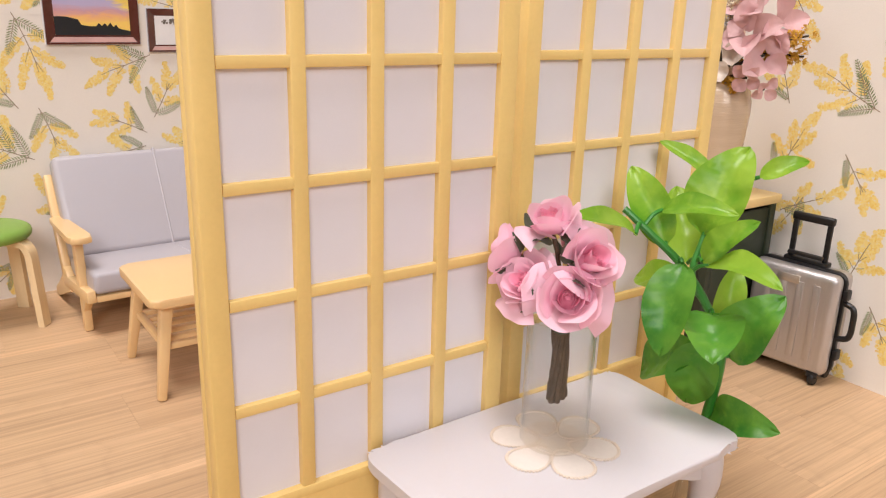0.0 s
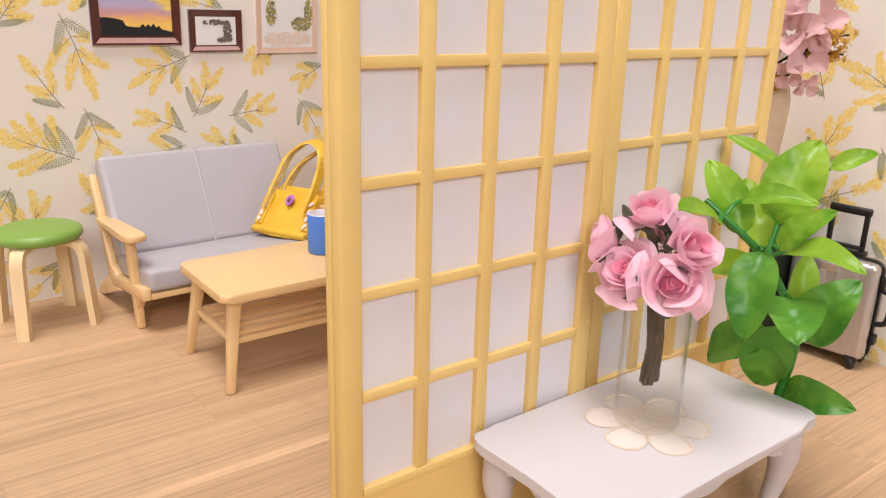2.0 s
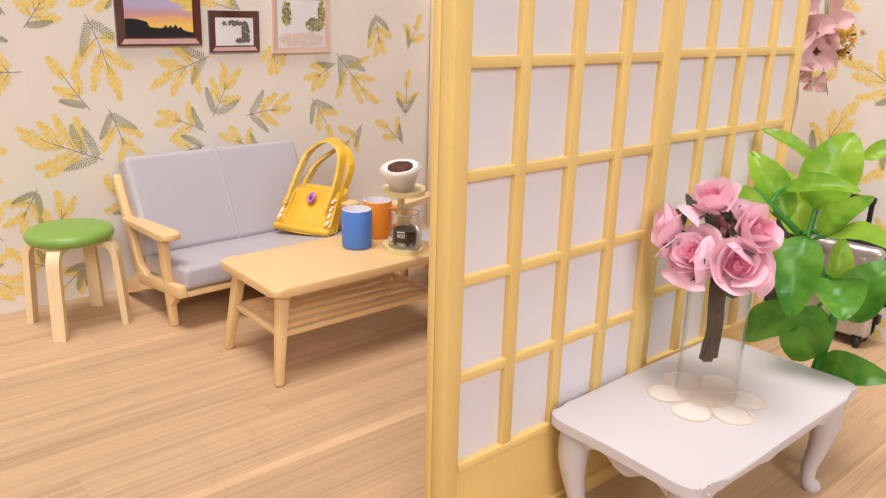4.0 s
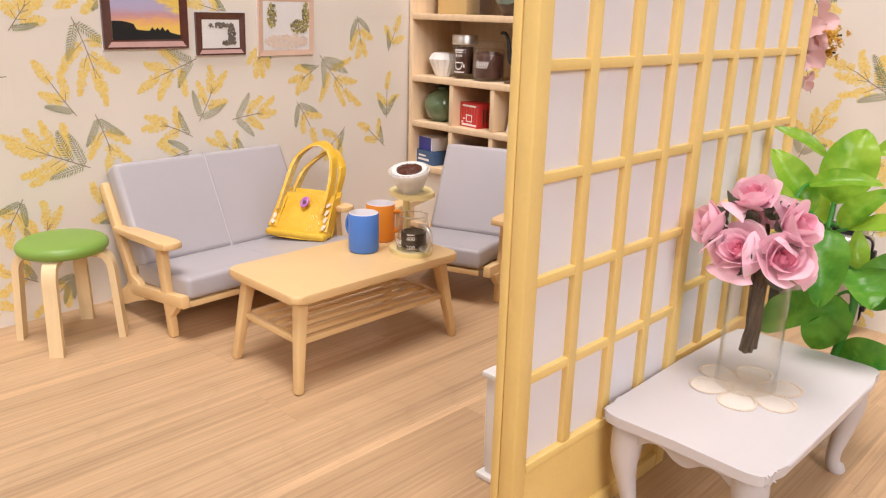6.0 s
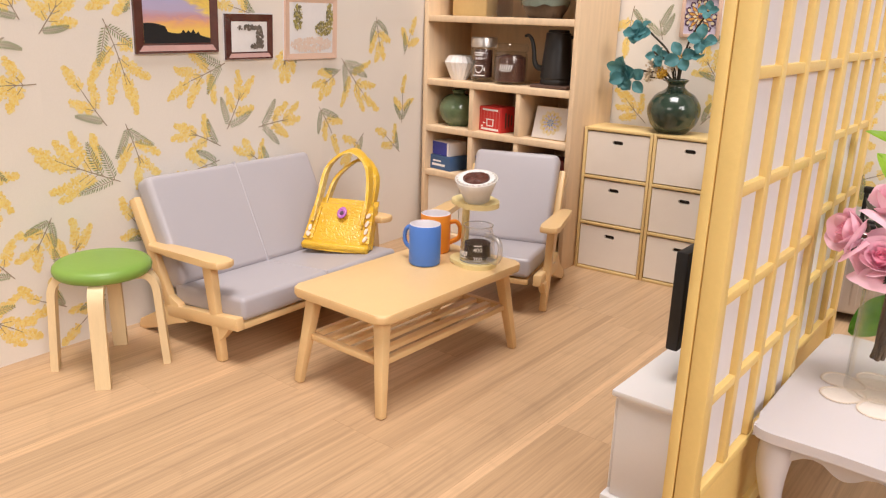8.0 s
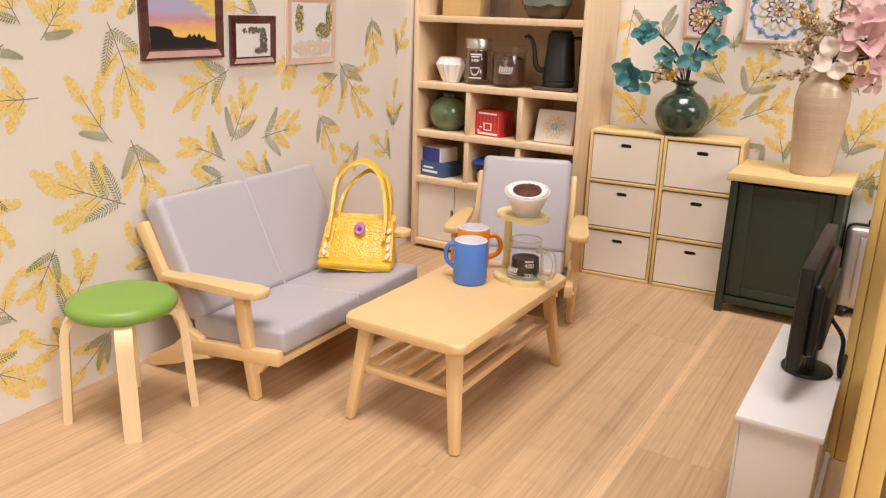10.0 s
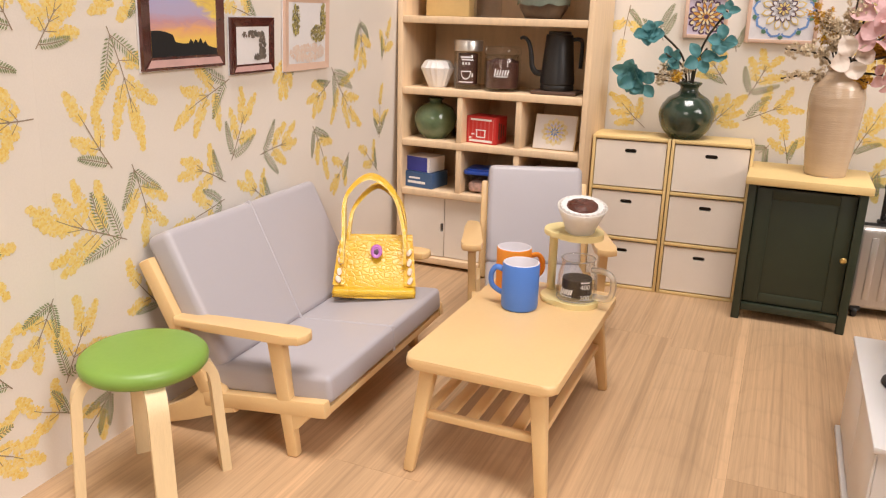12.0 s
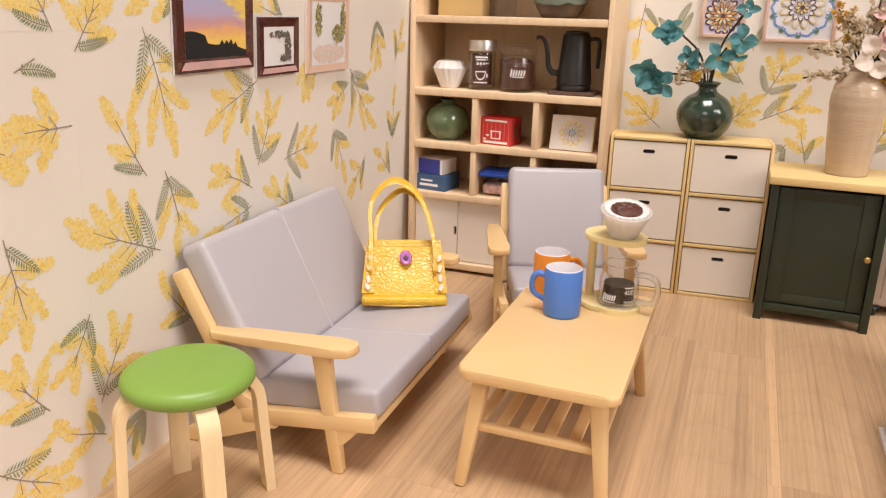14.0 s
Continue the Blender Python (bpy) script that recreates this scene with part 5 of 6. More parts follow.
def tall_jar():
    t = thing("coffee_canister", 3.86, 4.452, SHELF_B, 0, "clear canister of ground coffee with a steel lid", "canister")
    bm = B()
    lathe(bm, ((0, 0), (0.0819, 0), (0.0882, 0.0086), (0.0882, 0.2322), (0.084, 0.2398), (0.0777, 0.2398), (0.0819, 0.229), (0.0819, 0.013), (0, 0.0108)), 40)
    part("glass_body", bm, M["pot_glass"], t)
    bm = B()
    lathe(bm, ((0, 0.0324), (0.0609, 0.0324), (0.063, 0.0389), (0.063, 0.2214), (0, 0.2214)), 36)
    part("ground_coffee", bm, M["beans"], t, "dark ground coffee")
    bm = B()
    lathe(bm, ((0, 0.2398), (0.0903, 0.2398), (0.0935, 0.2441), (0.0935, 0.3002), (0.0893, 0.3067), (0, 0.3067)), 40)
    part("lid", bm, M["steel"], t, "brushed steel lid")
    bm = B()
    a = radians(194)
    wrapped_bar(bm, 0.0895, a, 0.2030, 0.075, 0.010)
    wrapped_bar(bm, 0.0895, a, 0.1879, 0.060, 0.008)
    for k in (-1, 0, 1):
        wrapped_bar(bm, 0.0895, a + k * 0.22, 0.1642, 0.011, 0.015)
    ring_bar(bm, 0.0895, a, 0.1134, 0.066, 0.050, 0.16)
    wrapped_bar(bm, 0.0895, a, 0.1156, 0.066, 0.007)
    wrapped_bar(bm, 0.0895, a, 0.0486, 0.092, 0.007)
    wrapped_bar(bm, 0.0895, a + 0.47, 0.0918, 0.010, 0.024)
    part("print", bm, M["lettering"], t, "white printed cup and bars", smooth=0)


def bean_jar():
    t = thing("bean_jar", 3.86, 4.215, SHELF_B, 0, "short glass jar of coffee beans with a glass stopper", "jar")
    bm = B()
    lathe(bm, ((0, 0), (0.1049, 0), (0.114, 0.0096), (0.1151, 0.036), (0.1151, 0.198), (0.1049, 0.2184), (0.098, 0.216), (0.1083, 0.1956), (0.1083, 0.0144), (0, 0.012)), 40)
    part("glass_body", bm, M["pot_glass"], t)
    bm = B()
    lathe(bm, ((0, 0.0216), (0.098, 0.0216), (0.1037, 0.0312), (0.1037, 0.18), (0.057, 0.1992), (0, 0.1944)), 36)
    for v in bm.verts:
        v.co += Vector((0, 0, 0.010 * noise.noise(v.co * 55))) if v.co.z > 0.1 else Vector()
    part("coffee_beans", bm, M["beans"], t, "dark brown coffee beans")
    bm = B()
    lathe(bm, ((0, 0.2208), (0.1117, 0.2208), (0.1186, 0.228), (0.1186, 0.246), (0.1129, 0.2664), (0.1072, 0.2736), (0, 0.2736)), 40)
    part("lid", bm, M["pot_glass"], t, "clear glass lid")
    bm = B()
    a = radians(197)
    for k in range(6):
        wrapped_bar(bm, 0.1165, a - 0.36 + 0.14 * k, 0.1200, 0.009, 0.032 if k else 0.046, 0.004, 2)
    wrapped_bar(bm, 0.1165, a, 0.0960, 0.075, 0.006)
    part("print", bm, M["lettering"], t, "white printed bars", smooth=0)


def kettle():
    t = thing("kettle", 3.885, 3.862, SHELF_B, 0, "matt black gooseneck kettle on a dark wooden base", "kettle")
    boxpart("base", (0, -0.005, 0.012), (0.22, 0.285, 0.024), M["walnut"], t, 0.008, "dark walnut power base")
    bm = B()
    lathe(bm, ((0, 0.024), (0.100, 0.024), (0.104, 0.032), (0.104, 0.05), (0.100, 0.058), (0.107, 0.068), (0.082, 0.352), (0.078, 0.358), (0, 0.360)), 44)
    part("body", bm, M["kettle"], t)
    bm = B()
    lathe(bm, ((0, 0.360), (0.070, 0.360), (0.070, 0.371), (0.064, 0.377), (0, 0.379)), 36)
    part("lid", bm, M["kettle"], t)
    bm = B()
    pts = curve_points(((-0.02, 0.088, 0.125), (-0.025, 0.130, 0.128), (-0.028, 0.158, 0.165), (-0.030, 0.168, 0.24), (-0.032, 0.185, 0.305), (-0.034, 0.215, 0.335), (-0.035, 0.240, 0.328)), 36)
    tube(bm, pts, [0.020 - 0.011 * k / (len(pts) - 1) for k in range(len(pts))], 12)
    part("spout", bm, M["kettle"], t)
    bm = B()
    pts = curve_points(((0.02, -0.075, 0.330), (0.025, -0.115, 0.333), (0.028, -0.135, 0.318), (0.026, -0.137, 0.25), (0.024, -0.135, 0.16)), 24)
    tube(bm, pts, 0.013, 10, 0.8)
    part("handle", bm, M["kettle"], t)


def round_pot(name, x, y, z, r, material, label):
    t = thing(name, x, y, z, 0, label, "vase", "green glazed vases")
    bm = B()
    f = r / 0.145
    prof = ((0, 0), (0.075, 0), (0.085, 0.006), (0.125, 0.05), (0.145, 0.11), (0.142, 0.155), (0.115, 0.205), (0.070, 0.232), (0.048, 0.240), (0.044, 0.252), (0.056, 0.262), (0.052, 0.266), (0.038, 0.258), (0.036, 0.235), (0, 0.22))
    pr = curve_points([(a, 0, b) for a, b in prof], 70)
    lathe(bm, [(max(0, p.x) * f, p.z * f) for p in pr], 44)
    part("pot", bm, material, t)
    return t


def carton(name, x, y, z, rz, size, front, other, label, stripes):
    """A printed carton; its front faces -x."""
    t = thing(name, x, y, z, rz, label, "box", "cartons on the shelf")
    d, w, h = size
    boxpart("carton", (0, 0, h / 2), (d, w, h), other, t, 0.003)
    boxpart("front_print", (-d / 2 - 0.001, 0, h / 2), (0.003, w - 0.004, h - 0.004), front, t, 0)
    for yy, zz, sw, sh in stripes:
        boxpart("print_bar", (-d / 2 - 0.003, yy * w, zz * h), (0.002, sw * w, sh * h), M["lettering"], t, 0, "white printed bar")
    return t


fluted_cup()
tall_jar()
bean_jar()
kettle()
round_pot("round_vase", 3.885, 4.685, SHELF_C, 0.142, M["celadon"], "round green celadon vase in a bookcase cubby")
c = carton("filter_box", 3.86, 4.305, SHELF_C, -9, (0.15, 0.215, 0.175), M["red_card"], M["red_card"], "small red checked coffee filter carton",
           ((0, 0.88, 0.72, 0.07), (0.0, 0.50, 0.36, 0.04), (-0.14, 0.36, 0.04, 0.26), (0.14, 0.36, 0.04, 0.26), (0.0, 0.24, 0.24, 0.04), (0.27, 0.34, 0.10, 0.05), (0.0, 0.10, 0.78, 0.08), (0.36, 0.20, 0.08, 0.07)))
for k in range(7):
    boxpart("check_line", (-0.0775, -0.09 + 0.03 * k, 0.083), (0.002, 0.004, 0.155), surface("pink_check", (0.62, 0.16, 0.14), 0.5), c, 0) if k == 0 else boxpart("check_line", (-0.0775, -0.09 + 0.03 * k, 0.083), (0.002, 0.004, 0.155), bpy.data.materials["pink_check"], c, 0)
for k in range(3):
    boxpart("side_print", (-0.03 + 0.03 * k, -0.1085, 0.085), (0.012, 0.002, 0.11 - 0.02 * k), M["walnut"], c, 0, "brown printed bars")


def mandala_tile():
    t = thing("mandala_tile", 3.79, 3.835, SHELF_C + 0.004, 0, "cream tile with a yellow and blue mandala leaning in a cubby", "tile", ry=16)
    boxpart("tile", (0, 0, 0.108), (0.014, 0.262, 0.215), M["white_card"], t, 0.003)
    boxpart("tile_edge", (0.010, 0, 0.108), (0.008, 0.272, 0.222), M["drawer_frame"], t, 0.002)
    bms = {}
    mandala(bms, 0, 0.108, 0.088, -0.006, ((0.68, 1.0, 12, 0.8, 0.0, "cream_ink"), (0.5, 0.86, 12, 0.5, 0.5, "yellow_ink"), (0.34, 0.66, 12, 0.7, 0.0, "lilac_paper"), (0.2, 0.52, 10, 0.6, 0.5, "yellow_ink"), (0.0, 0.34, 8, 0.8, 0.0, "blue_ink"), (0.0, 0.2, 8, 0.7, 0.5, "cream_ink")))
    for key, bm in bms.items():
        part("mandala_petals", bm, M[key], t, smooth=0)


mandala_tile()
carton("blue_box", 3.86, 4.735, SHELF_D, -8, (0.20, 0.225, 0.105), M["navy_card"], M["navy_card"], "slate blue carton with white print under another carton", ((0.12, 0.62, 0.40, 0.12), (0.05, 0.34, 0.62, 0.16)))
carton("blue_box", 3.865, 4.745, SHELF_D + 0.107, -11, (0.17, 0.205, 0.10), M["blue_card"], M["white_card"], "royal blue carton stacked on another carton", ((-0.44, 0.5, 0.10, 0.96),))


def lidded_box():
    t = thing("lidded_box", 3.86, 4.285, SHELF_D, 6, "clear plastic box with a blue lid", "food box")
    bm = B()
    slab(bm, rounded(0.19, 0.27, 0.03, 4), 0.0, 0.128, 0.008, 2)
    part("tub", bm, M["clear_box"], t)
    bm = B()
    slab(bm, rounded(0.15, 0.23, 0.03, 4), 0.010, 0.075, 0.02, 2)
    for v in bm.verts:
        v.co.z += 0.012 * noise.noise(v.co * 40) if v.co.z > 0.04 else 0
    part("filling", bm, M["pink_sweets"], t, "pinkish filling")
    bm = B()
    slab(bm, rounded(0.205, 0.285, 0.032, 4), 0.129, 0.154, 0.006, 2)
    slab(bm, rounded(0.17, 0.25, 0.03, 4), 0.152, 0.166, 0.005, 2)
    part("lid", bm, M["blue_lid"], t, "blue plastic lid")


lidded_box()
boxpart_thing = thing("red_book", 3.85, 3.84, SHELF_D, 0, "dark red book lying in a bookcase cubby", "book")
boxpart("cover", (0.03, 0, 0.10), (0.16, 0.26, 0.20), surface("dark_red_cloth", (0.14, 0.02, 0.02), 0.6), boxpart_thing, 0.004)


def upper_shelf_things():
    t = thing("glass_tumbler", 3.86, 4.33, SHELF_A, 0, "square clear glass tumbler on the upper shelf", "glass")
    bm = B()
    slab(bm, rounded(0.13, 0.155, 0.03, 4), 0, 0.26, 0.006, 2)
    part("tumbler", bm, M["clear_box"], t)
    t = thing("stoneware_bowl", 3.88, 3.975, SHELF_A, 0, "brown stoneware bowl with grey-green glaze", "bowl")
    bm = B()
    lathe(bm, ((0, 0), (0.105, 0), (0.115, 0.008), (0.118, 0.018), (0.145, 0.06), (0.158, 0.11), (0.160, 0.14)), 40)
    part("foot", bm, M["stoneware"], t, "bare brown stoneware foot")
    bm = B()
    lathe(bm, ((0.1615, 0.082), (0.163, 0.14), (0.162, 0.20), (0.152, 0.25), (0.146, 0.25), (0.152, 0.20), (0, 0.14)), 40)
    for v in bm.verts:
        if v.co.z < 0.09:
            v.co.z += 0.018 * noise.noise(v.co * 22)
    part("glazed_rim", bm, M["stone_glaze"], t, "grey-green glaze with a wavy edge")
    t = thing("pale_box", 3.90, 4.62, SHELF_A, 0, "pale yellow box at the back of the upper shelf", "box")
    boxpart("carton", (0.06, 0.0, 0.15), (0.14, 0.30, 0.30), M["drawer_frame"], t, 0.004)


upper_shelf_things()


# ---- silver suitcase ----
M["aluminium"] = surface("ribbed_aluminium", (0.52, 0.49, 0.48), 0.30, 0.06, metal=0.75, stretch=(1, 14, 1))


def suitcase(x, y, rz):
    t = thing("suitcase", x, y, 0, rz, "silver suitcase with black edges and raised black handle", "suitcase")
    w, d, h, z0 = 0.42, 0.19, 0.50, 0.055
    for s, name in ((-1, "front_shell"), (1, "back_shell")):
        bm = B()
        box(bm, (s * d / 4, 0, z0 + h / 2), (d / 2 - 0.012, w, h), 0.035, 4)
        ob = part(name, bm, M["aluminium"], t)
        if s < 0:
            for yy in (-0.12, -0.04, 0.04, 0.12):
                boxpart("rib", (-d / 2 + 0.006, yy, z0 + h / 2), (0.010, 0.036, h - 0.12), M["aluminium"], ob, 0.004)
            boxpart("name_plate", (-d / 2 + 0.003, 0.02, z0 + h - 0.055), (0.006, 0.11, 0.04), M["steel"], ob, 0.004)
    bm = B()
    out = rounded(w + 0.012, h + 0.012, 0.05, 5)
    slab(bm, out, -0.011, 0.011, 0.004, 1)
    moved(bm, Matrix.Translation((0, 0, z0 + h / 2)) @ Matrix(((0, 0, 1, 0), (1, 0, 0, 0), (0, 1, 0, 0), (0, 0, 0, 1))))
    part("edge_band", bm, M["black"], t, "black edge band")
    for sx in (-1, 1):
        for sy in (-1, 1):
            bm = B()
            lathe(bm, ((0, -0.014), (0.030, -0.014), (0.034, -0.008), (0.034, 0.008), (0.030, 0.014), (0, 0.014)), 20)
            moved(bm, pose(sx * 0.062, sy * (w / 2 - 0.05), 0.034, 90))
            part("wheel", bm, M["black"], t)
            boxpart("wheel_fork", (sx * 0.062, sy * (w / 2 - 0.05), 0.056), (0.05, 0.055, 0.030), M["black"], t, 0.006)
    for sy in (-1, 1):
        boxpart("handle_rod", (0.03, sy * 0.082, 0.66), (0.020, 0.024, 0.22), M["black"], t, 0.004)
    boxpart("grip", (0.03, 0, 0.775), (0.032, 0.200, 0.040), M["black"], t, 0.010, seg=3)
    boxpart("handle_base", (0.03, 0, 0.565), (0.06, 0.21, 0.025), M["black"], t, 0.006)
    boxpart("top_grip", (0.0, 0, 0.60), (0.03, 0.17, 0.018), M["black"], t, 0.006)
    bm = B()
    pts = curve_points(((0, -w / 2 - 0.005, 0.42), (0, -w / 2 - 0.05, 0.40), (0, -w / 2 - 0.058, 0.33), (0, -w / 2 - 0.05, 0.26), (0, -w / 2 - 0.005, 0.24)), 24)
    tube(bm, pts, 0.014, 10)
    part("side_handle", bm, M["black"], t, "black side handle")
    for zz in (0.16, 0.46):
        boxpart("latch", (0, -w / 2 - 0.012, zz), (0.05, 0.022, 0.05), M["black"], t, 0.006)
    return t


suitcase(4.125, 1.845, 5)

# ---- flowers and plants ----
def petal_material(name, a, b, rough=0.55, trans=0.15):
    m, nt, p = node_material(name)
    vec = coords(nt, (1, 1, 1), True)
    n, f = noise_tex(nt, vec, 9.0, 3), noise_tex(nt, vec, 70.0, 3)
    oi = nt.nodes.new("ShaderNodeObjectInfo")
    col = mix(nt, n, a, b)
    col = mix(nt, 0.35, col, ramp(nt, oi.outputs["Random"], ((0.0, a), (1.0, b))))
    nt.links.new(col, p.inputs["Base Color"])
    p.inputs["Roughness"].default_value = rough
    bump(nt, p, f, 0.25, 0.003)
    if trans:
        tr, ms = nt.nodes.new("ShaderNodeBsdfTranslucent"), nt.nodes.new("ShaderNodeMixShader")
        nt.links.new(col, tr.inputs["Color"])
        ms.inputs[0].default_value = trans
        nt.links.new(p.outputs[0], ms.inputs[1]), nt.links.new(tr.outputs[0], ms.inputs[2])
        nt.links.new(ms.outputs[0], nt.nodes["Material Output"].inputs["Surface"])
    return m


M["rose"] = petal_material("pink_paper_petal", (0.95, 0.53, 0.66), (0.97, 0.77, 0.85), 0.6, 0.40)
M["rose_heart"] = petal_material("deep_pink_paper", (0.90, 0.36, 0.50), (0.93, 0.53, 0.65), 0.6, 0.35)
M["rose_leaf"] = petal_material("dark_green_paper_leaf", (0.065, 0.088, 0.055), (0.125, 0.145, 0.095))
M["twig"] = surface("brown_twig", (0.095, 0.062, 0.036), 0.8, 0.75, 16.0, 60.0, 0.03, stretch=(6, 6, 1))
M["lace"] = surface("cream_lace", (0.66, 0.56, 0.46), 0.8, 0.1)
M["lace_net"] = surface("fine_cream_net", (0.69, 0.62, 0.56), 0.8, 0.06)


def sheet(bm, grid):
    """A thin curved sheet from a grid of places."""
    vs = [[bm.verts.new(p) for p in row] for row in grid]
    for a, b in zip(vs, vs[1:]):
        for k in range(len(a) - 1):
            bm.faces.new((a[k], a[k + 1], b[k + 1], b[k]))
    return vs


def facing(direction, roll=0.0):
    """A turn that takes z to the direction."""
    return Vector(direction).to_track_quat("Z", "Y").to_matrix().to_4x4() @ pose(0, 0, 0, 0, 0, roll)


def rose_petal(bm, turn, span, wide, top, foot, flare, droop, rng):
    """One paper petal: a piece of a bowl that wraps about the rose, its rim round, rolled outwards and a little ragged."""
    n, m = 10, 14
    wav, roll = rng.uniform(0, 6.28), rng.uniform(0.02, 0.20)
    grid = []
    for v in range(n + 1):
        s = v / n
        swell = math.sin(math.pi / 2 * min(1.0, s * 1.25)) ** 0.7
        row = []
        for u in range(m + 1):
            q = -1 + 2 * u / m
            a = turn + span / 2 * q * (0.62 + 0.38 * math.sin(math.pi * min(0.5, s * 0.7)))
            ragged = 0.055 * math.sin(q * 3.2 + wav) + 0.022 * math.sin(q * 9 + wav * 3)
            out = wide * (0.10 + 0.90 * swell + flare * s**3 + 0.05 * q) + wide * roll * max(0.0, s - 0.75) * 4 + wide * ragged * s * s
            z = foot + (top - foot) * s - abs(q) ** 2.4 * 0.42 * (top - foot) * s - droop * s**4 + wide * ragged * s
            row.append((out * math.cos(a), out * math.sin(a), z))
        grid.append(row)
    sheet(bm, grid)


def rose(parent, c, direction, r, seed):
    """A paper rose: a rolled heart, cupped petals wrapped about it and broad ones that fall open."""
    rng = random.Random(seed)
    place = Matrix.Translation(c) @ facing(direction, rng.uniform(0, 360))
    bm = B()
    pts = [(r * (0.03 + 0.15 * k / 45), k / 45 * math.tau * 2.4) for k in range(46)]
    g = [[(q * math.cos(a), q * math.sin(a), z) for q, a in pts] for z in (-r * 0.35, -r * 0.05, r * 0.26)]
    g[2] = [(x * 1.15, y * 1.15, z + r * 0.04 * math.sin(i * 1.3)) for i, (x, y, z) in enumerate(g[2])]
    sheet(bm, g)
    lathe(bm, ((r * 0.26, -r * 0.3), (r * 0.20, -r * 0.10), (r * 0.12, r * 0.06), (0, r * 0.10)), 20)
    moved(bm, place)
    heart = part("rose", bm, M["rose_heart"], parent, "pink paper rose", smooth=60)
    turn = rng.uniform(0, 6.28)
    for count, span, wide, top, flare, droop in ((2, 200, 0.24, 0.34, -0.05, 0.0), (3, 140, 0.36, 0.40, 0.0, 0.0), (3, 132, 0.49, 0.38, 0.10, 0.02), (3, 112, 0.60, 0.30, 0.16, 0.05), (2, 78, 0.68, 0.08, 0.42, 0.18)):
        for k in range(count):
            a = turn + math.tau * k / count + rng.uniform(-0.4, 0.4)
            bm = B()
            rose_petal(bm, a, radians(span * rng.uniform(0.85, 1.2)), r * wide * rng.uniform(0.88, 1.12), r * (top + rng.uniform(-0.16, 0.10)), -r * 0.46, flare * rng.uniform(0.7, 1.3), r * droop * rng.uniform(0.3, 1.7), rng)
            moved(bm, place)
            part("petal", bm, M["rose_heart"] if wide < 0.3 else M["rose"], heart, smooth=70)
        turn += 0.9
    return heart


def leaf_sheet(bm, base, tip, width, normal, cup=0.15, bend=0.12, n=9, waist=0.45, wavy=0.0, fold=0.0, blunt=0.75):
    """A leaf from base to tip, of that width, whose face looks along normal."""
    base, tip = Vector(base), Vector(tip)
    way = tip - base
    ln = way.length
    way = way.normalized()
    nrm = Vector(normal)
    nrm = (nrm - way * nrm.dot(way)).normalized()
    side = way.cross(nrm)
    grid = []
    for k in range(n + 1):
        s = k / n
        w = width / 2 * (math.sin(math.pi * s ** (0.5 + waist * 0.45)) ** blunt if 0 < s < 1 else 0.0) + 0.0015
        mid = base + way * ln * s + nrm * (bend * ln * math.sin(math.pi * s))
        row = []
        for q in (-1, -0.75, -0.5, -0.25, 0, 0.25, 0.5, 0.75, 1):
            lift = cup * w * (q * q) + fold * w * abs(q) + wavy * w * math.sin(s * 9 + q * 2) - (0.03 * width if q == 0 else 0)
            # veins sink a little between the ribs
            lift += 0.12 * width * math.sin(s * 30 - abs(q) * 5) * abs(q) * (1 - abs(q))
            row.append(mid + side * w * q + nrm * lift)
        grid.append(row)
    sheet(bm, grid)


def rose_vase(x, y, z):
    t = thing("glass_vase", x, y, z, 0, "clear glass cylinder vase on a lace doily", "vase")
    bm = B()
    lathe(bm, ((0.099, 0.009), (0.103, 0.016), (0.1015, 0.06), (0.1005, 0.30), (0.1005, 0.405), (0.0985, 0.408), (0.0965, 0.404), (0.0965, 0.06), (0.096, 0.016), (0.099, 0.009)), 64)
    cylinder = part("cylinder", bm, M["vase_glass"], t)
    bm = B()
    lathe(bm, ((0, 0.0012), (0.088, 0.0012), (0.0955, 0.006), (0.0945, 0.014), (0.080, 0.022), (0.058, 0.013), (0, 0.010)), 64)
    base = part("base", bm, M["thick_glass"], t, "thick clear glass base")
    bm = B()
    tube(bm, [(0.0985 * math.cos(math.tau * k / 64), 0.0985 * math.sin(math.tau * k / 64), 0.408) for k in range(65)], 0.0028, 8, 1.0, False)
    rim = part("rim", bm, M["thick_glass"], t, "rounded clear glass rim")
    for ob in (cylinder, base, rim):
        ob.visible_shadow = False
    return t


M["thick_glass"] = thin_glass("thick_clear_glass", (0.985, 0.965, 0.935), 0.16, 0.02, 0.25)
M["vase_glass"] = thin_glass("thin_clear_glass", (0.994, 0.996, 0.991), 0.75, 0.015)
rose_vase(2.145, 1.445, 0.4345)


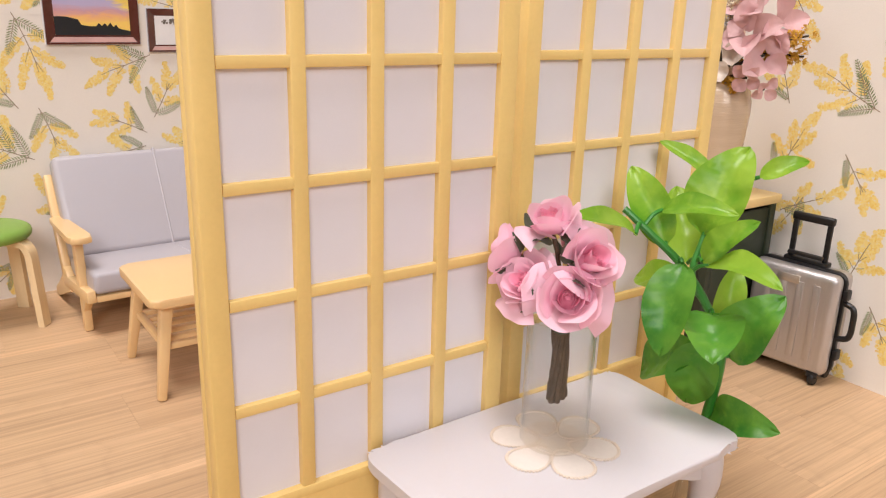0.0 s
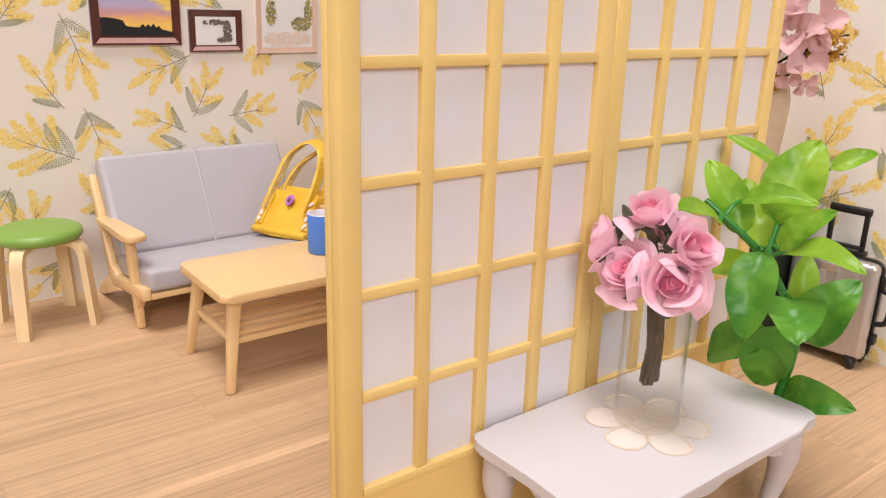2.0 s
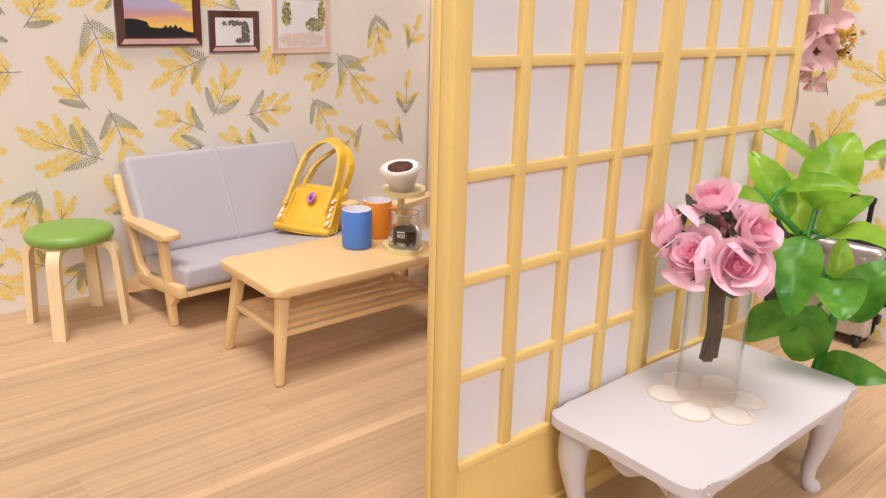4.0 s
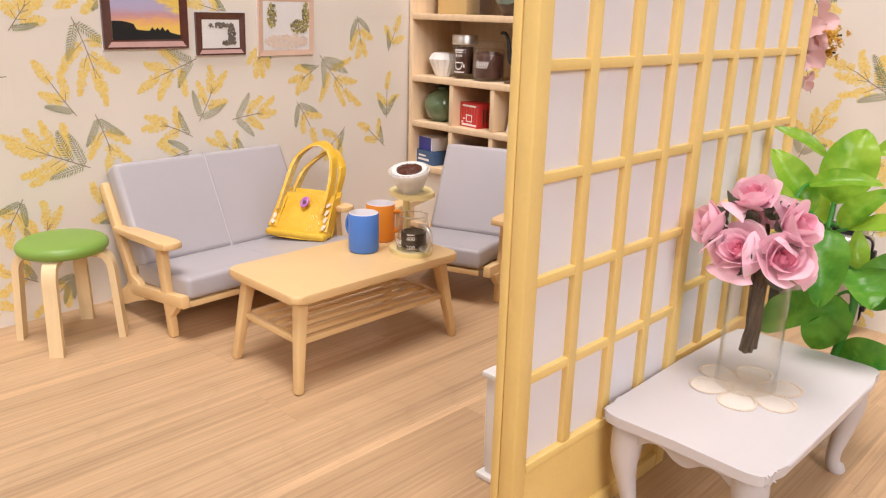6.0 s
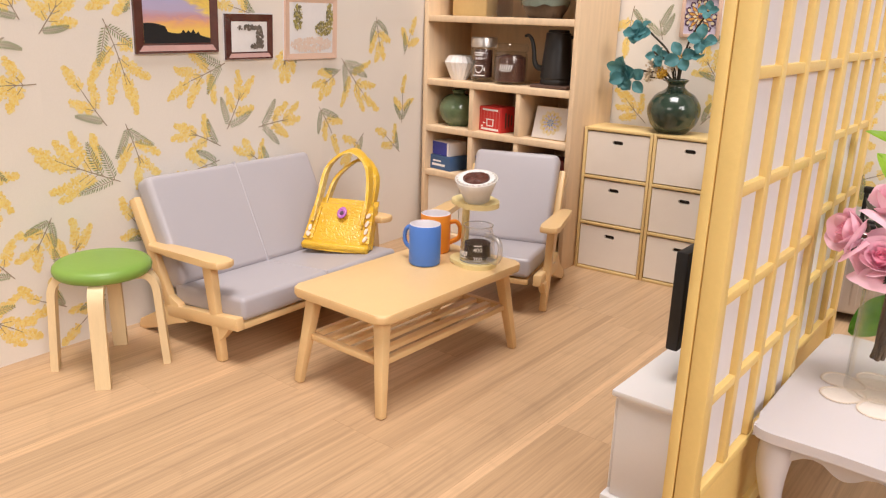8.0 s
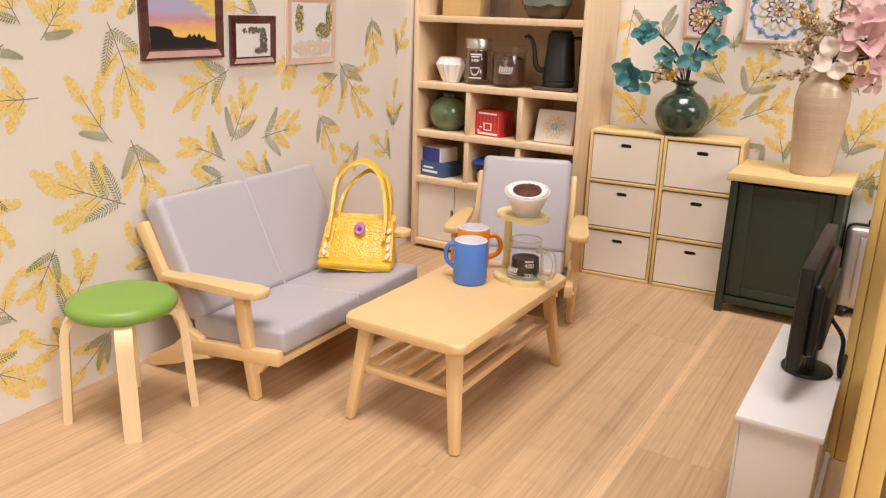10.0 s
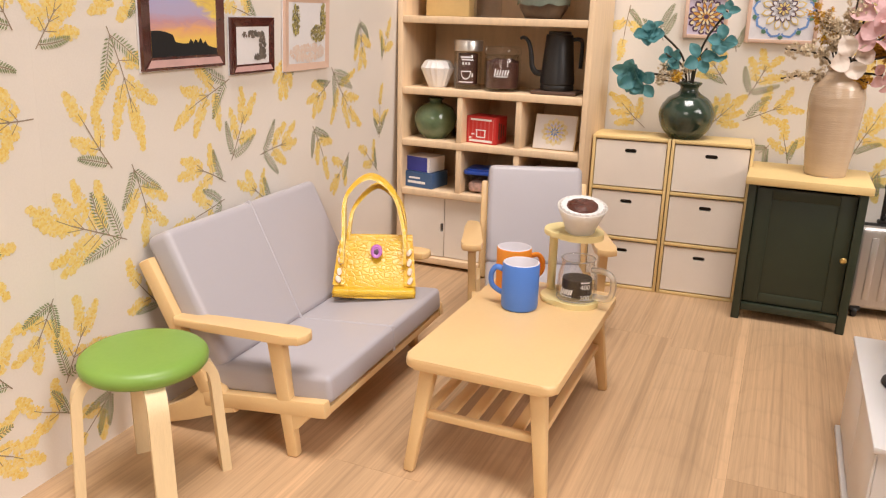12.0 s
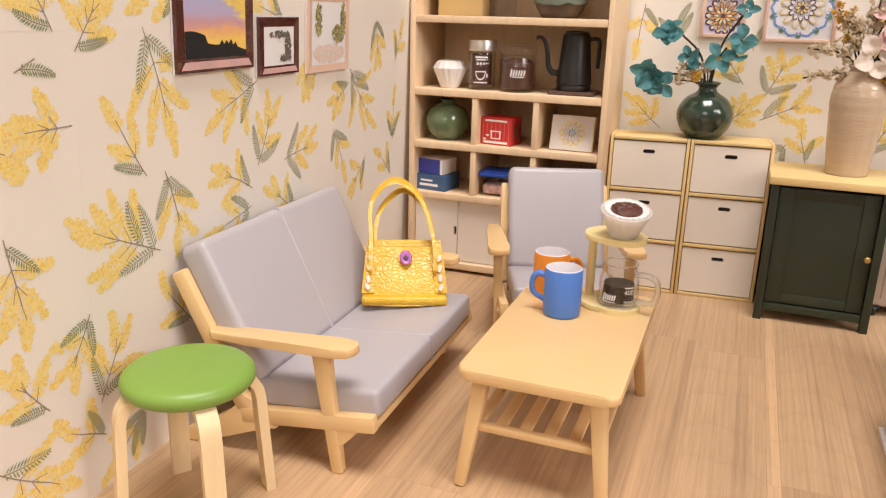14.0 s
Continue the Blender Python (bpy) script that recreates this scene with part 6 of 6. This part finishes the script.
def bouquet():
    t = thing("rose_bouquet", 2.145, 1.445, 0.56, 0, "bunch of pink paper roses standing in a glass vase", "bouquet")
    hub = Vector((-0.020, -0.010, 0.40))
    specs = (
        ((-0.020, 0.060, 0.560), (-0.40, -0.15, 0.92), 0.100),
        ((-0.085, 0.165, 0.455), (-0.55, 0.75, 0.35), 0.095),
        ((-0.110, 0.050, 0.395), (-0.84, -0.05, 0.52), 0.104),
        ((-0.078, -0.092, 0.385), (-0.66, -0.66, 0.46), 0.112),
        ((-0.004, -0.098, 0.482), (-0.10, -0.82, 0.58), 0.108),
        ((0.090, 0.035, 0.480), (0.75, 0.20, 0.55), 0.105),
    )
    rng = random.Random(9)
    for k, (c, d, r) in enumerate(specs):
        rose(t, c, d, r * 1.05, 20 + k)
        bm = B()
        c = Vector(c)
        inner = c - Vector(d).normalized() * r * 0.45
        tube(bm, curve_points((hub + Vector((rng.uniform(-0.01, 0.01), rng.uniform(-0.01, 0.01), -0.08)), (hub + inner) / 2, inner), 12), 0.007, 7)
        part("twig", bm, M["twig"], t)
        for j in range(4):
            a = math.tau * j / 4 + k
            m = facing(d)
            out = m @ Vector((math.cos(a), math.sin(a), 0))
            base = c - Vector(d).normalized() * r * 0.46 + out * r * 0.25
            tip = c - Vector(d).normalized() * r * (0.16 - 0.24 * rng.random()) + out * r * rng.uniform(0.80, 0.92)
            bm = B()
            leaf_sheet(bm, base, tip, r * 0.52, -Vector(d), 0.3, 0.1, 9, 0.6, 0.05, 0.0, 0.6)
            part("leaf", bm, M["rose_leaf"], t, "dark grey-green paper leaf", smooth=60)
    for k in range(9):
        a = k * 2.4
        q = 0.011 + 0.008 * (k % 3)
        bm = B()
        foot = Vector((0.012 + q * math.cos(a), 0.018 + q * math.sin(a), rng.uniform(0.0, 0.03)))
        mid = Vector((-0.004 + q * 0.8 * math.cos(a + 0.9), 0.002 + q * 0.8 * math.sin(a + 0.9), 0.17))
        top = hub + Vector((q * math.cos(a + 1.7), q * math.sin(a + 1.7), -0.05))
        pts = curve_points((foot, mid, top), 16)
        tube(bm, [p + Vector((noise.noise(p * 60), noise.noise(p * 60 + Vector((5, 0, 0))), 0)) * 0.003 for p in pts], 0.0095, 7)
        part("twig", bm, M["twig"], t)
    return t


bouquet()


def doily(x, y, z):
    t = thing("doily", x, y, z, 12, "cream lace doily of six looped petals", "doily")
    for k in range(6):
        a = math.tau * k / 6
        bm = B()
        pts = []
        for i in range(41):
            s = math.tau * i / 40
            u, v = 0.118 + 0.072 * math.cos(s), 0.057 * math.sin(s) * (1 + 0.25 * math.cos(s))
            pts.append((u * math.cos(a) - v * math.sin(a), u * math.sin(a) + v * math.cos(a), 0.0022))
        tube(bm, pts, 0.0034, 6, 0.7, False)
        for i in range(40):
            p = Vector(pts[i]).lerp(Vector((0.118 * math.cos(a), 0.118 * math.sin(a), 0.0022)), -0.05)
            lathe(bm, ((0, 0.0045), (0.0035, 0.003), (0.0045, 0), (0.0035, -0.002), (0, -0.0022)), 6, (p.x, p.y, 0.0022))
        loop = part("lace_loop", bm, M["lace"], t)
        bm = B()
        bm.faces.new([bm.verts.new((p[0], p[1], 0.0012)) for p in pts[:-1]])
        part("net", bm, M["lace_net"], loop, "fine pale net")
    bm = B()
    lathe(bm, ((0, 0.0008), (0.060, 0.0008), (0.066, 0.0015), (0.066, 0.004), (0.058, 0.0035), (0, 0.003)), 40)
    part("lace_middle", bm, M["lace_net"], t)


doily(2.145, 1.440, 0.4302)


# ---- green plant behind the side table ----
def plant_leaf_material(name, low, high, bright):
    m, nt, p = node_material(name)
    vec = coords(nt)
    oi, n = nt.nodes.new("ShaderNodeObjectInfo"), noise_tex(nt, vec, 7.0, 3)
    col = mix(nt, oi.outputs["Random"], low, high)
    col = mix(nt, ramp(nt, n, ((0.35, (0, 0, 0)), (0.65, (1, 1, 1)))), col, bright)
    col = mix(nt, 0.30, col, mix(nt, oi.outputs["Random"], low, high))
    specks = noise_tex(nt, vec, 30.0, 3, 0.6)
    col = mix(nt, ramp(nt, specks, ((0.50, (0, 0, 0)), (0.75, (0.45, 0.45, 0.45)))), col, bright)
    nt.links.new(col, p.inputs["Base Color"])
    p.inputs["Roughness"].default_value = 0.36
    bump(nt, p, noise_tex(nt, vec, 60.0, 2), 0.15, 0.004)
    tr, ms = nt.nodes.new("ShaderNodeBsdfTranslucent"), nt.nodes.new("ShaderNodeMixShader")
    nt.links.new(col, tr.inputs["Color"])
    ms.inputs[0].default_value = 0.40
    nt.links.new(p.outputs[0], ms.inputs[1]), nt.links.new(tr.outputs[0], ms.inputs[2])
    nt.links.new(ms.outputs[0], nt.nodes["Material Output"].inputs["Surface"])
    return m


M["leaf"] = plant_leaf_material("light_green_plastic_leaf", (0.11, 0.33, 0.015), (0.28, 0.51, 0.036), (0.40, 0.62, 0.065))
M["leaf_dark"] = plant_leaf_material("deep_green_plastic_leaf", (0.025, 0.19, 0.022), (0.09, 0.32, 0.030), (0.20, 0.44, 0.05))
M["plant_stem"] = surface("green_plastic_stem", (0.035, 0.20, 0.022), 0.4, 0.15)
UPPER_LEAVES = (
    ((2.93, 1.56, 1.15), (2.87, 1.76, 1.25), 0.070), ((2.75, 1.45, 1.00), (2.90, 1.42, 1.28), 0.215), ((2.90, 1.37, 1.19), (3.00, 1.27, 1.25), 0.070),
    ((2.60, 1.50, 1.09), (2.65, 1.26, 1.12), 0.085), ((2.60, 1.47, 0.98), (2.62, 1.66, 1.20), 0.140), ((2.45, 1.47, 1.04), (2.20, 1.50, 1.12), 0.090),
    ((2.70, 1.40, 0.93), (2.75, 1.25, 1.09), 0.105), ((2.75, 1.49, 0.89), (2.85, 1.65, 1.11), 0.150),
)
LOWER_LEAVES = (
    ((2.68, 1.36, 0.93), (2.62, 1.07, 0.95), 0.110), ((2.60, 1.40, 0.94), (2.48, 1.35, 0.67), 0.170), ((2.72, 1.27, 0.64), (2.80, 1.16, 0.87), 0.190),
    ((2.66, 1.31, 0.79), (2.52, 1.19, 0.70), 0.200), ((2.75, 1.40, 0.60), (2.80, 1.67, 0.40), 0.180), ((2.72, 1.36, 0.66), (2.75, 1.43, 0.40), 0.190),
    ((2.78, 1.34, 0.40), (2.74, 1.07, 0.46), 0.140), ((2.75, 1.34, 0.72), (2.85, 1.37, 0.90), 0.110), ((2.70, 1.47, 0.83), (2.75, 1.70, 0.78), 0.130),
)


def leafy_plant():
    x0, y0 = 2.77, 1.35
    t = thing("plant", x0, y0, 0, 0, "glossy green plastic plant with broad leaves beside the table", "plant")
    o = Vector((x0, y0, 0))
    stem = ((2.765, 1.351, 0.20), (2.763, 1.350, 0.28), (2.76, 1.345, 0.395), (2.74, 1.312, 0.546), (2.72, 1.306, 0.677), (2.69, 1.375, 0.819), (2.62, 1.428, 0.933), (2.55, 1.497, 1.021), (2.50, 1.567, 1.091))
    for line, r0, r1 in ((stem, 0.019, 0.011), (((2.70, 1.370, 0.80), (2.69, 1.425, 0.872), (2.75, 1.444, 0.984), (2.82, 1.46, 1.088), (2.92, 1.547, 1.158)), 0.014, 0.007)):
        bm = B()
        pts = [p - o for p in curve_points(line, 48)]
        tube(bm, pts, [r0 + (r1 - r0) * k / (len(pts) - 1) for k in range(len(pts))], 10)
        part("stem", bm, M["plant_stem"], t)
    rng = random.Random(6)
    spine = [p for p in curve_points(stem[1:], 60)] + [p for p in curve_points(((2.69, 1.425, 0.872), (2.75, 1.444, 0.984), (2.82, 1.46, 1.088), (2.92, 1.547, 1.158)), 30)]
    for base, tip, w in UPPER_LEAVES + LOWER_LEAVES:
        base, tip = Vector(base), Vector(tip)
        near = min(spine, key=lambda p: (p - base).length)
        if (near - base).length > 0.012:
            bm = B()
            mid = (near + base) / 2 + Vector((0, 0, 0.012))
            tube(bm, [p - o for p in curve_points((near, mid, base), 8)], 0.007, 7)
            part("leaf_stalk", bm, M["plant_stem"], t)
        bm = B()
        face = Vector((-0.62, -0.55, 0.65)) + Vector([rng.uniform(-0.35, 0.35) for _ in range(3)])
        leaf_sheet(bm, base - o, tip - o, w * 0.90, face, 0.25, rng.uniform(0.04, 0.18), 18, 0.55, 0.09, 0.14, 0.62)
        # leaves low on the plant take the darker, less yellow green
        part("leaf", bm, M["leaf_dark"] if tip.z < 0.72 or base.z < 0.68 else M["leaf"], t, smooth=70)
    bm = B()
    lathe(bm, ((0, 0.0), (0.075, 0.0), (0.082, 0.006), (0.070, 0.10), (0.046, 0.19), (0.044, 0.27), (0.052, 0.29), (0.048, 0.29), (0.040, 0.27), (0.042, 0.19), (0.064, 0.10), (0.074, 0.010), (0, 0.008)), 40)
    part("bottle", bm, M["vase_glass"], t, "small clear glass bottle")
    return t


leafy_plant()

# ---- vase with teal hydrangea on the drawers ----
M["teal"] = petal_material("teal_preserved_petal", (0.030, 0.15, 0.17), (0.13, 0.35, 0.37), 0.55, 0.3)
M["dark_stem"] = surface("dark_dried_stem", (0.045, 0.035, 0.022), 0.8, 0.3)
M["cream_bloom"] = petal_material("cream_dried_bloom", (0.66, 0.50, 0.32), (0.80, 0.70, 0.52), 0.8)
M["gold_bloom"] = petal_material("golden_dried_bloom", (0.62, 0.30, 0.03), (0.74, 0.47, 0.06), 0.8)
M["white_petal"] = petal_material("ivory_petal", (0.74, 0.62, 0.52), (0.80, 0.72, 0.64), 0.6)
M["blush_petal"] = petal_material("blush_pink_petal", (0.66, 0.37, 0.38), (0.74, 0.50, 0.49), 0.6)
M["beige_glaze"] = surface("beige_ribbed_glaze", (0.53, 0.40, 0.28), 0.2, 0.05, 5.0, 26.0, 0.006, coat=0.5, stretch=(0.6, 0.6, 6.0))


def floret(parent, c, direction, r, material, seed, n=4, name="floret", label=""):
    """A hydrangea floret: a few broad round petals about its middle."""
    rng = random.Random(seed)
    bm = B()
    m = Matrix.Translation(c) @ facing(direction, rng.uniform(0, 360))
    for k in range(n):
        a = math.tau * k / n + rng.uniform(-0.15, 0.15)
        d = Vector((math.cos(a), math.sin(a), rng.uniform(-0.25, 0.75)))
        leaf_sheet(bm, d * r * 0.10, d * r * rng.uniform(0.85, 1.1), r * rng.uniform(0.66, 0.88), (0.0, 0.0, 1.0), rng.uniform(0.10, 0.45), rng.uniform(-0.08, 0.18), 12, 1.0, 0.10, 0.10, 0.74)
    moved(bm, m)
    return part(name, bm, material, parent, label, smooth=70)


def puff(bm, c, r, n, rng, size=0.010):
    """A loose cluster of tiny dried buds."""
    for _ in range(n):
        d = Vector((rng.gauss(0, 1), rng.gauss(0, 1), rng.gauss(0, 1)))
        p = Vector(c) + d.normalized() * r * rng.random() ** 0.5
        s = size * rng.uniform(0.6, 1.2)
        q = [p + Vector((rng.uniform(-1, 1), rng.uniform(-1, 1), rng.uniform(-1, 1))) * s for _ in range(4)]
        vs = [bm.verts.new(v) for v in q]
        for f in ((0, 1, 2), (0, 1, 3), (1, 2, 3), (0, 2, 3)):
            bm.faces.new([vs[k] for k in f])


def stalk(parent, points, r, material):
    bm = B()
    tube(bm, curve_points(points, 16), r, 7)
    return part("stalk", bm, material, parent)


def teal_vase():
    vx, vy, vz = 4.055, 3.085, 0.977
    t = thing("round_vase", vx, vy, vz, 0, "round dark green glazed vase on the drawers", "vase", "green glazed vases")
    bm = B()
    prof = ((0, 0), (0.095, 0), (0.108, 0.006), (0.155, 0.055), (0.182, 0.125), (0.176, 0.185), (0.135, 0.245), (0.085, 0.275), (0.062, 0.295), (0.060, 0.315), (0.078, 0.335), (0.080, 0.345), (0.068, 0.347), (0.050, 0.325), (0.048, 0.28), (0, 0.26))
    lathe(bm, [(max(0, p.x) * 0.90, p.z * 0.96) for p in curve_points([(a, 0, b) for a, b in prof], 80)], 52)
    part("pot", bm, M["dark_celadon"], t)
    f = thing("hydrangea_stems", vx, vy, vz + 0.30, 0, "teal preserved hydrangea petals on dark stems in a green vase", "flowers")
    heads = (
        ((-0.05, 0.335, 0.075), 4, 0.098), ((-0.05, 0.185, 0.310), 3, 0.085), ((-0.05, 0.155, 0.195), 2, 0.075), ((-0.055, -0.080, 0.235), 3, 0.095), ((-0.05, -0.165, 0.445), 1, 0.060),
    )
    rng = random.Random(12)
    for c, n, r in heads:
        c = Vector(c)
        stalk(f, ((0.0 + rng.uniform(-0.01, 0.01), rng.uniform(-0.015, 0.015), -0.06), (c.x * 0.4, c.y * 0.30, c.z * 0.5 + 0.02), c), 0.0065, M["dark_stem"])
        for k in range(n):
            off = Vector((rng.uniform(-0.06, 0.02), rng.uniform(-0.085, 0.085), rng.uniform(-0.065, 0.065))) if n > 1 else Vector()
            floret(f, c + off, (-0.75, rng.uniform(-0.7, 0.7), rng.uniform(-0.2, 0.8)), r, M["teal"], rng.randrange(9999), 4, "floret", "teal hydrangea floret")
    for k, (c, r, key) in enumerate((((-0.06, 0.105, 0.075), 0.050, "cream_bloom"), ((-0.05, 0.145, 0.115), 0.045, "cream_bloom"), ((-0.09, 0.065, 0.072), 0.036, "gold_bloom"), ((-0.04, 0.02, 0.12), 0.045, "cream_bloom"), ((-0.03, -0.02, 0.16), 0.035, "gold_bloom"), ((-0.05, 0.17, 0.04), 0.035, "cream_bloom"))):
        stalk(f, ((0, 0, -0.05), (c[0] * 0.5, c[1] * 0.4, c[2] * 0.6), c), 0.004, M["dark_stem"])
        bm = B()
        puff(bm, c, r, 130, rng, 0.011)
        part("dried_bloom", bm, M[key], f, "small dried yellow bloom", smooth=0)


teal_vase()


def dried_vase():
    vx, vy, vz = 3.925, 2.285, 0.850
    t = thing("tall_vase", vx, vy, vz, 0, "tall beige ribbed ceramic vase on the green cabinet", "vase")
    bm = B()
    prof = ((0, 0), (0.122, 0), (0.132, 0.006), (0.140, 0.03), (0.160, 0.20), (0.176, 0.38), (0.178, 0.46), (0.160, 0.535), (0.115, 0.590), (0.090, 0.610), (0.086, 0.625), (0.094, 0.640), (0.088, 0.642), (0.074, 0.62), (0.074, 0.58), (0, 0.55))
    pr = curve_points([(a, 0, b) for a, b in prof], 110)
    lathe(bm, [(max(0, p.x) * 0.80 + (0.0007 * math.sin(p.z * 110) if 0.03 < p.z < 0.55 and p.x > 0.1 else 0), p.z * 0.93) for p in pr], 56)
    part("pot", bm, M["beige_glaze"], t)
    bm = B()
    lathe(bm, ((0.064, 0.587), (0.073, 0.583), (0.078, 0.591), (0.077, 0.600), (0.069, 0.603), (0.062, 0.597), (0.064, 0.587)), 48)
    part("lip", bm, M["beige_glaze"], t)
    f = thing("dried_flowers", vx, vy, vz + 0.557, 0, "dried cream, gold and blush flowers in a beige vase", "flowers")
    rng = random.Random(31)
    for c, d, r, key in (
        ((-0.10, -0.035, 0.085), (-0.95, -0.05, 0.15), 0.125, "white_petal"),
        ((-0.06, -0.150, 0.190), (-0.85, -0.3, 0.35), 0.155, "blush_petal"), ((-0.04, -0.225, 0.110), (-0.7, -0.6, 0.1), 0.140, "blush_petal"), ((-0.05, -0.130, 0.290), (-0.8, -0.1, 0.55), 0.140, "blush_petal"),
        ((0.02, -0.230, 0.240), (-0.3, -0.9, 0.4), 0.135, "blush_petal"), ((-0.10, -0.190, 0.010), (-0.8, -0.5, -0.2), 0.080, "blush_petal"), ((0.03, -0.10, 0.360), (-0.5, -0.2, 0.85), 0.100, "blush_petal"),
        ((0.05, -0.200, 0.130), (0.3, -0.95, 0.1), 0.100, "blush_petal"), ((-0.02, -0.235, -0.040), (-0.5, -0.8, -0.3), 0.070, "blush_petal"),
    ):
        stalk(f, ((0, 0, -0.08), (c[0] * 0.5, c[1] * 0.35, c[2] * 0.5), c), 0.006, M["dark_stem"])
        floret(f, c, d, r, M[key], rng.randrange(9999), 4, "floret", "ivory hydrangea floret" if key == "white_petal" else "blush pink hydrangea floret")
    for line, r, key, n in (
        (((0, 0.0, -0.05), (-0.05, 0.10, 0.09), (-0.08, 0.300, 0.125)), 0.028, "cream_bloom", 26), (((0, 0.0, -0.05), (-0.05, 0.12, 0.00), (-0.08, 0.300, -0.035)), 0.026, "cream_bloom", 26),
        (((0, 0.0, -0.05), (-0.03, 0.06, 0.16), (-0.05, 0.13, 0.300)), 0.034, "cream_bloom", 30), (((0, 0.0, -0.05), (-0.02, -0.01, 0.20), (-0.03, -0.02, 0.400)), 0.036, "cream_bloom", 34),
        (((0, 0.0, -0.05), (-0.03, 0.03, 0.17), (-0.05, 0.08, 0.240)), 0.036, "cream_bloom", 34), (((0, 0, -0.05), (-0.02, 0.09, 0.18), (-0.04, 0.175, 0.330)), 0.040, "gold_bloom", 34),
        (((0, 0, -0.05), (0.02, -0.12, 0.14), (0.06, -0.360, 0.200)), 0.040, "gold_bloom", 34), (((0, 0, -0.05), (-0.05, -0.07, -0.02), (-0.10, -0.125, -0.030)), 0.026, "gold_bloom", 16),
        (((0, 0, -0.05), (0.06, -0.14, 0.10), (0.10, -0.330, 0.110)), 0.034, "gold_bloom", 26),
    ):
        pts = curve_points(line, 20)
        stalk(f, line, 0.005, M["dark_stem"])
        bm = B()
        for k in range(int(n * 1.7)):
            p = pts[int(len(pts) * (0.45 + 0.55 * rng.random())) - 1]
            puff(bm, p + Vector((rng.gauss(0, 0.4), rng.gauss(0, 0.6), rng.gauss(0, 0.6))) * r, r * 0.5, 16, rng, 0.0105)
        part("dried_bloom", bm, M[key], f, "golden dried bloom" if key == "gold_bloom" else "cream dried bloom", smooth=0)


dried_vase()


# ---- television cable ----
cable = thing("cable", 2.10, 1.93, 0.44, 0, "black cable that runs from the television over the bench", "cable")
bm = B()
tube(bm, curve_points(((0.0, 0.02, 0.20), (-0.05, -0.03, 0.15), (-0.085, -0.035, 0.07), (-0.06, -0.042, 0.010), (0.08, -0.044, 0.008), (0.30, -0.044, 0.008)), 50), 0.008, 8)
part("lead", bm, M["black"], cable)

# ---- floor planks, one piece each ----
def plank_mesh(length, width):
    bm = B()
    box(bm, (0, 0, -0.01), (length - 0.0006, width - 0.0006, 0.02), 0)
    bmesh.ops.scale(bm, vec=(S, S, S), verts=bm.verts)
    me = bpy.data.meshes.new("plank")
    bm.to_mesh(me)
    bm.free()
    me.materials.append(M["floor_pale" if width < 0.1 else "floor"])
    return me


rng = random.Random(5)
LENGTHS = (1.25, 1.9, 2.6)
WIDTHS = (0.385, 0.05, 0.33, 0.36, 0.30)
plank_meshes = {(a, b): plank_mesh(a, b) for a in LENGTHS for b in WIDTHS}
edge, row = 2.165 - 3 * sum(WIDTHS), 0
while edge < FLOOR_Y1 - 0.1:
    wide = WIDTHS[row % 5]
    x = FLOOR_X0 - rng.uniform(0, 0.9)
    while edge > FLOOR_Y0 - 0.4 and x < FLOOR_X1 - 0.05:
        long = rng.choice(LENGTHS)
        ob = new("plank", plank_meshes[long, wide])
        ob.parent = floor
        ob.location = ((x + long / 2) * S, (edge + wide / 2) * S, 0)
        x += long
    edge, row = edge + wide, row + 1
